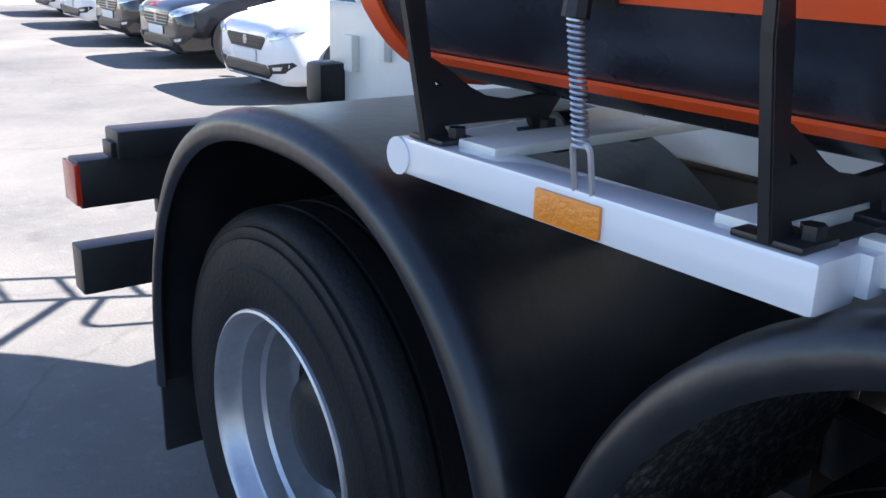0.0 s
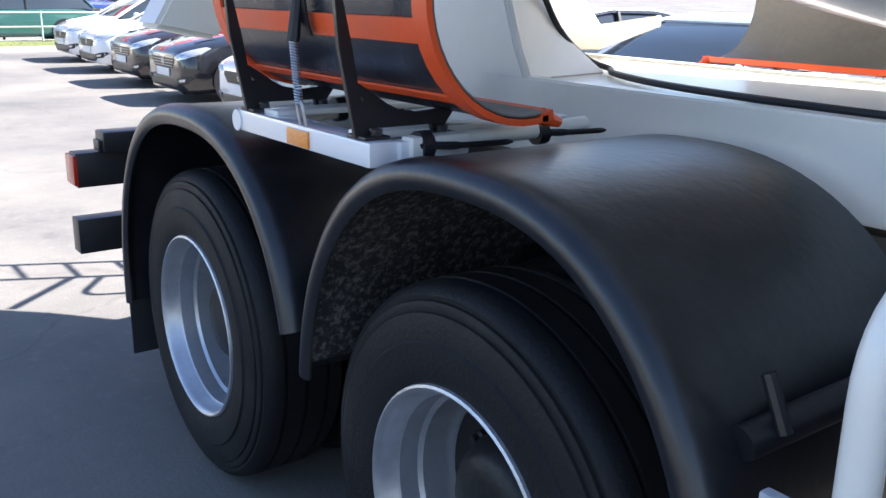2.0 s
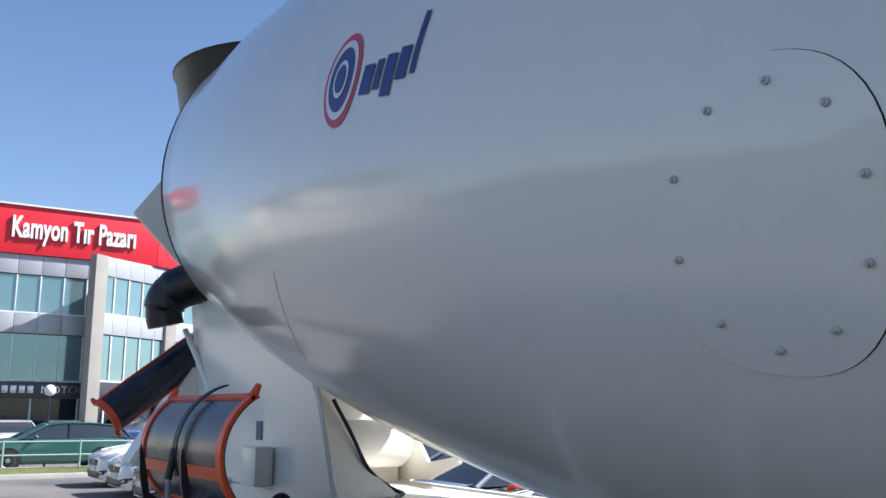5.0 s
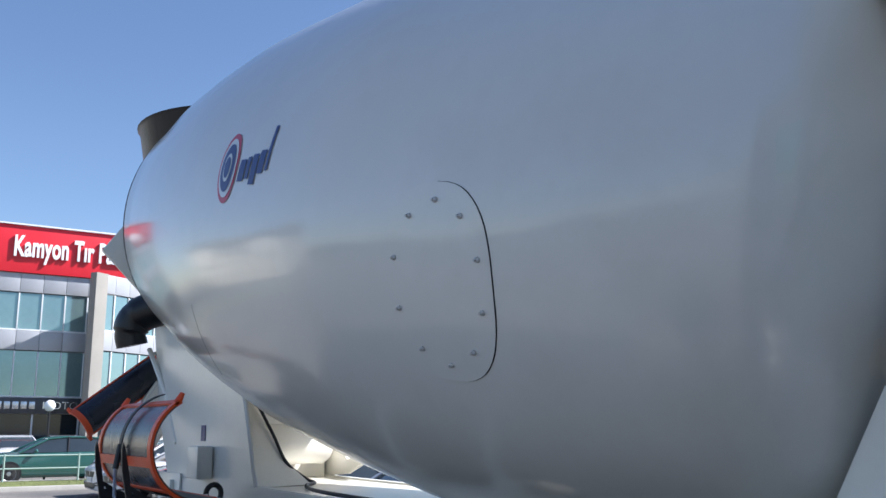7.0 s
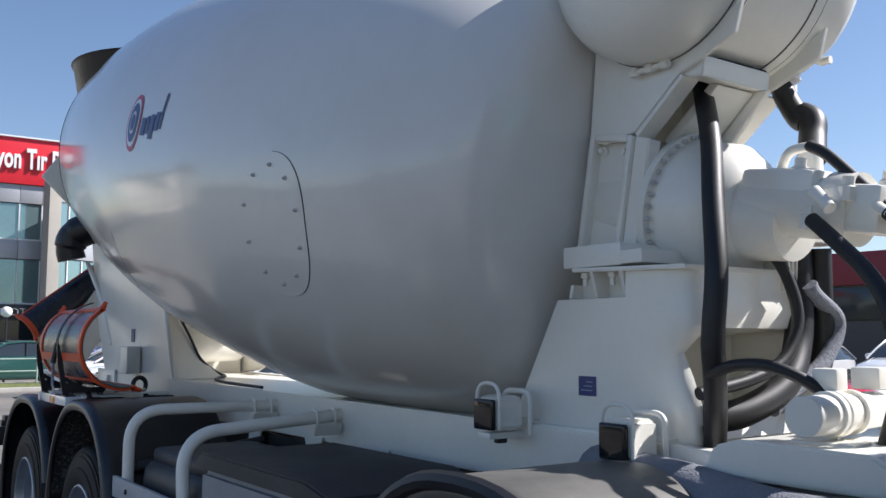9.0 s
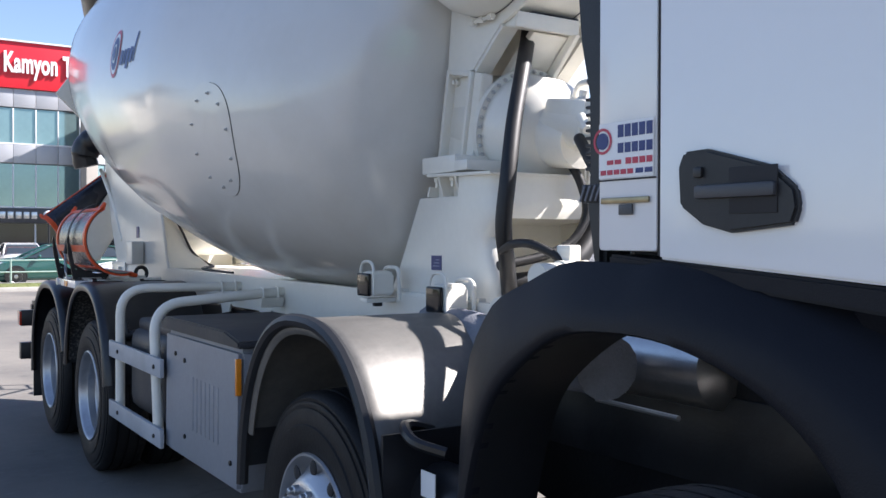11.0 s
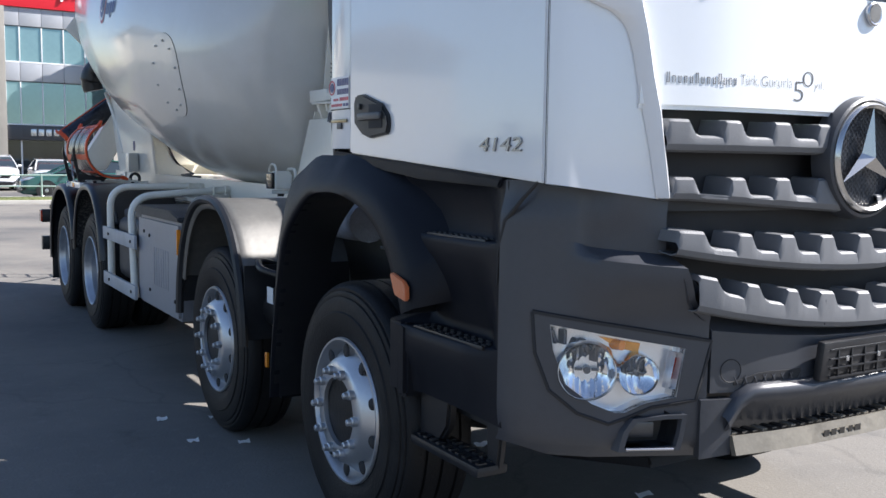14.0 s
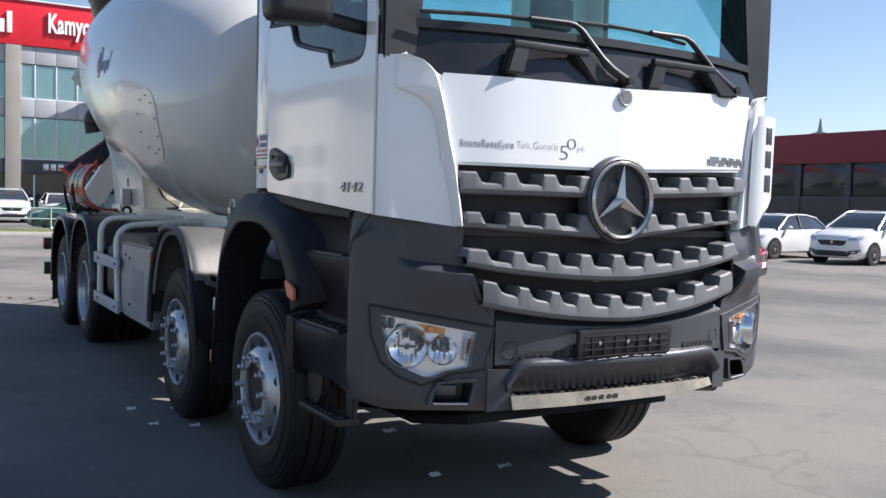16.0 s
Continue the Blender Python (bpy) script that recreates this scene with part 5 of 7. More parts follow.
tank = part("plastic_tank", bm_box(-0.86, 5.42, 0.82, 0.60, 0.86, 0.50, 0.09, seg=3), TANKP, truck, "dark plastic tank between the rails")
part("tank_lid", bm_box(-0.86, 5.42, 1.09, 0.52, 0.74, 0.08, 0.035, seg=3), TANKP, tank)
for clamp, out, bot in (((-0.45, 5.80, 1.302), (-1.2, 5.90, 1.30), (-1.2, 5.90, 0.5)), ((-0.45, 5.11, 1.30), (-1.2, 5.165, 1.245), (-1.2, 5.06, 0.5))):
    r = part("guard_rail", bm_tube(rounded([clamp, out, bot], 0.17, 10), 0.0285, 14), CREAM, truck, "bent white tube guard")
    c = Vector(clamp)
    d = (Vector(out) - c).normalized()
    for k in (0.05, 0.14):
        p = c + d * k
        part("u_bolt", bm_tube(rounded([p + Vector((0, -0.034, -0.06)), p + Vector((0, -0.034, 0.036)), p + Vector((0, 0.034, 0.036)), p + Vector((0, 0.034, -0.06))], 0.03, 5), 0.006, 6), CREAM, r)
    part("clamp_bracket", bm_prism([(c.y - 0.05, c.z - 0.035), (c.y + 0.05, c.z - 0.035), (c.y + 0.04, c.z - 0.09), (c.y - 0.03, c.z - 0.09)], c.x - 0.16, c.x - 0.02, "x", 0.004), CREAM, r)
for z in (0.925, 0.555):
    b = part("guard_board", bm_box(-1.232, 5.45, z, 0.022, 1.12, 0.10, 0.004), BOARD, truck, "grey painted guard board")
    for y in (5.0, 5.78):
        part("bolt", bm_lathe([(0, 0.012), (-0.008, 0.012), (-0.01, 0.007)], 8), BLACKM, b).matrix_basis = pose(-1.243, y, z)
part("mudguard_stay", bm_tube([(-1.16, 6.10, 0.98), (-0.45, 5.97, 1.10)], 0.028, 12), BLACKM, truck)
part("mudguard_stay", bm_tube([(-1.12, 6.095, 1.085), (-1.115, 6.06, 1.0)], 0.012, 8), BLACKM, truck)

# ---------- front pedestal, gearbox, tank ----------
SIDEP = [(3.93, 1.36), (3.855, 1.466), (3.668, 1.795), (3.335, 1.795), (3.30, 1.76), (3.30, 1.50), (3.30, 1.36)]
ped = part("front_pedestal", bm_prism(SIDEP, -0.40, -0.385, "x", 0.003), CREAM, truck, "white welded steel drum pedestal")
part("pedestal_plate", bm_prism(SIDEP, 0.285, 0.30, "x", 0.003), CREAM, ped)
part("pedestal_back", bm_prism([(3.93, 1.36), (3.855, 1.466), (3.668, 1.795), (3.645, 1.79), (3.83, 1.46), (3.90, 1.36)], -0.385, 0.285, "x"), CREAM, ped)
part("inset_plate", bm_prism([(3.668, 1.795), (3.55, 1.875), (3.335, 1.878), (3.335, 1.795)], -0.345, -0.33, "x"), CREAM, ped)
part("inset_floor", bm_box(-0.365, 3.50, 1.790, 0.068, 0.335, 0.008, 0.002), CREAM, ped)
# folded front: a flat upper lip over a deep pocket
FRONTY = [(1.345, 3.095, 3.14), (1.40, 3.095, 3.16), (1.41, 3.095, 3.42), (1.457, 3.094, 3.42), (1.54, 3.125, 3.42), (1.62, 3.16, 3.42), (1.675, 3.10, 3.42), (1.69, 3.085, 3.40), (1.705, 3.07, 3.08), (1.75, 3.075, 3.075), (1.80, 3.09, 3.09), (1.885, 3.09, 3.09)]
rows = []
for z, y, deep in FRONTY:
    fold = [(-0.40, 3.335), (-0.399, y + 0.10), (-0.392, y + 0.035), (-0.378, y + 0.008), (-0.355, y), (-0.345, y + (deep - y) * 0.06), (-0.340, deep)]
    rows.append([(x, q, z) for x, q in fold] + [(x, deep, z) for x in (-0.15, 0.05)] + [(-0.10 - x, q, z) for x, q in reversed(fold)])
part("pedestal_front", bm_sheet(rows, 0.010), CREAM, ped, "", 50)
for z0, z1, y0, y1 in ((1.375, 1.38, 3.10, 3.20), (1.40, 1.405, 3.10, 3.19)):
    part("front_crease", bm_tube([(-0.401, y1, z0), (-0.394, y0 + 0.03, z1)], 0.006, 6), CREAM, ped)
part("pedestal_top", bm_prism([(3.56, 1.886), (3.07, 1.872), (3.07, 1.886), (3.56, 1.900)], -0.435, 0.335, "x", 0.004), CREAM, ped)
part("pedestal_block", bm_box(-0.275, 3.475, 1.937, 0.30, 0.27, 0.075, 0.008), CREAM, ped)
part("pedestal_block", bm_box(0.175, 3.475, 1.937, 0.30, 0.27, 0.075, 0.008), CREAM, ped)
part("spacer_plate", bm_box(-0.275, 3.30, 1.925, 0.30, 0.10, 0.045, 0.006), CREAM, ped)
part("foot_flange", bm_box(-0.05, 3.54, 1.352, 0.78, 0.80, 0.022, 0.004), CREAM, ped)
for y, top in ((3.60, 1.845), (3.475, 1.883), (3.345, 1.883)):
    part("gusset", bm_prism([(-0.345, top), (-0.425 if top > 1.85 else -0.39, top), (-0.40, 1.80), (-0.345, 1.795)], y - 0.007, y + 0.007, "y"), CREAM, ped)
for y in (3.41, 3.535):
    part("bolt", bm_lathe([(0, 0.016), (-0.018, 0.016), (-0.02, 0.010), (-0.045, 0.010)], 6, axis="z"), CREAM, ped).matrix_basis = pose(-0.39, y, 1.884)
part("type_plate", span(-0.4035, -0.40, 3.482, 3.562, 1.47, 1.535), BLUE, ped, "small blue type plate")
for k in range(3):
    part("plate_line", span(-0.4045, -0.4035, 3.497, 3.548 - 0.012 * k, 1.487 + 0.014 * k, 1.490 + 0.014 * k), mat("pale_print", (0.3, 0.36, 0.5), 0.5), ped)


def work_lamp(x, y, z):
    l = part("work_lamp", bm_prism([(x + 0.012, z - 0.055), (x + 0.012, z + 0.052), (x + 0.05, z + 0.062), (x + 0.12, z + 0.062), (x + 0.135, z + 0.05), (x + 0.135, z - 0.05), (x + 0.12, z - 0.058)], y - 0.058, y + 0.058, "y", 0.012), CREAM, truck, "white work lamp with black glass")
    part("lamp_glass", bm_box(x + 0.004, y, z - 0.002, 0.022, 0.106, 0.106, 0.012, seg=3), DARKGLASS, l)
    part("lamp_hoop", bm_tube(rounded([(x + 0.02, y + 0.062, z - 0.05), (x + 0.02, y + 0.062, z + 0.105), (x + 0.02, y - 0.062, z + 0.105), (x + 0.02, y - 0.062, z - 0.05)], 0.055), 0.007, 8), CREAM, l)
    part("lamp_back_hoop", bm_tube(rounded([(x + 0.15, y + 0.07, z - 0.075), (x + 0.15, y + 0.07, z + 0.075), (x + 0.15, y - 0.07, z + 0.075), (x + 0.15, y - 0.07, z - 0.075)], 0.04), 0.010, 8), CREAM, l)
    part("lamp_foot", bm_box(x + 0.10, y, z - 0.075, 0.20, 0.07, 0.022, 0.004), CREAM, l)
    part("lamp_stub", bm_box(x + 0.075, y, z - 0.09, 0.04, 0.03, 0.03, 0.006), BLACKM, l)
    part("foot_plate", bm_box(x + 0.20, y, z - 0.07, 0.03, 0.10, 0.09, 0.004), CREAM, l)


work_lamp(-0.615, 3.815, 1.40)
work_lamp(-0.625, 3.195, 1.365)
gear = part("gearbox", bm_lathe([(0.10, 0.22), (0.02, 0.22), (0.0, 0.235), (-0.215, 0.245), (-0.235, 0.272), (-0.268, 0.275), (-0.272, 0.25), (-0.28, 0.248), (-0.42, 0.24), (-0.48, 0.20), (-0.51, 0.14), (-0.66, 0.125), (-0.67, 0.0)], 48, axis="y"), CREAM, truck, "white drum gearbox with ring of bolts")
GB = Matrix.Translation((-0.04, 3.60, 2.15)) @ Matrix.Rotation(TILT, 4, "X")
gear.matrix_basis = GB
fl = part("gear_flange", bm_lathe([(0.20, 0.295), (0.145, 0.30), (0.13, 0.29), (0.125, 0.262), (0.105, 0.258), (0.10, 0.22), (0.03, 0.22)], 64, axis="y"), CREAM, gear)
bolt = None
for n, r, y, on in ((22, 0.240, 0.101, fl), (40, 0.262, -0.272, gear)):
    for k in range(n):
        a = 2 * math.pi * k / n
        m = pose(r * math.cos(a), y, r * math.sin(a))
        if bolt is None:
            bolt = part("flange_bolt", bm_lathe([(0, 0.009), (-0.008, 0.009), (-0.010, 0.005), (-0.015, 0.005)], 6, axis="y"), BOLTP, on)
            bolt.matrix_basis = m
        else:
            again(bolt, m, on)
# the saddle: a cast frame on each side with a recessed panel
for s in (-1, 1):
    sd = part("gear_saddle", span(s * 0.205, s * 0.225, -0.165, 0.03, -0.24, 0.23, 0.004), CREAM, gear)
    for y0, y1, z0, z1 in ((-0.17, -0.148, -0.24, 0.235), (0.008, 0.03, -0.24, 0.235), (-0.148, 0.008, 0.212, 0.235), (-0.148, 0.008, -0.24, -0.215)):
        part("saddle_rib", span(s * 0.215, s * 0.268, y0, y1, z0, z1, 0.006), CREAM, sd)
    part("saddle_cheek", bm_prism([(-0.17, -0.235), (-0.17, 0.235), (-0.235, 0.225), (-0.235, -0.10), (-0.21, -0.235)], s * 0.19, s * 0.25, "x", 0.004), CREAM, sd)
    for y in (-0.125, -0.015):
        for z in (0.18, -0.185):
            part("saddle_bolt", bm_lathe([(0, 0.017), (s * 0.014, 0.017), (s * 0.016, 0.010), (s * 0.03, 0.010)], 8), CREAM, sd).matrix_basis = pose(s * 0.225, y, z)
motor = part("hydraulic_motor", bm_lathe([(0.18, 0.0), (0.18, 0.12), (0.10, 0.125), (0.08, 0.10), (-0.20, 0.095), (-0.22, 0.11), (-0.30, 0.11), (-0.30, 0.0)], 28, axis="y"), CREAM, truck, "white hydraulic motor with hose fittings")
motor.matrix_basis = pose(-0.07, 3.02, 2.085, 9)
part("motor_body", bm_box(0, -0.06, 0.03, 0.17, 0.26, 0.17, 0.03), CREAM, motor)
part("motor_block", bm_box(0.02, -0.34, 0.0, 0.20, 0.12, 0.14, 0.015), CREAM, motor)
part("motor_end", bm_box(0.02, -0.42, 0.0, 0.10, 0.05, 0.11, 0.01, rot=(0, 25, 0)), ALU, motor)
for p in ((-0.02, -0.10, 0.11), (-0.08, -0.30, 0.05), (0.06, -0.34, 0.08), (-0.10, -0.20, -0.04)):
    part("fitting", bm_lathe([(-0.03, 0.026), (0.01, 0.026), (0.015, 0.018), (0.04, 0.018)], 8, axis="z"), CREAM, motor).matrix_basis = pose(*p)
# water tank lying across the truck
TY, TZ, TR = 3.263, 2.954, 0.385
wt = part("water_tank", bm_lathe([(-0.50, 0.0), (-0.495, 0.11), (-0.475, 0.21), (-0.435, 0.30), (-0.385, 0.355), (-0.33, 0.38), (-0.27, TR), (0.27, TR), (0.33, 0.38), (0.385, 0.355), (0.435, 0.30), (0.475, 0.21), (0.50, 0.0)], 64), CREAM, truck, "white steel water tank lying across the truck", 60)
wt.matrix_basis = pose(-0.055, TY, TZ)
for x in (-0.215, 0.155):
    part("tank_band", bm_lathe([(x - 0.022, TR), (x - 0.022, TR + 0.004), (x + 0.022, TR + 0.004), (x + 0.022, TR)], 64, closed=True), CREAM, wt)
    for q in (-0.024, 0.024):
        part("band_edge", bm_lathe([(x + q - 0.003, TR), (x + q - 0.003, TR + 0.003), (x + q + 0.003, TR + 0.003), (x + q + 0.003, TR)], 64, closed=True), BANDM, wt)
    part("band_lug", bm_tube([(x - 0.045, 0.10, -TR - 0.012), (x - 0.045, -0.03, -TR - 0.012)], 0.010, 8), CREAM, wt)
    for y in (0.10, 0.035, -0.03):
        part("lug_nut", bm_lathe([(-0.014, 0.016), (0.014, 0.016), (0.016, 0.010)], 6, axis="y"), CREAM, wt).matrix_basis = pose(x - 0.045, y, -TR - 0.012)
GAUGE = mat("gauge_teal", (0.03, 0.13, 0.15), 0.3)
part("level_gauge", bm_box(-0.50, -0.02, 0.12, 0.02, 0.13, 0.05, 0.006), GAUGE, wt, "small teal level gauge")
for x in (-0.28, 0.17):
    br = part("tank_bracket", bm_prism([(3.555, 2.78), (3.60, 2.36), (3.53, 2.342), (3.39, 2.362), (3.19, 2.525), (3.15, 2.535), (2.98, 2.60), (2.95, 2.70), (3.10, 2.62), (3.263, 2.58), (3.42, 2.61)], x - 0.010, x + 0.010, "x", 0.003), CREAM, truck, "white steel tank bracket")
    part("bracket_flange", bm_prism([(3.39, 2.356), (3.19, 2.518), (3.18, 2.508), (3.38, 2.344)], x - 0.01, x + 0.07, "x"), CREAM, br)
    part("bracket_edge", bm_tube([(x, 3.555, 2.78), (x, 3.60, 2.36)], 0.011, 6), CREAM, br)
part("bracket_web", bm_prism([(3.595, 2.37), (3.555, 2.72), (3.54, 2.72), (3.58, 2.37)], -0.27, 0.16, "x"), CREAM, truck)
part("bracket_shelf", bm_prism([(3.20, 2.512), (3.12, 2.50), (3.11, 2.565), (3.20, 2.57)], -0.27, 0.08, "x", 0.004), CREAM, truck)
part("shelf_gap", bm_prism([(3.175, 2.571), (3.13, 2.571), (3.13, 2.578), (3.175, 2.578)], -0.17, 0.085, "x"), SEAM, truck)
part("bracket_strut", bm_prism([(3.15, 2.505), (3.10, 2.50), (3.30, 2.30), (3.36, 2.31)], 0.05, 0.075, "x", 0.003), CREAM, truck)
part("strut_plate", bm_prism([(3.40, 2.35), (3.19, 2.515), (3.16, 2.50), (3.36, 2.33)], -0.14, 0.06, "x", 0.003), CREAM, truck)
part("tank_outlet", bm_lathe([(-0.06, 0.044), (-0.01, 0.044), (0.0, 0.058), (0.05, 0.058)], 18, axis="z"), CREAM, truck).matrix_basis = pose(0.245, 3.17, 2.575)
part("drain_cock", bm_lathe([(-0.02, 0.014), (0.02, 0.014), (0.03, 0.008)], 10, axis="y"), CREAM, truck).matrix_basis = pose(0.30, 3.04, 2.63)


def hose(points, r, lab="black rubber hose", material=None):
    return part("hose", bm_tube(spline(points), r, 12), material or HOSE, truck, lab)


hose([(-0.06, 3.29, 2.57), (-0.10, 3.251, 2.497), (-0.24, 3.117, 2.289), (-0.34, 3.037, 2.088), (-0.42, 2.97, 1.858), (-0.44, 2.973, 1.662), (-0.40, 3.00, 1.499), (-0.335, 3.06, 1.302)], 0.034, "thick black hose running down from the tank")
hose([(0.225, 3.165, 2.545), (0.215, 3.14, 2.50), (0.20, 3.09, 2.425), (0.20, 3.06, 2.40)], 0.040, "black rubber elbow under the tank")
hose([(0.21, 3.085, 2.435), (0.205, 3.04, 2.40), (0.17, 3.02, 2.33), (0.10, 2.98, 2.25)], 0.046, "black rubber elbow under the tank")
hose([(0.10, 2.985, 2.265), (0.09, 2.98, 2.20), (0.08, 2.97, 2.13)], 0.040, "white pipe stub on the motor", CREAM)
hose([(-0.05, 3.0, 2.15), (-0.05, 2.99, 2.21), (-0.06, 2.95, 2.25), (-0.06, 2.88, 2.255)], 0.016, "white steel pipe elbow", CREAM)
hose([(-0.06, 2.89, 2.258), (-0.07, 2.82, 2.215), (-0.10, 2.70, 2.105), (-0.14, 2.57, 1.984), (-0.2, 2.44, 1.887), (-0.25, 2.34, 1.801), (-0.3, 2.27, 1.691), (-0.33, 2.243, 1.587), (-0.35, 2.249, 1.5), (-0.36, 2.287, 1.39)], 0.018)
hose([(-0.20, 2.79, 2.09), (-0.22, 2.73, 2.03)], 0.020, "white hose fitting", CREAM)
hose([(-0.20, 2.80, 2.006), (-0.25, 2.695, 1.929), (-0.30, 2.58, 1.834), (-0.33, 2.514, 1.74), (-0.34, 2.487, 1.611), (-0.34, 2.493, 1.516), (-0.34, 2.53, 1.39)], 0.023)
hose([(-0.12, 2.66, 2.045), (-0.20, 2.568, 1.997)], 0.016, "white hose fitting", CREAM)
hose([(-0.19, 2.58, 2.004), (-0.22, 2.481, 1.927), (-0.26, 2.378, 1.85), (-0.30, 2.298, 1.752), (-0.33, 2.262, 1.646), (-0.35, 2.26, 1.543), (-0.38, 2.30, 1.39)], 0.020)
hose([(0.149, 3.078, 1.972), (0.14, 3.07, 1.85), (0.11, 3.06, 1.66), (-0.016, 3.03, 1.52), (-0.20, 3.05, 1.44), (-0.34, 3.10, 1.42)], 0.046)
hose([(0.207, 3.031, 1.964), (0.22, 3.04, 1.80), (0.25, 3.06, 1.62), (0.22, 3.08, 1.50)], 0.038)
hose([(-0.06, 3.06, 1.98), (0.0, 3.02, 1.86), (0.02, 3.0, 1.72), (-0.06, 3.0, 1.60), (-0.20, 3.02, 1.54), (-0.40, 3.06, 1.50)], 0.020)
hose([(-0.44, 2.99, 1.56), (-0.46, 2.88, 1.59), (-0.45, 2.76, 1.585), (-0.40, 2.66, 1.52), (-0.40, 2.64, 1.42)], 0.017)
hose([(0.12, 3.02, 1.84), (0.15, 3.02, 1.807), (0.28, 3.02, 1.719), (0.19, 3.02, 1.59), (0.0, 3.03, 1.485), (-0.09, 3.03, 1.443)], 0.026, "grey sheathed hose", GREYCLOTH)
mani = part("hose_manifold", bm_box(0.18, 3.05, 2.0, 0.20, 0.14, 0.05, 0.008), CREAM, truck, "white hose manifold with bolts")
for k in range(4):
    part("manifold_rib", bm_box(0.06 + 0.022 * k, 3.10, 1.90, 0.010, 0.10, 0.16, 0.003), CREAM, mani)
cyl = part("oil_cylinder", bm_lathe([(-0.55, 0.0), (-0.55, 0.049), (-0.547, 0.051), (-0.42, 0.051), (-0.41, 0.060), (-0.38, 0.060), (-0.37, 0.049), (0.5, 0.049), (0.5, 0)], 28), CREAM, truck, "white cylinder clamped behind the cab")
cyl.matrix_basis = pose(-0.01, 2.665, 1.472, 0, 0, 5)
for x in (-0.43, -0.31, 0.05, 0.3):
    part("cylinder_clamp", bm_lathe([(x - 0.009, 0.049), (x - 0.009, 0.059), (x + 0.009, 0.059), (x + 0.009, 0.049)], 28, closed=True), CREAM, cyl)
    part("clamp_foot", bm_box(x, -0.01, -0.09, 0.10, 0.16, 0.05, 0.006), CREAM, cyl)
part("valve_block", bm_box(-0.37, 0.02, 0.085, 0.06, 0.07, 0.06, 0.008), CREAM, cyl)
part("valve_block", bm_box(-0.18, 0.0, 0.085, 0.07, 0.08, 0.06, 0.008), CREAM, cyl)
part("hose_stub", bm_lathe([(-0.04, 0.022), (0.03, 0.022), (0.035, 0.017), (0.06, 0.017)], 12, axis="z"), CREAM, truck).matrix_basis = pose(-0.40, 2.64, 1.41)
part("cross_beam", bm_prism([(2.40, 1.30), (2.40, 1.375), (2.44, 1.398), (2.80, 1.402), (2.88, 1.38), (2.93, 1.30)], -0.57, 0.50, "x", 0.008), CREAM, truck, "white beam across the subframe")
# air intake behind the cab
air = part("air_intake", bm_prism([(1.68, 3.1), (1.68, 1.52), (1.715, 1.52), (1.742, 1.68), (1.735, 1.76), (1.738, 1.95), (1.768, 2.08), (1.785, 2.25), (1.79, 3.1)], -1.12, -0.90, "x", 0.012), BLACKP, truck, "tall black air intake duct")
for k in range(10):
    part("bellows_rib", bm_box(-1.0, 1.712, 1.775 + 0.0185 * k, 0.235, 0.068, 0.008, 0.003), HOSE, air)
col = part("duct_collar", bm_box(-1.0, 1.712, 1.715, 0.25, 0.08, 0.045, 0.006), BLACKP, air)
for k in range(4):
    part("collar_clip", bm_box(-1.127, 1.69 + 0.018 * k, 1.715, 0.004, 0.005, 0.04, 0.001, rot=(25, 0, 0)), GREYCLOTH, col)

# ---------- drum details ----------


def on_drum(s, w, lift=0.0):
    """A point of the drum: along the axis and the angle from the near side upwards, in degrees."""
    r = drum_radius(s) + lift
    a = radians(w)
    return Vector((-r * math.cos(a), s, r * math.sin(a)))


def drum_patch(outline, lift, n=3):
    """A thin decal on the drum with an outline in (s, degrees)."""
    own = bmesh.new()
    c = (sum(p[0] for p in outline) / len(outline), sum(p[1] for p in outline) / len(outline))
    rings = []
    for k in range(n + 1):
        t = 1 - k / n
        if k < n:
            rings.append([own.verts.new(on_drum(c[0] + (a - c[0]) * t, c[1] + (b - c[1]) * t, lift)) for a, b in outline])
        else:
            rings.append(own.verts.new(on_drum(*c, lift)))
    m = len(outline)
    for k in range(n):
        for i in range(m):
            if k < n - 1:
                own.faces.new((rings[k][i], rings[k][(i + 1) % m], rings[k + 1][(i + 1) % m], rings[k + 1][i]))
            else:
                own.faces.new((rings[k][i], rings[k][(i + 1) % m], rings[n]))
    return own


def drum_line(points, lift, r, material, name, parent):
    return part(name, bm_tube([on_drum(s, w, lift) for s, w in points], r, 6), material, parent)


# inspection hatch: rounded outline with ten bolts
hs, hw = 0.952, -13.9
hatch_pts = []
for k in range(48):
    a = 2 * math.pi * k / 48
    c, s_ = math.cos(a), math.sin(a)
    hatch_pts.append((hs + 0.222 * math.copysign(abs(c) ** 0.8, c), hw + 16.2 * math.copysign(abs(s_) ** 0.8, s_)))
hatch = part("hatch", drum_patch(hatch_pts, 0.004), DRUM, drum, "oval bolted inspection hatch")
half = [p for p in hatch_pts if p[0] < hs + 0.02]
half.sort(key=lambda p: p[1])
drum_line(half, 0.0, 0.0019, SEAM, "hatch_gap", hatch)
first = None
for k in range(10):
    a = 2 * math.pi * (k + 0.5) / 10
    p = on_drum(hs + 0.186 * math.cos(a), hw + 13.3 * math.sin(a), 0.003)
    rot = Vector((0, 0, 1)).rotation_difference(Vector((p.x, 0, p.z))).to_matrix().to_4x4()
    m = Matrix.Translation(p) @ rot
    if first is None:
        first = part("hatch_bolt", bm_lathe([(0, 0.0085), (0.006, 0.0085), (0.008, 0.005), (0.014, 0.0045), (0.015, 0.0)], 8, axis="z"), BOLTP, hatch)
        first.matrix_basis = m
    else:
        again(first, m)
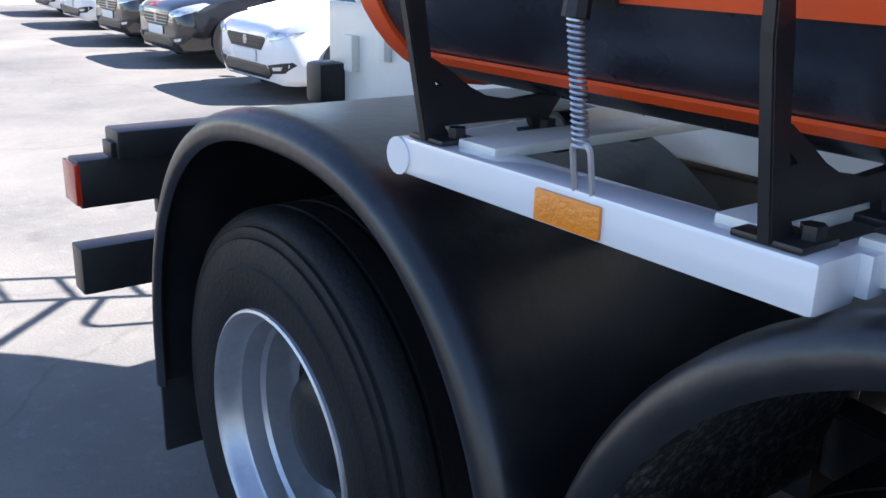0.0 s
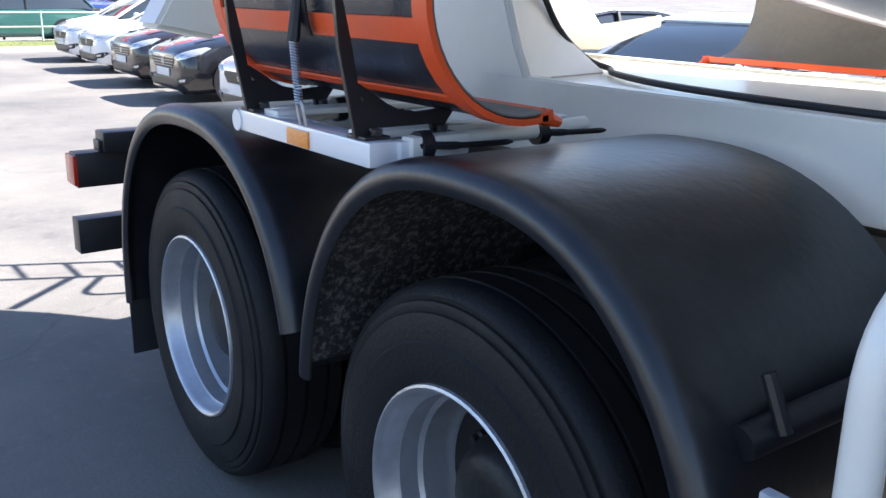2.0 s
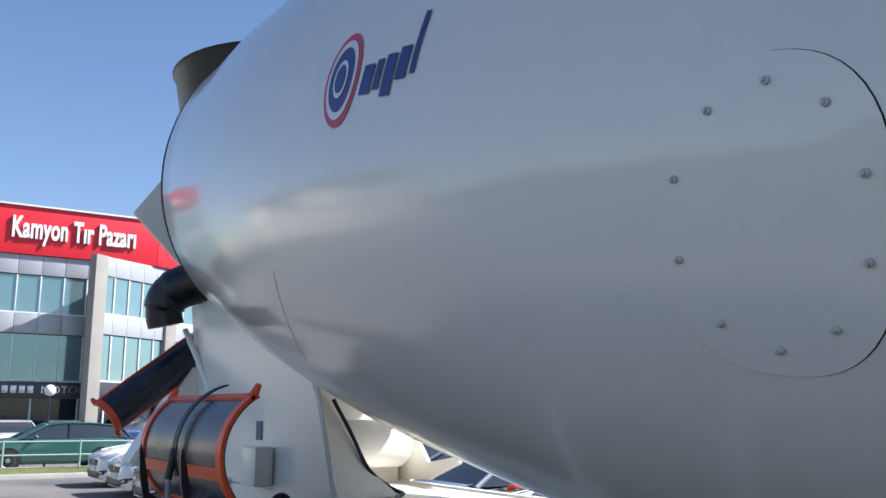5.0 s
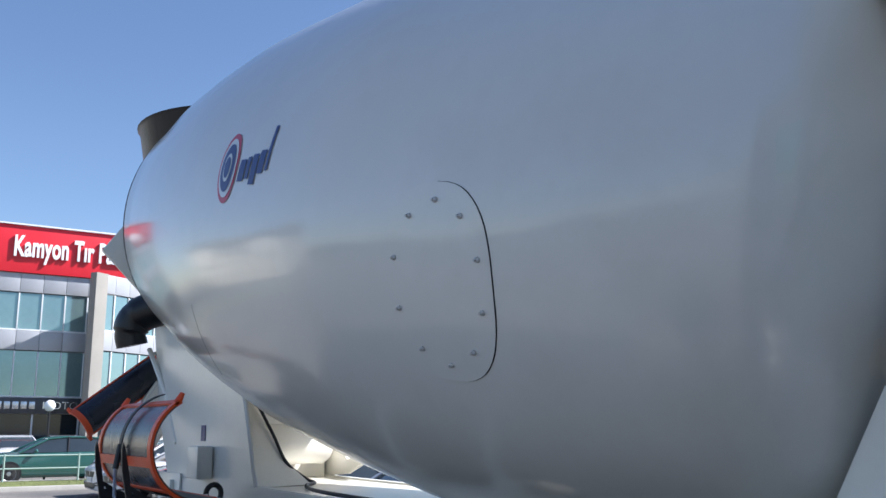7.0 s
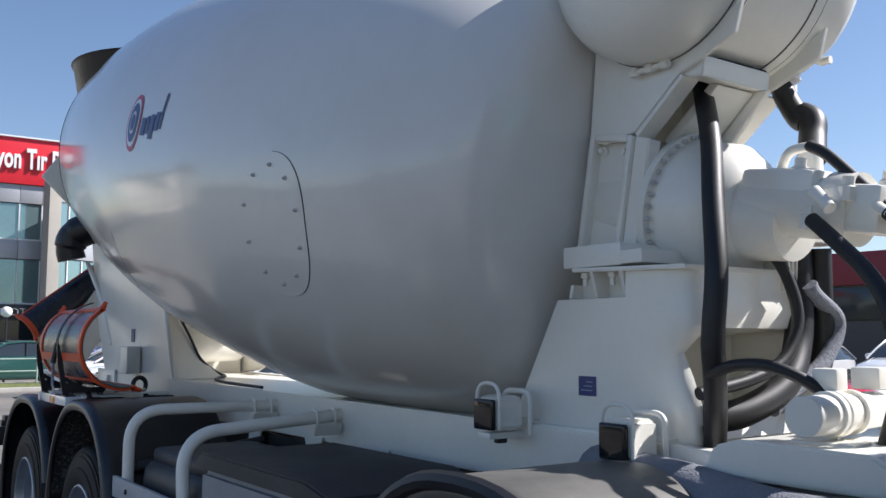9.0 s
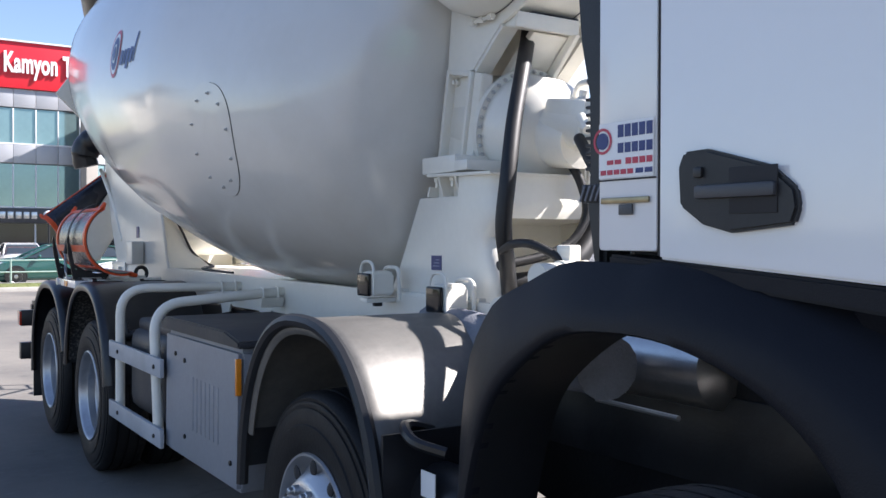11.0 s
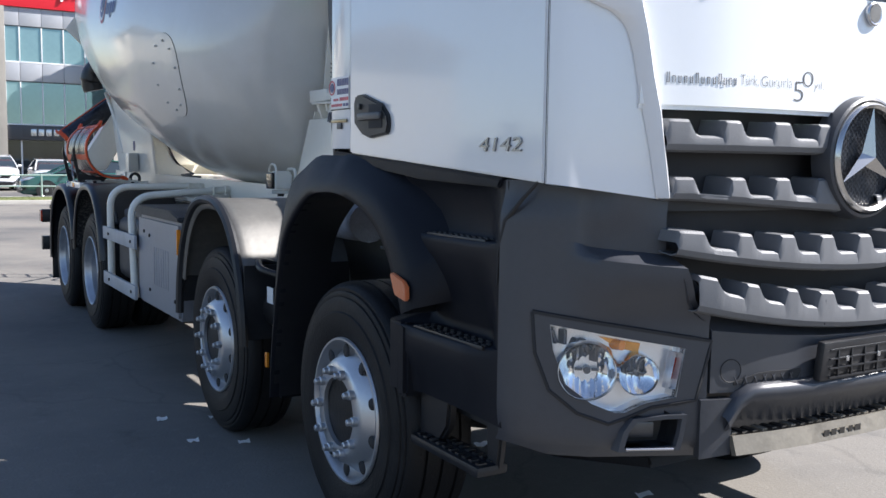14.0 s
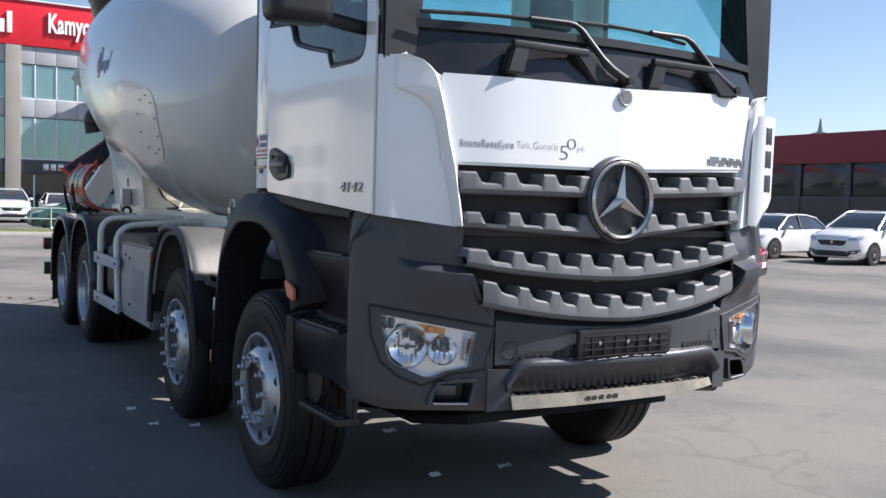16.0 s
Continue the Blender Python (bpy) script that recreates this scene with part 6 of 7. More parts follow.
drum_line([(2.94 + 0.0042 * max(0, -8 - w) + 0.00004 * w * w, w) for w in range(-24, -48, -3)], 0.0, 0.0012, BANDM, "weld_seam", drum)
# round mark and bars in place of the lettering
ls, lw = 2.42, 7.0
mark = part("round_mark", drum_patch([(ls + 0.112 * math.cos(2 * math.pi * k / 40), lw + 7.4 * math.sin(2 * math.pi * k / 40)) for k in range(40)], 0.003), REDL, drum, "round red and blue mark")
for f, lift, m in ((0.84, 0.0045, DRUM), (0.68, 0.006, BLUE), (0.40, 0.0075, DRUM), (0.30, 0.009, BLUE)):
    part("mark_ring", drum_patch([(ls + f * 0.112 * math.cos(2 * math.pi * k / 36), lw + f * 7.4 * math.sin(2 * math.pi * k / 36)) for k in range(36)], lift), m, mark)
for k, (s0, s1, w0, w1) in enumerate(((0.135, 0.195, -3.2, 1.2), (0.21, 0.245, -2.8, 1.6), (0.26, 0.315, -4.0, 2.0), (0.33, 0.385, -2.0, 2.6), (0.405, 0.43, -1.6, 7.2))):
    part("print_bar", drum_patch(dense([(ls - s0, lw + w0), (ls - s1, lw + w0), (ls - s1 - 0.01, lw + w1), (ls - s0 - 0.01, lw + w1)], 4), 0.004), BLUE, drum)
part("ring_gap", bm_lathe([(5.135, 0.80), (5.135, 0.915), (5.155, 0.915), (5.155, 0.80)], 80, axis="y", closed=True), SEAM, drum)
part("rear_collar", bm_lathe([(5.155, 0.90), (5.28, 0.85), (5.30, 0.80), (5.16, 0.80)], 80, axis="y", closed=True), DRUM, drum)

# ---------- rear pedestal, hopper, discharge ----------
REARP = [(7.42, 1.37), (7.47, 1.46), (7.545, 1.65), (7.635, 1.85), (7.80, 2.06), (8.35, 2.42), (8.75, 2.72), (9.45, 2.74), (9.62, 2.55), (9.50, 2.2), (9.30, 1.75), (9.05, 1.37)]
rp = part("rear_pedestal", bm_prism(REARP, -0.46, -0.43, "x", 0.004), CREAM, truck, "white steel rear drum pedestal")
b = bm_sheet([[(-0.428 + (xr + 0.428) * q, y + 0.004 + 0.05 * q, z) for q in (0, 0.5, 1)] for y, z, xr in ((7.42, 1.372, -0.08), (7.47, 1.46, -0.17), (7.51, 1.55, -0.24), (7.545, 1.65, -0.29), (7.60, 1.77, -0.35), (7.635, 1.85, -0.385))], -0.012)
part("front_plate", b, CREAM, rp)
part("pedestal_plate", bm_prism([(8.45, 1.37), (8.02, 1.40), (7.72, 1.50), (7.72, 1.54), (8.03, 1.495), (8.13, 1.60), (8.45, 1.95), (8.45, 2.45), (8.75, 2.72), (9.45, 2.74), (9.62, 2.55), (9.50, 2.2), (9.30, 1.75), (9.05, 1.37)], 0.43, 0.46, "x", 0.004), CREAM, rp)
part("plate_edge", bm_tube([(-0.445, y, z) for y, z in REARP[:7]], 0.014, 8), CREAM, rp)
part("pedestal_web", span(-0.40, 0.40, 8.3, 8.33, 1.37, 2.30), CREAM, rp)
part("roller_housing", bm_lathe([(-0.24, 0.0), (-0.24, 0.11), (-0.21, 0.13), (0.21, 0.13), (0.24, 0.11), (0.24, 0)], 28), CREAM, rp).matrix_basis = pose(0.08, 8.12, 1.60)
part("pedestal_back", bm_prism([(9.62, 2.55), (9.50, 2.2), (9.30, 1.75), (9.05, 1.37), (9.03, 1.37), (9.28, 1.76), (9.48, 2.21), (9.59, 2.55)], -0.43, 0.43, "x"), CREAM, rp)
part("roller_bracket", bm_box(-0.30, 8.55, 2.62, 0.22, 0.3, 0.35, 0.02), CREAM, rp)
part("wing_plate", bm_prism([(-1.0, 2.955), (-0.83, 3.20), (-0.45, 3.15), (-0.45, 2.72), (-0.70, 2.66)], 9.10, 9.14, "y", 0.006), CREAM, rp)
part("cone_guard", bm_lathe([(0.0, 0.92), (0.25, 0.80), (0.55, 0.55), (0.56, 0.50), (0.24, 0.76), (0.0, 0.90)], 40, axis="y", closed=True), CREAM, rp).matrix_basis = Matrix.Translation((0, 8.62, 3.05)) @ Matrix.Rotation(TILT - 0.35, 4, "X")
part("hopper", bm_lathe([(3.32, 0.68), (3.40, 0.72), (3.74, 0.78), (3.76, 0.80), (3.76, 0.76), (3.40, 0.69)], 48, axis="z", closed=True), RUBBERB, truck, "black rubber-lipped charging hopper").matrix_basis = pose(0, 9.07, 0.19)
part("discharge_boot", bm_tube(spline([(-0.26, 9.15, 2.60), (-0.46, 9.36, 2.61), (-0.62, 9.50, 2.54), (-0.66, 9.53, 2.42), (-0.64, 9.53, 2.32)]), [0.15] * 8 + [0.14] * 8 + [0.13] * 8 + [0.115] * 9, 18), RUBBERB, truck, "black rubber discharge boot")
part("boot_ring", bm_lathe([(-0.02, 0.035), (0.0, 0.05), (0.02, 0.035), (0, 0.02)], 16, axis="y", closed=True), CREAM, truck).matrix_basis = pose(-0.44, 9.56, 2.24)
part("stay_bar", bm_tube([(-0.50, 9.56, 2.30), (-0.46, 9.2, 1.95), (-0.45, 8.9, 1.6)], 0.02, 8), CREAM, truck)
part("funnel", bm_prism([(-0.82, 1.44), (-0.52, 1.38), (-0.18, 1.95), (-0.42, 2.08)], 9.55, 9.80, "y", 0.02), CREAM, truck, "pale steel funnel under the chute")


def trough(p0, p1, up, r, a0, a1, n=14):
    """A half-pipe from p0 to p1: grid of points, and its frame."""
    p0, p1 = Vector(p0), Vector(p1)
    d = (p1 - p0).normalized()
    u = (Vector(up) - d * Vector(up).dot(d)).normalized()
    v = d.cross(u)
    ring = lambda c, rr, a: c + u * rr * math.sin(radians(a)) + v * rr * math.cos(radians(a))
    return p0, p1, d, ring


def chute(name, p0, p1, up, r, a0, a1, bands, lab, parent=None, rim=0.045):
    root = parent or thing(name, lab, "chute")
    p0, p1, d, ring = trough(p0, p1, up, r, a0, a1)
    L = (p1 - p0).length
    angs = lin(a0, a1, 20)
    part("trough", bm_sheet([[ring(p0 + d * L * t, r, a) for a in angs] for t in (0.012, 0.5, 0.988)], 0.008), CHUTEB, root, "dark blue-black curved steel trough")
    part("inner_face", bm_sheet([[ring(p0 + d * L * t, r - 0.0095, a) for a in angs] for t in (0.004, 0.5, 0.996)], 0.004), DUSTY, root, "dusty grey inner face")
    for t0, t1 in ((0.0, rim / L), (1 - rim / L, 1.0)):
        part("end_rim", bm_sheet([[ring(p0 + d * L * t, r + 0.008, a) for a in angs] for t in (t0, (t0 + t1) / 2, t1)], 0.014), ORANGE, root, "orange painted rim")
    for a in (a0, a1):
        part("edge_rim", bm_sheet([[ring(p0 + d * L * t, r + 0.009, b) for b in (a - 3.5, a, a + 3.5)] for t in (0.0, 0.5, 1.0)], 0.022), ORANGE, root)
        for t in (0.02, 0.98):
            part("corner_lug", bm_tube([ring(p0 + d * L * t, r, a), ring(p0 + d * L * t, r + 0.03, a + (9 if a == a1 else -9))], [0.02, 0.012], 8), ORANGE, root)
    for a, half in bands:
        part("middle_band", bm_sheet([[ring(p0 + d * L * t, r + 0.007, b) for b in (a - half, a, a + half)] for t in (0.02, 0.5, 0.98)], 0.006), ORANGE, root)
    return root


chute("discharge_chute", (-0.36, 9.70, 2.19), (-0.98, 9.60, 1.72), (0.3, -0.9, 0.35), 0.115, 15, 165, (), "dark discharge chute with orange rims behind the drum")


def spare_chute(s):
    """A spare chute strapped in two steel cradles on the mudguard frame."""
    cx, cz, R = -0.958, 1.606, 0.256
    lab = "dark spare chute with orange rims strapped over the mudguards"
    root = thing("spare_chute", lab, "chute", None, "spare chutes")
    chute("spare_chute", (cx, 6.83, cz), (cx, 7.86, cz), (0, 0, 1), R, 123, 283, ((195, 5.5), (232, 2.5)), lab, root, 0.05)
    st = part("strap", bm_sheet([[(cx + (R + 0.02) * math.cos(radians(a)), y, cz + (R + 0.02) * math.sin(radians(a))) for y in (7.285, 7.335)] for a in lin(105, 200, 14)], 0.006), HOSE, root, "black rubber strap")
    part("strap_end", bm_tube([(-1.236, 7.315, 1.62), (-1.254, 7.315, 1.498)], [0.013, 0.016], 8), HOSE, st)
    pts = []
    for k in range(240):
        t = k / 239
        c = Vector((-1.254, 7.315, 1.50)).lerp(Vector((-1.256, 7.290, 1.358)), t)
        a = t * 2 * math.pi * 22
        pts.append(c + Vector((math.cos(a) * 0.0085, math.sin(a) * 0.0085, 0)))
    part("spring", bm_tube(pts, 0.0022, 5), STEEL, st, "coiled steel spring")
    part("hook", bm_tube(rounded([(-1.245, 7.276, 1.300), (-1.256, 7.276, 1.364), (-1.256, 7.304, 1.364), (-1.245, 7.304, 1.300)], 0.013), 0.004, 6), STEEL, st)
    if s > 0:
        for o in root.children_recursive:
            o.data.transform(Matrix.Diagonal((-1, 1, 1, 1)))
            o.data.flip_normals()
    return root


def chute_frame(s):
    """White frame with black cradles on top of the mudguards."""
    f = part("chute_frame", flip(bm_box(-1.213, 7.325, 1.280, 0.075, 0.67, 0.055, 0.008), s), CABW, truck, "white painted box beam with orange reflector")
    part("end_tube", flip(bm_tube([(-1.253, 7.66, 1.278), (-1.18, 7.66, 1.278)], 0.028, 16), s), CABW, f)
    part("tube_socket", flip(bm_box(-1.15, 7.0, 1.283, 0.06, 0.045, 0.045, 0.004), s), CABW, f)
    part("cross_tube", flip(bm_tube([(-1.20, 7.62, 1.285), (-0.66, 7.62, 1.307)], 0.027, 14), s), CREAM, f)
    part("cross_tube", flip(bm_tube([(-1.02, 6.985, 1.296), (-0.64, 6.985, 1.306)], 0.019, 12), s), CREAM, f)
    part("tube_sleeve", flip(bm_box(-1.085, 6.985, 1.292, 0.15, 0.046, 0.046, 0.006), s), CREAM, f)
    for x, y, r in ((-0.98, 7.62, 0.034), (-0.80, 7.62, 0.034), (-1.135, 6.985, 0.032), (-0.80, 6.985, 0.026)):
        part("tube_clip", flip(bm_tube([(x, y, 1.293), (x + 0.03, y, 1.294)], r, 12), s), BLACKM, f)
    for x0, x1, y in ((-1.14, -0.93, 6.93), (-0.80, -0.62, 6.95)):
        part("strap_tail", flip(bm_tube(spline([(x0, y + 0.04, 1.297), (x0 + (x1 - x0) * 0.4, y, 1.296), (x1, y - 0.02, 1.296)]), [0.009] * 8 + [0.007] * 8 + [0.003], 6), s), HOSE, f)
    part("cross_bar", flip(span(-1.22, -0.62, 7.48, 7.56, 1.302, 1.318, 0.004), s), CREAM, f)
    part("cross_bar", flip(span(-1.22, -0.62, 7.06, 7.13, 1.302, 1.318, 0.004), s), CREAM, f)
    part("reflector", flip(bm_box(-1.253, 7.308, 1.277, 0.006, 0.108, 0.040, 0.003), s), AMBER, f, "orange reflector")
    for y in (7.05, 7.60):
        b = bm_prism([(-1.250, 1.309), (-1.288, 1.50), (-1.296, 1.60), (-1.290, 1.635), (-1.278, 1.60), (-1.256, 1.50), (-1.243, 1.42), (-1.222, 1.335), (-1.205, 1.309)], y - 0.008, y + 0.008, "y", 0.002)
        bm_prism([(-1.262, 1.428), (-1.240, 1.424), (-1.203, 1.401), (-1.174, 1.381), (-1.145, 1.367), (-1.094, 1.357), (-1.042, 1.360), (-1.003, 1.368), (-0.993, 1.358), (-1.014, 1.331), (-1.028, 1.309), (-1.048, 1.309), (-1.055, 1.328), (-1.225, 1.329), (-1.250, 1.335), (-1.254, 1.384), (-1.222, 1.386), (-1.256, 1.412)], y - 0.0065, y + 0.0065, "y", 0.0, b)
        part("cradle", flip(b, s), BLACKM, f, "black steel cradle with an open web")
        part("cradle_foot", flip(span(-1.075, -1.005, y - 0.045, y + 0.045, 1.302, 1.312, 0.003), s), BLACKM, f)
        part("foot_bolt", flip(bm_tube([(-1.04, y - 0.028, 1.31), (-1.04, y - 0.028, 1.327)], 0.013, 6), s), BLACKM, f)
        part("cradle_foot", flip(span(-1.248, -1.185, y - 0.04, y + 0.04, 1.308, 1.316, 0.003), s), BLACKM, f)
        part("foot_bolt", flip(bm_tube([(-1.21, y - 0.025, 1.314), (-1.21, y - 0.025, 1.330)], 0.013, 6), s), BLACKM, f)


sides(chute_frame)
sides(spare_chute)
part("deck_hook", bm_tube([(-0.60 + 0.045 * math.cos(a), 7.69, 1.33 + 0.05 * math.sin(a)) for a in lin(-1.2, 3.6, 12)], 0.016, 8), BLACKM, truck)
# control box on the rear pedestal
part("control_box", bm_box(-0.52, 8.20, 1.49, 0.10, 0.20, 0.20, 0.01), CREAM, truck, "white control box")
part("blue_sticker", span(-0.4655, -0.462, 8.28, 8.36, 1.62, 1.72), BLUE, truck)
# tail lamp beam and under-run bar
tb = part("tail_beam", span(-1.27, 1.27, 9.30, 9.40, 0.80, 0.945, 0.006), BLACKM, truck, "black steel tail beam with red lamps")
part("beam_cover", span(-1.17, 1.17, 9.23, 9.35, 0.95, 1.035, 0.01), BLACKM, tb)
part("cover_hinge", span(-1.185, -1.165, 9.25, 9.33, 0.955, 1.0, 0.004), BLACKM, tb)
for x in (-1.0, 1.0, -0.82, 0.82):
    part("lamp_stud", span(x - 0.03, x + 0.03, 9.33, 9.37, 0.74, 0.80, 0.008), BLACKM, tb)
for s in (-1, 1):
    part("tail_lamp", span(s * 1.262, s * 1.282, 9.30, 9.42, 0.81, 0.935, 0.004), REDP, tb, "red tail lamp")
part("underrun_bar", span(-1.25, 1.25, 9.44, 9.54, 0.475, 0.63, 0.006), BLACKM, truck, "black under-run bar")
for x in (-0.42, 0.42):
    part("bar_arm", span(x - 0.04, x + 0.04, 9.2, 9.46, 0.5, 0.95, 0.005), BLACKM, truck)
for s in (-1, 1):
    part("mud_flap", span(s * 0.62, s * 1.24, 8.80, 8.815, 0.22, 0.62, 0.004), BLACKP, truck)
# ladder at the tail, standing fore and aft on the offside
lad = part("ladder_rail", bm_tube([(0.85, 9.79, 0.95), (0.85, 9.79, 3.5)], 0.02, 8), CREAM, truck, "white steel access ladder")
part("ladder_rail", bm_tube([(0.85, 10.12, 0.95), (0.85, 10.12, 3.5)], 0.02, 8), CREAM, lad)
for k in range(9):
    part("ladder_rung", bm_tube([(0.85, 9.79, 1.05 + 0.27 * k), (0.85, 10.12, 1.05 + 0.27 * k)], 0.014, 8), CREAM, lad)
part("ladder_stay", bm_tube([(0.85, 9.79, 1.9), (0.45, 9.4, 1.9)], 0.02, 8), CREAM, lad)
part("ladder_stay", bm_tube([(0.85, 9.79, 2.6), (0.45, 9.55, 2.6)], 0.02, 8), CREAM, lad)
part("hand_loop", bm_tube(rounded([(0.85, 9.79, 1.2), (0.62, 9.55, 1.25), (0.60, 9.52, 1.7), (0.85, 9.79, 1.75)], 0.12, 6), 0.016, 8), CREAM, lad)
part("platform_rail", bm_tube(rounded([(-0.55, 9.75, 3.0), (-0.55, 9.85, 3.9), (0.55, 9.85, 3.9), (0.55, 9.75, 3.0)], 0.1), 0.02, 8), CREAM, truck)

# ---------- parked cars ----------
from mathutils.bvhtree import BVHTree

CARGLASS = mat("dark_car_glass", (0.03, 0.04, 0.05), 0.05, 0, 0.1, 2)
CARBLACK = mat("car_black_trim", (0.015, 0.015, 0.017), 0.4, 0, 0.1, 9)
CARLAMP = mat("car_lamp", (0.65, 0.67, 0.7), 0.1, 0.6, 0.2, 25)
CARTYRE = mat("car_tyre", (0.015, 0.015, 0.015), 0.7, 0, 0.2, 9)
CARRIM = mat("car_rim", (0.45, 0.46, 0.48), 0.3, 0.8, 0.1, 9)
PLATEW = mat("plate_white", (0.75, 0.75, 0.73), 0.4, 0, 0.05, 9)


def paint(name, c, rough=0.2, metal=0.0):
    return mat(name, c, rough, metal, 0.04, 2, 0, 8, 0.9)


P_WHITE, P_BLACK, P_DARK = paint("white_car_paint", (0.78, 0.78, 0.78)), paint("black_car_paint", (0.012, 0.012, 0.014)), paint("brown_black_car_paint", (0.022, 0.016, 0.018))
P_SILVER, P_BLUE, P_TEAL, P_RED = paint("silver_car_paint", (0.42, 0.45, 0.5), 0.25, 0.6), paint("blue_car_paint", (0.02, 0.04, 0.16)), paint("teal_car_paint", (0.03, 0.10, 0.09)), paint("red_car_paint", (0.5, 0.02, 0.03))


def car(label, m, body, kind="hatch", group="parked cars"):
    """A car with its nose at the origin, pointing to -x."""
    root = thing("car", label, "car", m, group)
    tall = {"hatch": 1.0, "saloon": 0.98, "suv": 1.12, "estate": 1.0}[kind]
    L = {"hatch": 4.05, "saloon": 4.5, "suv": 4.3, "estate": 4.6}[kind]
    k = L / 4.35
    st = [(0.0, .60, .26, .66, .70), (0.03, .70, .21, .70, .755), (0.10, .785, .18, .735, .80), (0.24, .845, .17, .78, .85), (0.5, .88, .17, .84, .91), (0.8, .892, .17, .885, .95), (1.1, .895, .18, .925, .985), (1.5, .897, .18, .955, .99), (2.5, .90, .18, .975, 1.0), (3.5, .895, .18, .995, 1.01), (4.0, .86, .22, .99, 1.01), (4.25, .79, .28, .93, .95), (4.35, .68, .36, .84, .85)]
    b = bmesh.new()
    rings = []
    for x, w, zb, ze, zc in st:
        zb, ze, zc = zb * tall, ze * tall, zc * tall
        half = [(0, zb), (w * .84, zb), (w * .95, zb + .08), (w, zb + .30 * (ze - zb) + .05), (w * .995, zb + .62 * (ze - zb)), (w * .975, ze - .03), (w * .93, ze), (w * .6, zc - .005), (0, zc)]
        full = half + [(-y, z) for y, z in reversed(half[1:-1])]
        rings.append([b.verts.new((x * k, y, z)) for y, z in full])
    n = len(rings[0])
    for p, q in zip(rings, rings[1:]):
        for i in range(n):
            b.faces.new((p[i], p[(i + 1) % n], q[(i + 1) % n], q[i]))
    b.faces.new(rings[0])
    b.faces.new(rings[-1])
    bmesh.ops.recalc_face_normals(b, faces=b.faces)
    tree = BVHTree.FromBMesh(b)

    def on_nose(outline, off):
        """A thin plate laid on the nose, with an outline in (y, z)."""
        own = bmesh.new()
        c = (sum(p[0] for p in outline) / len(outline), sum(p[1] for p in outline) / len(outline))
        loops = []
        for f, d in ((1.0, -0.02), (1.0, off * .6), (.94, off), (.6, off), (.25, off)):
            loop = []
            for p, q in zip(outline, outline[1:] + outline[:1]):
                for i in range(4):
                    y, z = p[0] + (q[0] - p[0]) * i / 4, p[1] + (q[1] - p[1]) * i / 4
                    y, z = c[0] + (y - c[0]) * f, c[1] + (z - c[1]) * f
                    h = tree.ray_cast(Vector((-1, y, z)), Vector((1, 0, 0)))
                    loop.append(own.verts.new(h[0] + h[1] * d if h[0] else Vector((.8, y, z))))
            loops.append(loop)
        n = len(loops[0])
        for u, v in zip(loops, loops[1:]):
            for i in range(n):
                own.faces.new((u[i], u[(i + 1) % n], v[(i + 1) % n], v[i]))
        own.faces.new(loops[-1])
        bmesh.ops.recalc_face_normals(own, faces=own.faces)
        return own

    bod = part("body", b, body, root, "", 35)
    # cabin: glass all round, a painted roof and pillars
    rear = {"hatch": (3.75, 4.22), "saloon": (3.35, 3.95), "suv": (3.95, 4.25), "estate": (4.0, 4.28)}[kind]
    cs = [(1.10, .80, .965, .965), (1.50, .72, .965, 1.20), (1.92, .635, .97, 1.405), (2.35, .63, .975, 1.46), (3.1, .62, .985, 1.45), (rear[0], .60, .99, 1.36), (rear[1], .74, .985, 1.0)]
    b = bmesh.new()
    rings = []
    for x, w, z0, z1 in cs:
        z0, z1 = z0 * tall, z1 * tall
        base = 0.85
        rings.append([b.verts.new((x * k, y, z)) for y, z in ((-base, z0), (-(base * .35 + w * .65), z0 + (z1 - z0) * .6), (-w, z1 - .02), (-w * .8, z1), (w * .8, z1), (w, z1 - .02), (base * .35 + w * .65, z0 + (z1 - z0) * .6), (base, z0))])
    for p, q in zip(rings, rings[1:]):
        for i in range(7):
            b.faces.new((p[i], p[i + 1], q[i + 1], q[i]))
    part("glazing", b, CARGLASS, root, "", 35)
    rows = []
    for x, w, z0, z1 in [(1.90, .64, 0, 1.40)] + cs[3:5] + [(rear[0] + .02, .61, .99, 1.36)]:
        rows.append([(x * k, w * f, z1 * tall + .012 - (.02 if abs(f) > .95 else 0)) for f in (-1.02, -.9, -.5, 0, .5, .9, 1.02)])
    part("roof", bm_sheet(rows, 0.02), body, bod)
    for s in (-1, 1):
        edge = [(1.06 * k, s * .84, .955 * tall), (1.50 * k, s * .755, 1.19 * tall), (1.92 * k, s * .65, 1.40 * tall), (2.4 * k, s * .64, 1.452 * tall), (3.1 * k, s * .63, 1.44 * tall), (rear[0] * k, s * .615, 1.355 * tall), (rear[1] * k, s * .80, .99 * tall)]
        part("pillar", bm_tube(edge, 0.030, 6), body, bod)
        part("door_pillar", bm_tube([(2.45 * k, s * .85, .98 * tall), (2.5 * k, s * .645, 1.45 * tall)], 0.028, 6), CARBLACK, bod)
        mr = bmesh.new()
        bmesh.ops.create_uvsphere(mr, u_segments=12, v_segments=8, radius=1)
        bmesh.ops.transform(mr, matrix=Matrix.Translation((1.52 * k, s * .98, 1.02 * tall)) @ Matrix.Diagonal((.07, .10, .07, 1)), verts=mr.verts)
        part("mirror", mr, body, bod)
        lamp = part("headlamp", on_nose([(s * y, z * tall) for y, z in ((.47, .655), (.52, .70), (.64, .745), (.80, .815), (.845, .80), (.83, .715), (.72, .655), (.58, .625))], 0.010), CARLAMP, bod)
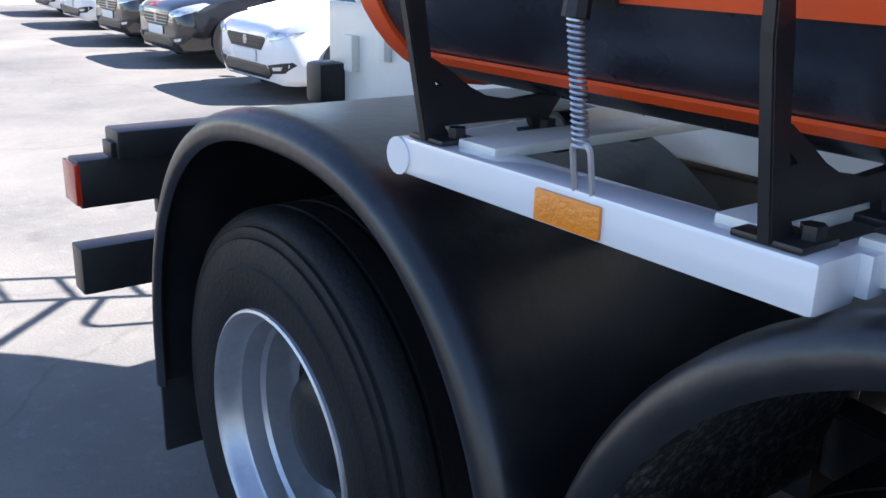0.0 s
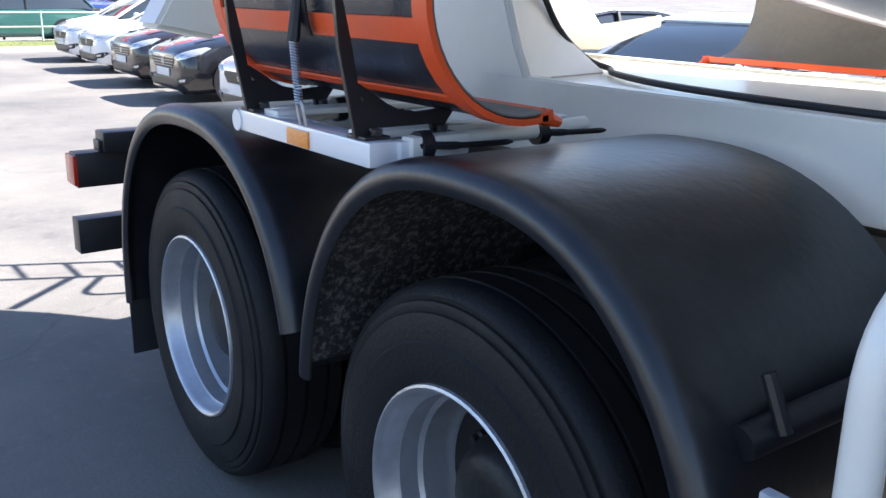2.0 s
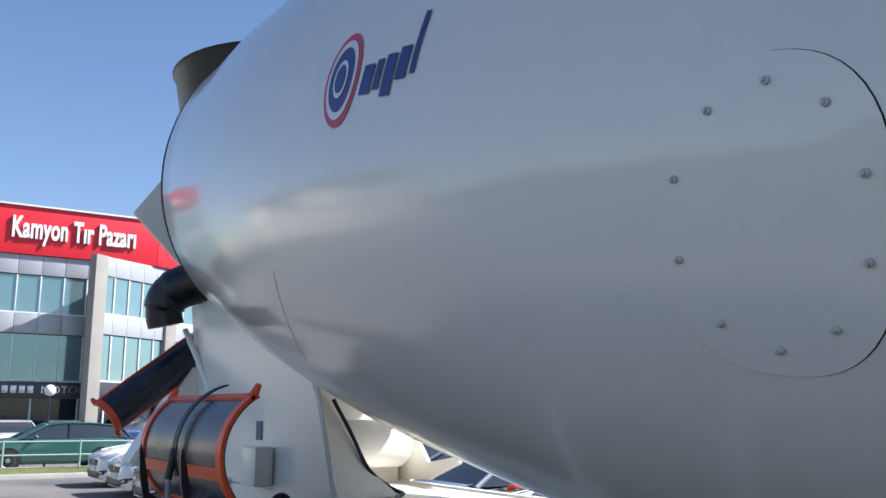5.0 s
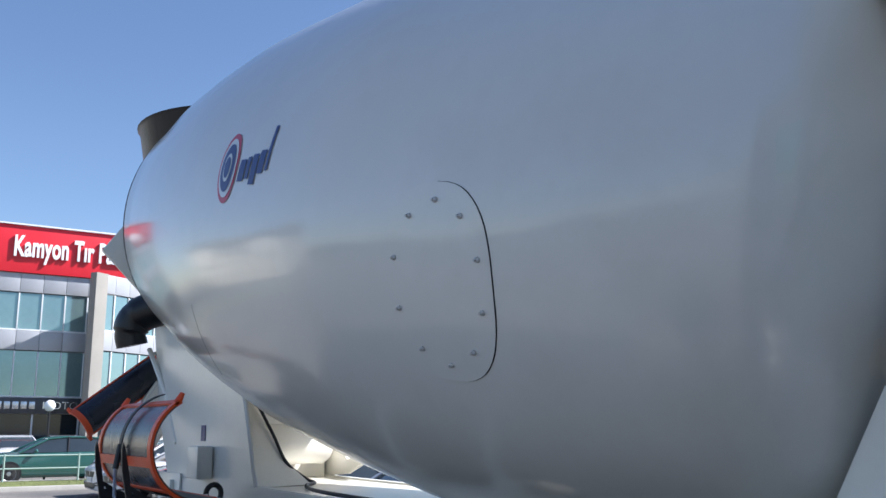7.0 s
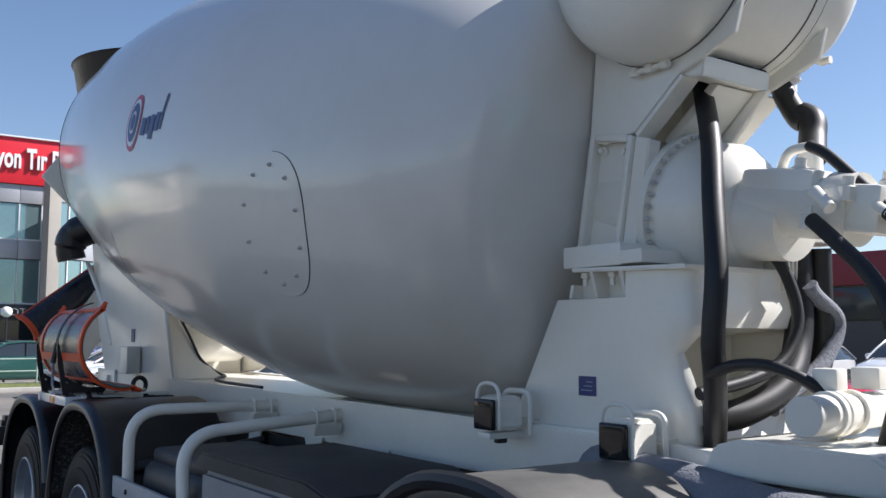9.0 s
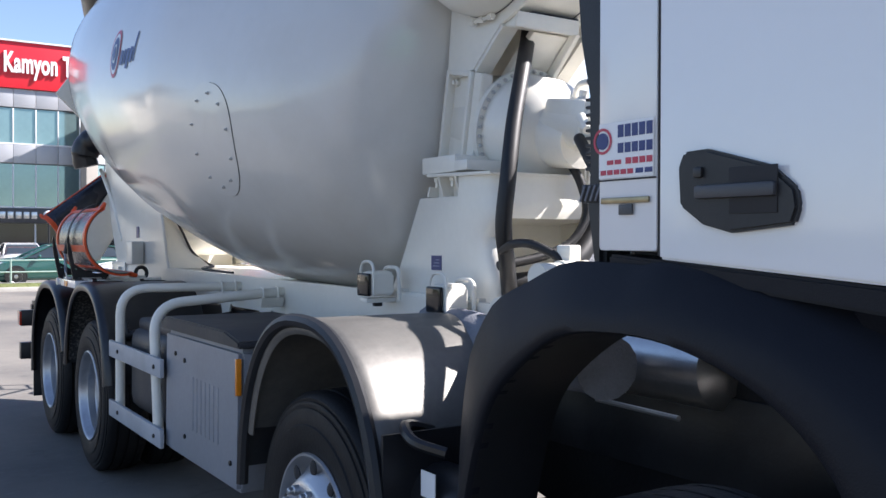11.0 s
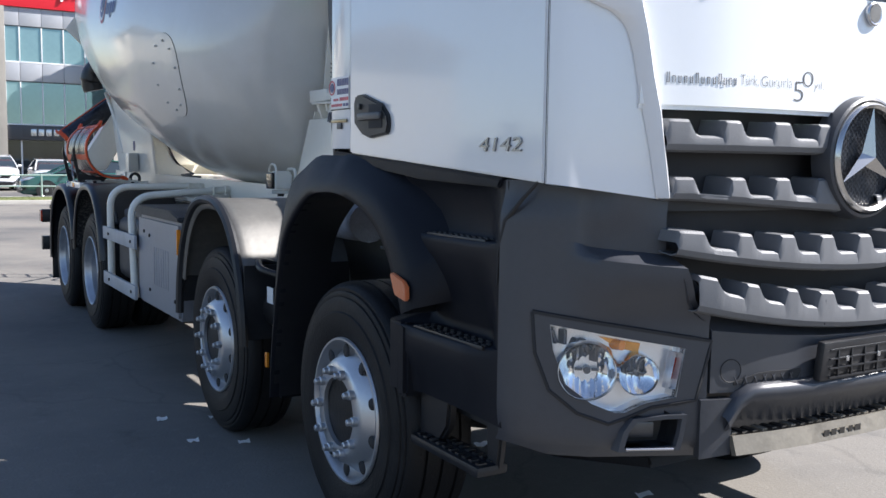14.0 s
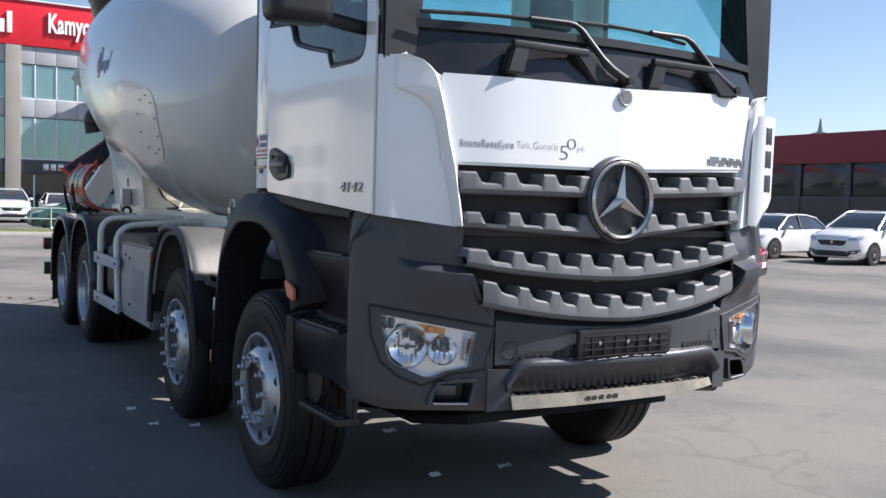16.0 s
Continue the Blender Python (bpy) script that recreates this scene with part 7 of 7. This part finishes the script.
        part("lamp_pod", on_nose([(s * y, z * tall) for y, z in ((.53, .665), (.60, .70), (.68, .715), (.66, .675), (.58, .648))], 0.014), CARRIM, lamp)
        fb = part("fog_lamp", on_nose([(s * y, z * tall) for y, z in ((.50, .375), (.80, .43), (.82, .40), (.74, .315), (.56, .295))], 0.008), CARBLACK, bod)
        part("fog_bulb", on_nose([(s * y, z * tall) for y, z in ((.60, .365), (.73, .385), (.71, .345), (.61, .33))], 0.014), CARLAMP, fb)
        part("bonnet_crease", bm_tube([(.30 * k, s * .52, .868 * tall), (.8 * k, s * .60, .952 * tall), (1.15 * k, s * .66, .985 * tall)], .006, 5), body, bod)
        for x in (.82, 3.42):
            w = part("wheel", bm_lathe([(.11, .0), (.115, .20), (.11, .215), (.118, .24), (.11, .30), (.09, .318), (-.09, .318), (-.09, 0)], 28, axis="y"), CARTYRE, root)
            w.matrix_basis = pose(x * k, s * .795, .318, 0, 0, 0 if s > 0 else 180)
            part("rim", bm_lathe([(.119, .03), (.112, .06), (.106, .20), (.116, .215), (.10, .218)], 28, axis="y"), CARRIM, w)
            for q in range(5):
                a = 2 * math.pi * q / 5
                part("rim_gap", bm_box(.125 * math.cos(a), .1165, .125 * math.sin(a), .055, .008, .075, .004, rot=(0, -math.degrees(a) + 90, 0)), CARBLACK, w)
            ar = part("arch", bm_lathe([(.0, .37), (.012, .365), (.012, .0)], 28, axis="y"), CARBLACK, bod)
            ar.matrix_basis = pose(x * k, s * .893, .335, 0, 0, 0 if s > 0 else 180)
    part("grille", on_nose([(y, z * tall) for y, z in ((-.44, .655), (.44, .655), (.46, .62), (.36, .515), (-.36, .515), (-.46, .62))], 0.008), CARBLACK, bod)
    for q in range(3):
        w = .37 + .03 * q
        part("grille_bar", on_nose([(y, z * tall) for y, z in ((-w, .535 + .04 * q), (w, .535 + .04 * q), (w, .545 + .04 * q), (-w, .545 + .04 * q))], 0.014), CARRIM if body not in (P_WHITE,) else BLACKP, bod)
    part("lower_grille", on_nose([(y, z * tall) for y, z in ((-.46, .375), (.46, .375), (.58, .29), (.50, .235), (-.50, .235), (-.58, .29))], 0.006), CARBLACK, bod)
    part("badge", bm_lathe([(0, .05), (-.02, .05), (-.025, .0)], 16), CARRIM, bod).matrix_basis = pose(.008 * k, 0, .60 * tall)
    part("number_plate", bm_box(-.012, 0, .45 * tall, .014, .50, .11, .003), PLATEW, bod)
    return root


ROW = [(2.9, 10.95, P_SILVER, "saloon", "silver saloon car parked in the row"), (2.70, 12.95, P_SILVER, "hatch", "silver hatchback parked in the row"), (2.25, 15.70, P_WHITE, "hatch", "white hatchback parked nose out"),
       (2.40, 18.75, P_BLACK, "hatch", "black hatchback with chrome badge parked nose out"), (2.62, 21.45, P_DARK, "hatch", "dark brown hatchback parked nose out"), (2.85, 24.4, P_WHITE, "saloon", "white saloon car parked nose out"), (3.1, 27.4, P_WHITE, "hatch", "white hatchback at the row's end")]
for x, y, p, kind, lab in ROW:
    car(lab, pose(x, y, 0), p, kind)
for x, y, turn, p, kind, lab in ((3.9, 43.0, 90, P_WHITE, "hatch", "white hatchback before the showroom"), (1.6, 44.0, 90, P_WHITE, "suv", "white crossover before the showroom"), (6.6, 46.5, 90, P_SILVER, "saloon", "silver saloon before the showroom"), (9.9, 48.0, 90, P_BLUE, "suv", "blue car before the showroom"),
                                 (1.4, 35.6, 0, P_TEAL, "estate", "teal estate car behind the grass strip"), (20.5, 17.4, 6, P_WHITE, "hatch", "white hatchback by the red-roofed hall"), (21.2, 14.4, 6, P_WHITE, "suv", "white crossover by the red-roofed hall"), (12.1, 9.3, 122, P_RED, "hatch", "red car across the yard"), (24.0, 21.0, 6, P_WHITE, "hatch", "white car behind the hatchback")):
    car(lab, pose(x, y, 0, 0, 0, turn), p, kind)

# ---------- grass strip, kerb, fence ----------
b = bm_sheet([[(x, y, 0.05 + 0.03 * math.sin(x * .7) * math.sin(y)) for x in lin(-60, 30, 60)] for y in lin(31.0, 34.2, 5)], 0.05)
setting("grass_strip", b, GRASS, "strip of dry yellow-green grass")
blades = bmesh.new()
rnd = random.Random(4)
for i in range(5000):
    x, y = rnd.uniform(-6, 12), rnd.uniform(31.0, 34.1)
    h, w, a = rnd.uniform(.05, .14), .012, rnd.uniform(0, 6.28)
    c, s = math.cos(a) * w, math.sin(a) * w
    v = [blades.verts.new(p) for p in ((x - c, y - s, .03), (x + c, y + s, .03), (x + rnd.uniform(-.05, .05), y + rnd.uniform(-.05, .05), .05 + h))]
    blades.faces.new(v)
g = new("grass", mesh_of(blades, "grass", GRASS, 0))
tagged(g, "short dry grass on the strip", "grass", "", "stuff")
setting("kerb", span(-60, 30, 30.8, 31.0, -0.05, 0.13, 0.02), KERB, "pale concrete kerb")
setting("kerb_far", span(-60, 30, 34.2, 34.4, -0.05, 0.13, 0.02), KERB, "pale concrete kerb")
RAIL = mat("pale_green_rail", (0.35, 0.45, 0.40), 0.5, 0.2, 0.1, 6)
fence = thing("fence", "low pale green rail fence behind the grass", "fence")
for k in range(16):
    part("post", bm_tube([(-20 + 2.2 * k, 34.0, 0), (-20 + 2.2 * k, 34.0, 0.95)], 0.03, 8), RAIL, fence)
for z in (0.9, 0.5):
    part("rail", bm_tube([(-20, 34.0, z), (13.5, 34.0, z)], 0.025, 8), RAIL, fence)
lp = thing("garden_lamp", "slim lamp post with round white globe", "lamp")
part("pole", bm_tube([(3.62, 36.4, 0), (3.62, 36.4, 2.35)], 0.04, 10), BLACKM, lp)
gl = bmesh.new()
bmesh.ops.create_uvsphere(gl, u_segments=20, v_segments=12, radius=0.19)
bmesh.ops.translate(gl, vec=(3.62, 36.4, 2.5), verts=gl.verts)
part("globe", gl, WHITEL, lp)

# ---------- showroom building ----------
PANEL = mat("grey_cladding", (0.40, 0.41, 0.43), 0.45, 0.2, 0.06, 0.8, 0.05, 30)
COLUMN = mat("warm_concrete", (0.28, 0.262, 0.23), 0.8, 0, 0.12, 1.5, 0.15, 40)
FRAMEW = mat("white_window_frame", (0.72, 0.73, 0.74), 0.4, 0, 0.04, 5)
BLDGLASS = mat("green_blue_glass", (0.24, 0.36, 0.37), 0.08, 0.5, 0.2, 0.35)
SHOPGLASS = mat("dark_shop_glass", (0.035, 0.045, 0.05), 0.06, 0.2, 0.3, 0.9)
SIGNR = mat("red_sign", (0.62, 0.012, 0.025), 0.4, 0, 0.05, 1)
DARKSIGN = mat("dark_sign", (0.06, 0.06, 0.065), 0.4, 0.2, 0.1, 2)
ROOFR = mat("dark_red_fascia", (0.20, 0.012, 0.025), 0.5, 0, 0.06, 1)
bld = thing("showroom_building", "grey three-storey showroom with red sign band and lettering", "building")
part("wall", span(-4.63, 11.1, 52.3, 70, 0, 11.7, 0), PANEL, bld)


def facade(m, first, columns, pitch, bays, half, end):
    """Storeys of glass and cladding along local x, facing -y: columns, half bays beside them, whole bays between."""
    made = {}

    def put(name, bm, material, x, parent=bld, key=""):
        key = name + key
        if key not in made:
            made[key] = part(name, bm(), material, parent)
            made[key].matrix_basis = m @ pose(x, 0, 0)
        else:
            again(made[key], m @ pose(x, 0, 0), parent)

    width = (pitch - 0.78 - 2 * half) / bays
    for c in range(columns):
        x0 = first - pitch * c
        put("column", lambda: span(0, 0.78, -0.22, 0.2, 0, 9.45, 0.01), COLUMN, x0)
        x = x0 + 0.78
        for k in range(bays + 2):
            w = half if k in (0, bays + 1) else width
            if x + 0.2 > end:
                break
            w = min(w, end - x)
            tag = f"{w:.2f}"
            put("cladding_panel", lambda: span(0.008, w - 0.008, -0.06, 0.1, 8.50, 9.45, 0.008), PANEL, x, bld, tag)
            put("cladding_panel", lambda: span(0.008, w - 0.008, -0.06, 0.1, 5.60, 6.55, 0.008), PANEL, x, bld, "middle" + tag)
            for z0, z1, nm in ((6.6, 8.45, "upper"), (3.30, 5.55, "lower")):
                put("window", lambda: span(0.0, w, 0.02, 0.10, z0, z1), BLDGLASS, x, bld, nm + tag)
                put("window_frame", lambda: span(-0.03, 0.03, -0.05, 0.1, z0, z1, 0.005), FRAMEW, x, bld, nm)
                put("window_sill", lambda: span(0.0, w, -0.05, 0.1, z0 - 0.04, z0 + 0.04, 0.005), FRAMEW, x, bld, nm + tag)
            put("shop_window", lambda: span(0.0, w, 0.25, 0.35, 0.1, 2.45), SHOPGLASS, x, bld, tag)
            if k % 2:
                put("shop_mullion", lambda: span(-0.04, 0.04, 0.15, 0.3, 0, 2.45), FRAMEW, x)
            put("fascia_panel", lambda: span(0.0, w, -0.12, 0.2, 2.48, 3.24, 0.01), DARKSIGN if c else PANEL, x, bld, tag + str(bool(c)))
            x += w


FA = pose(0, 52.0, 0)
facade(FA, 8.57, 3, 6.6, 4, 0.72, 11.18)
FB = pose(11.18, 52.0, 0, 0, 0, 32)
facade(FB, 0.95, 2, 5.2, 3, 0.72, 5.4)
part("side_wall", span(0, 12, 0.3, 12, 0, 11.7), PANEL, bld).matrix_basis = pose(11.18, 52.0, 0, 0, 0, 32)
sb = part("sign_band", span(-4.7, 11.25, 51.8, 52.3, 9.47, 11.86, 0.02), SIGNR, bld, "red sign band with white raised letters")
sb2 = part("sign_band", span(0, 11.5, -0.2, 0.3, 9.47, 11.86, 0.02), SIGNR, bld)
sb2.matrix_basis = pose(11.18, 52.0, 0, 0, 0, 32)
part("roof_cap", span(-4.75, 11.3, 51.7, 52.5, 11.87, 11.95, 0.01), FRAMEW, bld)
part("letters", fit_bm(bm_text("Kamyon Tır Pazarı", 1.0, 0.06, 1.05, 0.028), 5.95, 1.42, Matrix.Translation((4.10, 51.72, 9.92)) @ Matrix.Rotation(math.pi / 2, 4, "X")), WHITEL, sb, "white raised letters", 0)
for x0, x1, z0, z1 in ((-0.95, -0.60, 10.05, 10.75), (-0.5, 0.25, 10.05, 10.75), (0.38, 1.05, 9.80, 10.75), (1.18, 1.9, 10.05, 10.75), (2.02, 2.28, 10.05, 11.2)):
    part("letter_block", span(x0, x1, 51.66, 51.8, z0, z1, 0.03), WHITEL, sb)
for r, d, mm in ((0.78, 0.0, WHITEL), (0.66, 0.02, BLUE), (0.45, 0.04, WHITEL), (0.34, 0.06, BLUE)):
    part("round_mark", bm_lathe([(-0.21 - d, 0.0), (-0.21 - d, r), (-0.2, r)], 36, axis="y"), mm, sb2).matrix_basis = pose(3.3, 0, 10.7)
part("letters", fit_bm(bm_text("MOTORS", 1.0, 0.03), 2.3, 0.36, Matrix.Translation((6.05, 51.84, 2.70)) @ Matrix.Rotation(math.pi / 2, 4, "X")), SILVERL, bld, "silver letters", 0)
for k in range(5):
    part("letter_block", span(3.9 + 0.38 * k, 4.18 + 0.38 * k, 51.84, 51.88, 2.70, 3.06, 0.01), SILVERL, bld)

# ---------- red-roofed hall ----------
HALLGLASS = mat("hall_glass", (0.02, 0.03, 0.034), 0.12, 0, 0.3, 0.5)
hall = thing("hall_building", "low glazed hall with a dark red roof band", "building")
part("wall", span(40.4, 60, -40, 34.0, 0, 5.75), COLUMN, hall)
part("roof_band", span(40.0, 60.2, -40, 34.2, 4.22, 5.85, 0.03), ROOFR, hall)
part("plinth", span(40.1, 40.6, -40, 34.0, 0, 2.45), DARKSIGN, hall)
for k in range(20):
    y = 33.6 - 3.1 * k
    part("window", span(40.15, 40.45, y - 2.9, y - 0.15, 2.5, 4.12, 0.02), HALLGLASS, hall)
    part("pillar", span(40.05, 40.45, y - 0.15, y + 0.2, 0, 4.21, 0.02), DARKSIGN, hall)
# the haze of distance is put into the pylon's pale grey
PYLONM = mat("far_galvanised_steel", (0.36, 0.38, 0.42), 0.6, 0.2, 0.1, 2)
pylon = thing("pylon", "distant steel power pylon", "pylon")
for dx, dy in ((-1.2, -1.2), (1.2, -1.2), (-1.2, 1.2), (1.2, 1.2)):
    part("leg", bm_tube([(90 + dx, 67 + dy, 0), (90 + dx * .25, 67 + dy * .25, 9.5), (90, 67, 12.6)], 0.09, 5), PYLONM, pylon)
for z, w in ((8.6, 2.4), (9.4, 3.1), (10.6, 1.6)):
    part("arm", bm_tube([(90 + w * .6, 67 - w * .8, z), (90, 67, z + .5), (90 - w * .6, 67 + w * .8, z)], 0.09, 5), PYLONM, pylon)
# houses across the yard, behind the camera's side
SAND = mat("pale_render", (0.74, 0.68, 0.56), 0.8, 0, 0.1, 0.4, 0.1, 20)
hs_ = thing("row_house", "sand-coloured house row beyond the yard", "building")
for y0, y1, h in ((66, 79, 11.0), (83, 98, 8.5), (104, 130, 13.0)):
    part("wall", span(-42, -30, y0, y1, 0, h), SAND, hs_)
    part("roof", bm_prism([(-43, h), (-29, h), (-36, h + 2.0)], y0 - 1, y1 + 1, "y"), COLUMN, hs_)
    for k in range(int((y1 - y0) / 5)):
        for z in (1.2, 4.4):
            part("window", span(-30.05, -29.9, y0 + 2 + 5 * k, y0 + 4.2 + 5 * k, z, z + 1.7), SHOPGLASS, hs_)

# unseen tree line, added for a dark band in the paint's reflections
LEAF = mat("far_foliage", (0.05, 0.062, 0.03), 0.9, 0, 0.5, 0.5, 0.5, 6)
rnd = random.Random(12)
b = bmesh.new()
for k in range(420):
    y = rnd.uniform(-70, 210)
    h = 3.2 + 2.4 * math.sin(y * 0.11) * math.sin(y * 0.043) + rnd.uniform(-1.0, 1.4)
    c = Vector((-74 + rnd.uniform(-3, 3), y, rnd.uniform(0.3, 1.0) * h))
    own = bmesh.new()
    bmesh.ops.create_icosphere(own, subdivisions=1, radius=1.0)
    for v in own.verts:
        v.co = c + Vector((v.co.x * 1.6, v.co.y * 1.5, v.co.z * 1.1)) * rnd.uniform(0.7, 1.25)
    join(b, own)
tagged(new("far_trees", mesh_of(b, "far_trees", LEAF, 0)), "line of dark trees added out of view for reflections", "trees", "", "stuff")

# ---------- sun flecks on the yard, made as small white flakes ---
FLECK = mat("white_paper", (0.8, 0.8, 0.78), 0.7, 0, 0.1, 30)
rnd = random.Random(9)
for x, y, w in ((-1.146, 2.80, .032), (-0.04, 2.14, .045), (-0.25, 1.17, .035), (0.2, 1.14, .045), (-1.42, 3.45, .03), (-1.38, 2.95, .03), (-1.15, 3.35, .022), (-0.7, 2.6, .022)):
    b = bmesh.new()
    pts = []
    for i in range(5):
        pts.append([(x + (i / 4 - .5) * w * 2, y + (j - .5) * w * (0.5 + 0.6 * rnd.random()), 0.003 + 0.012 * rnd.random() + 0.01 * j) for j in (0, 1)])
    ob = part("paper_scrap", bm_sheet(pts, 0.001), FLECK, None)
    tagged(ob, "small white flake standing in for a sun fleck on the concrete", "litter", "paper scraps")
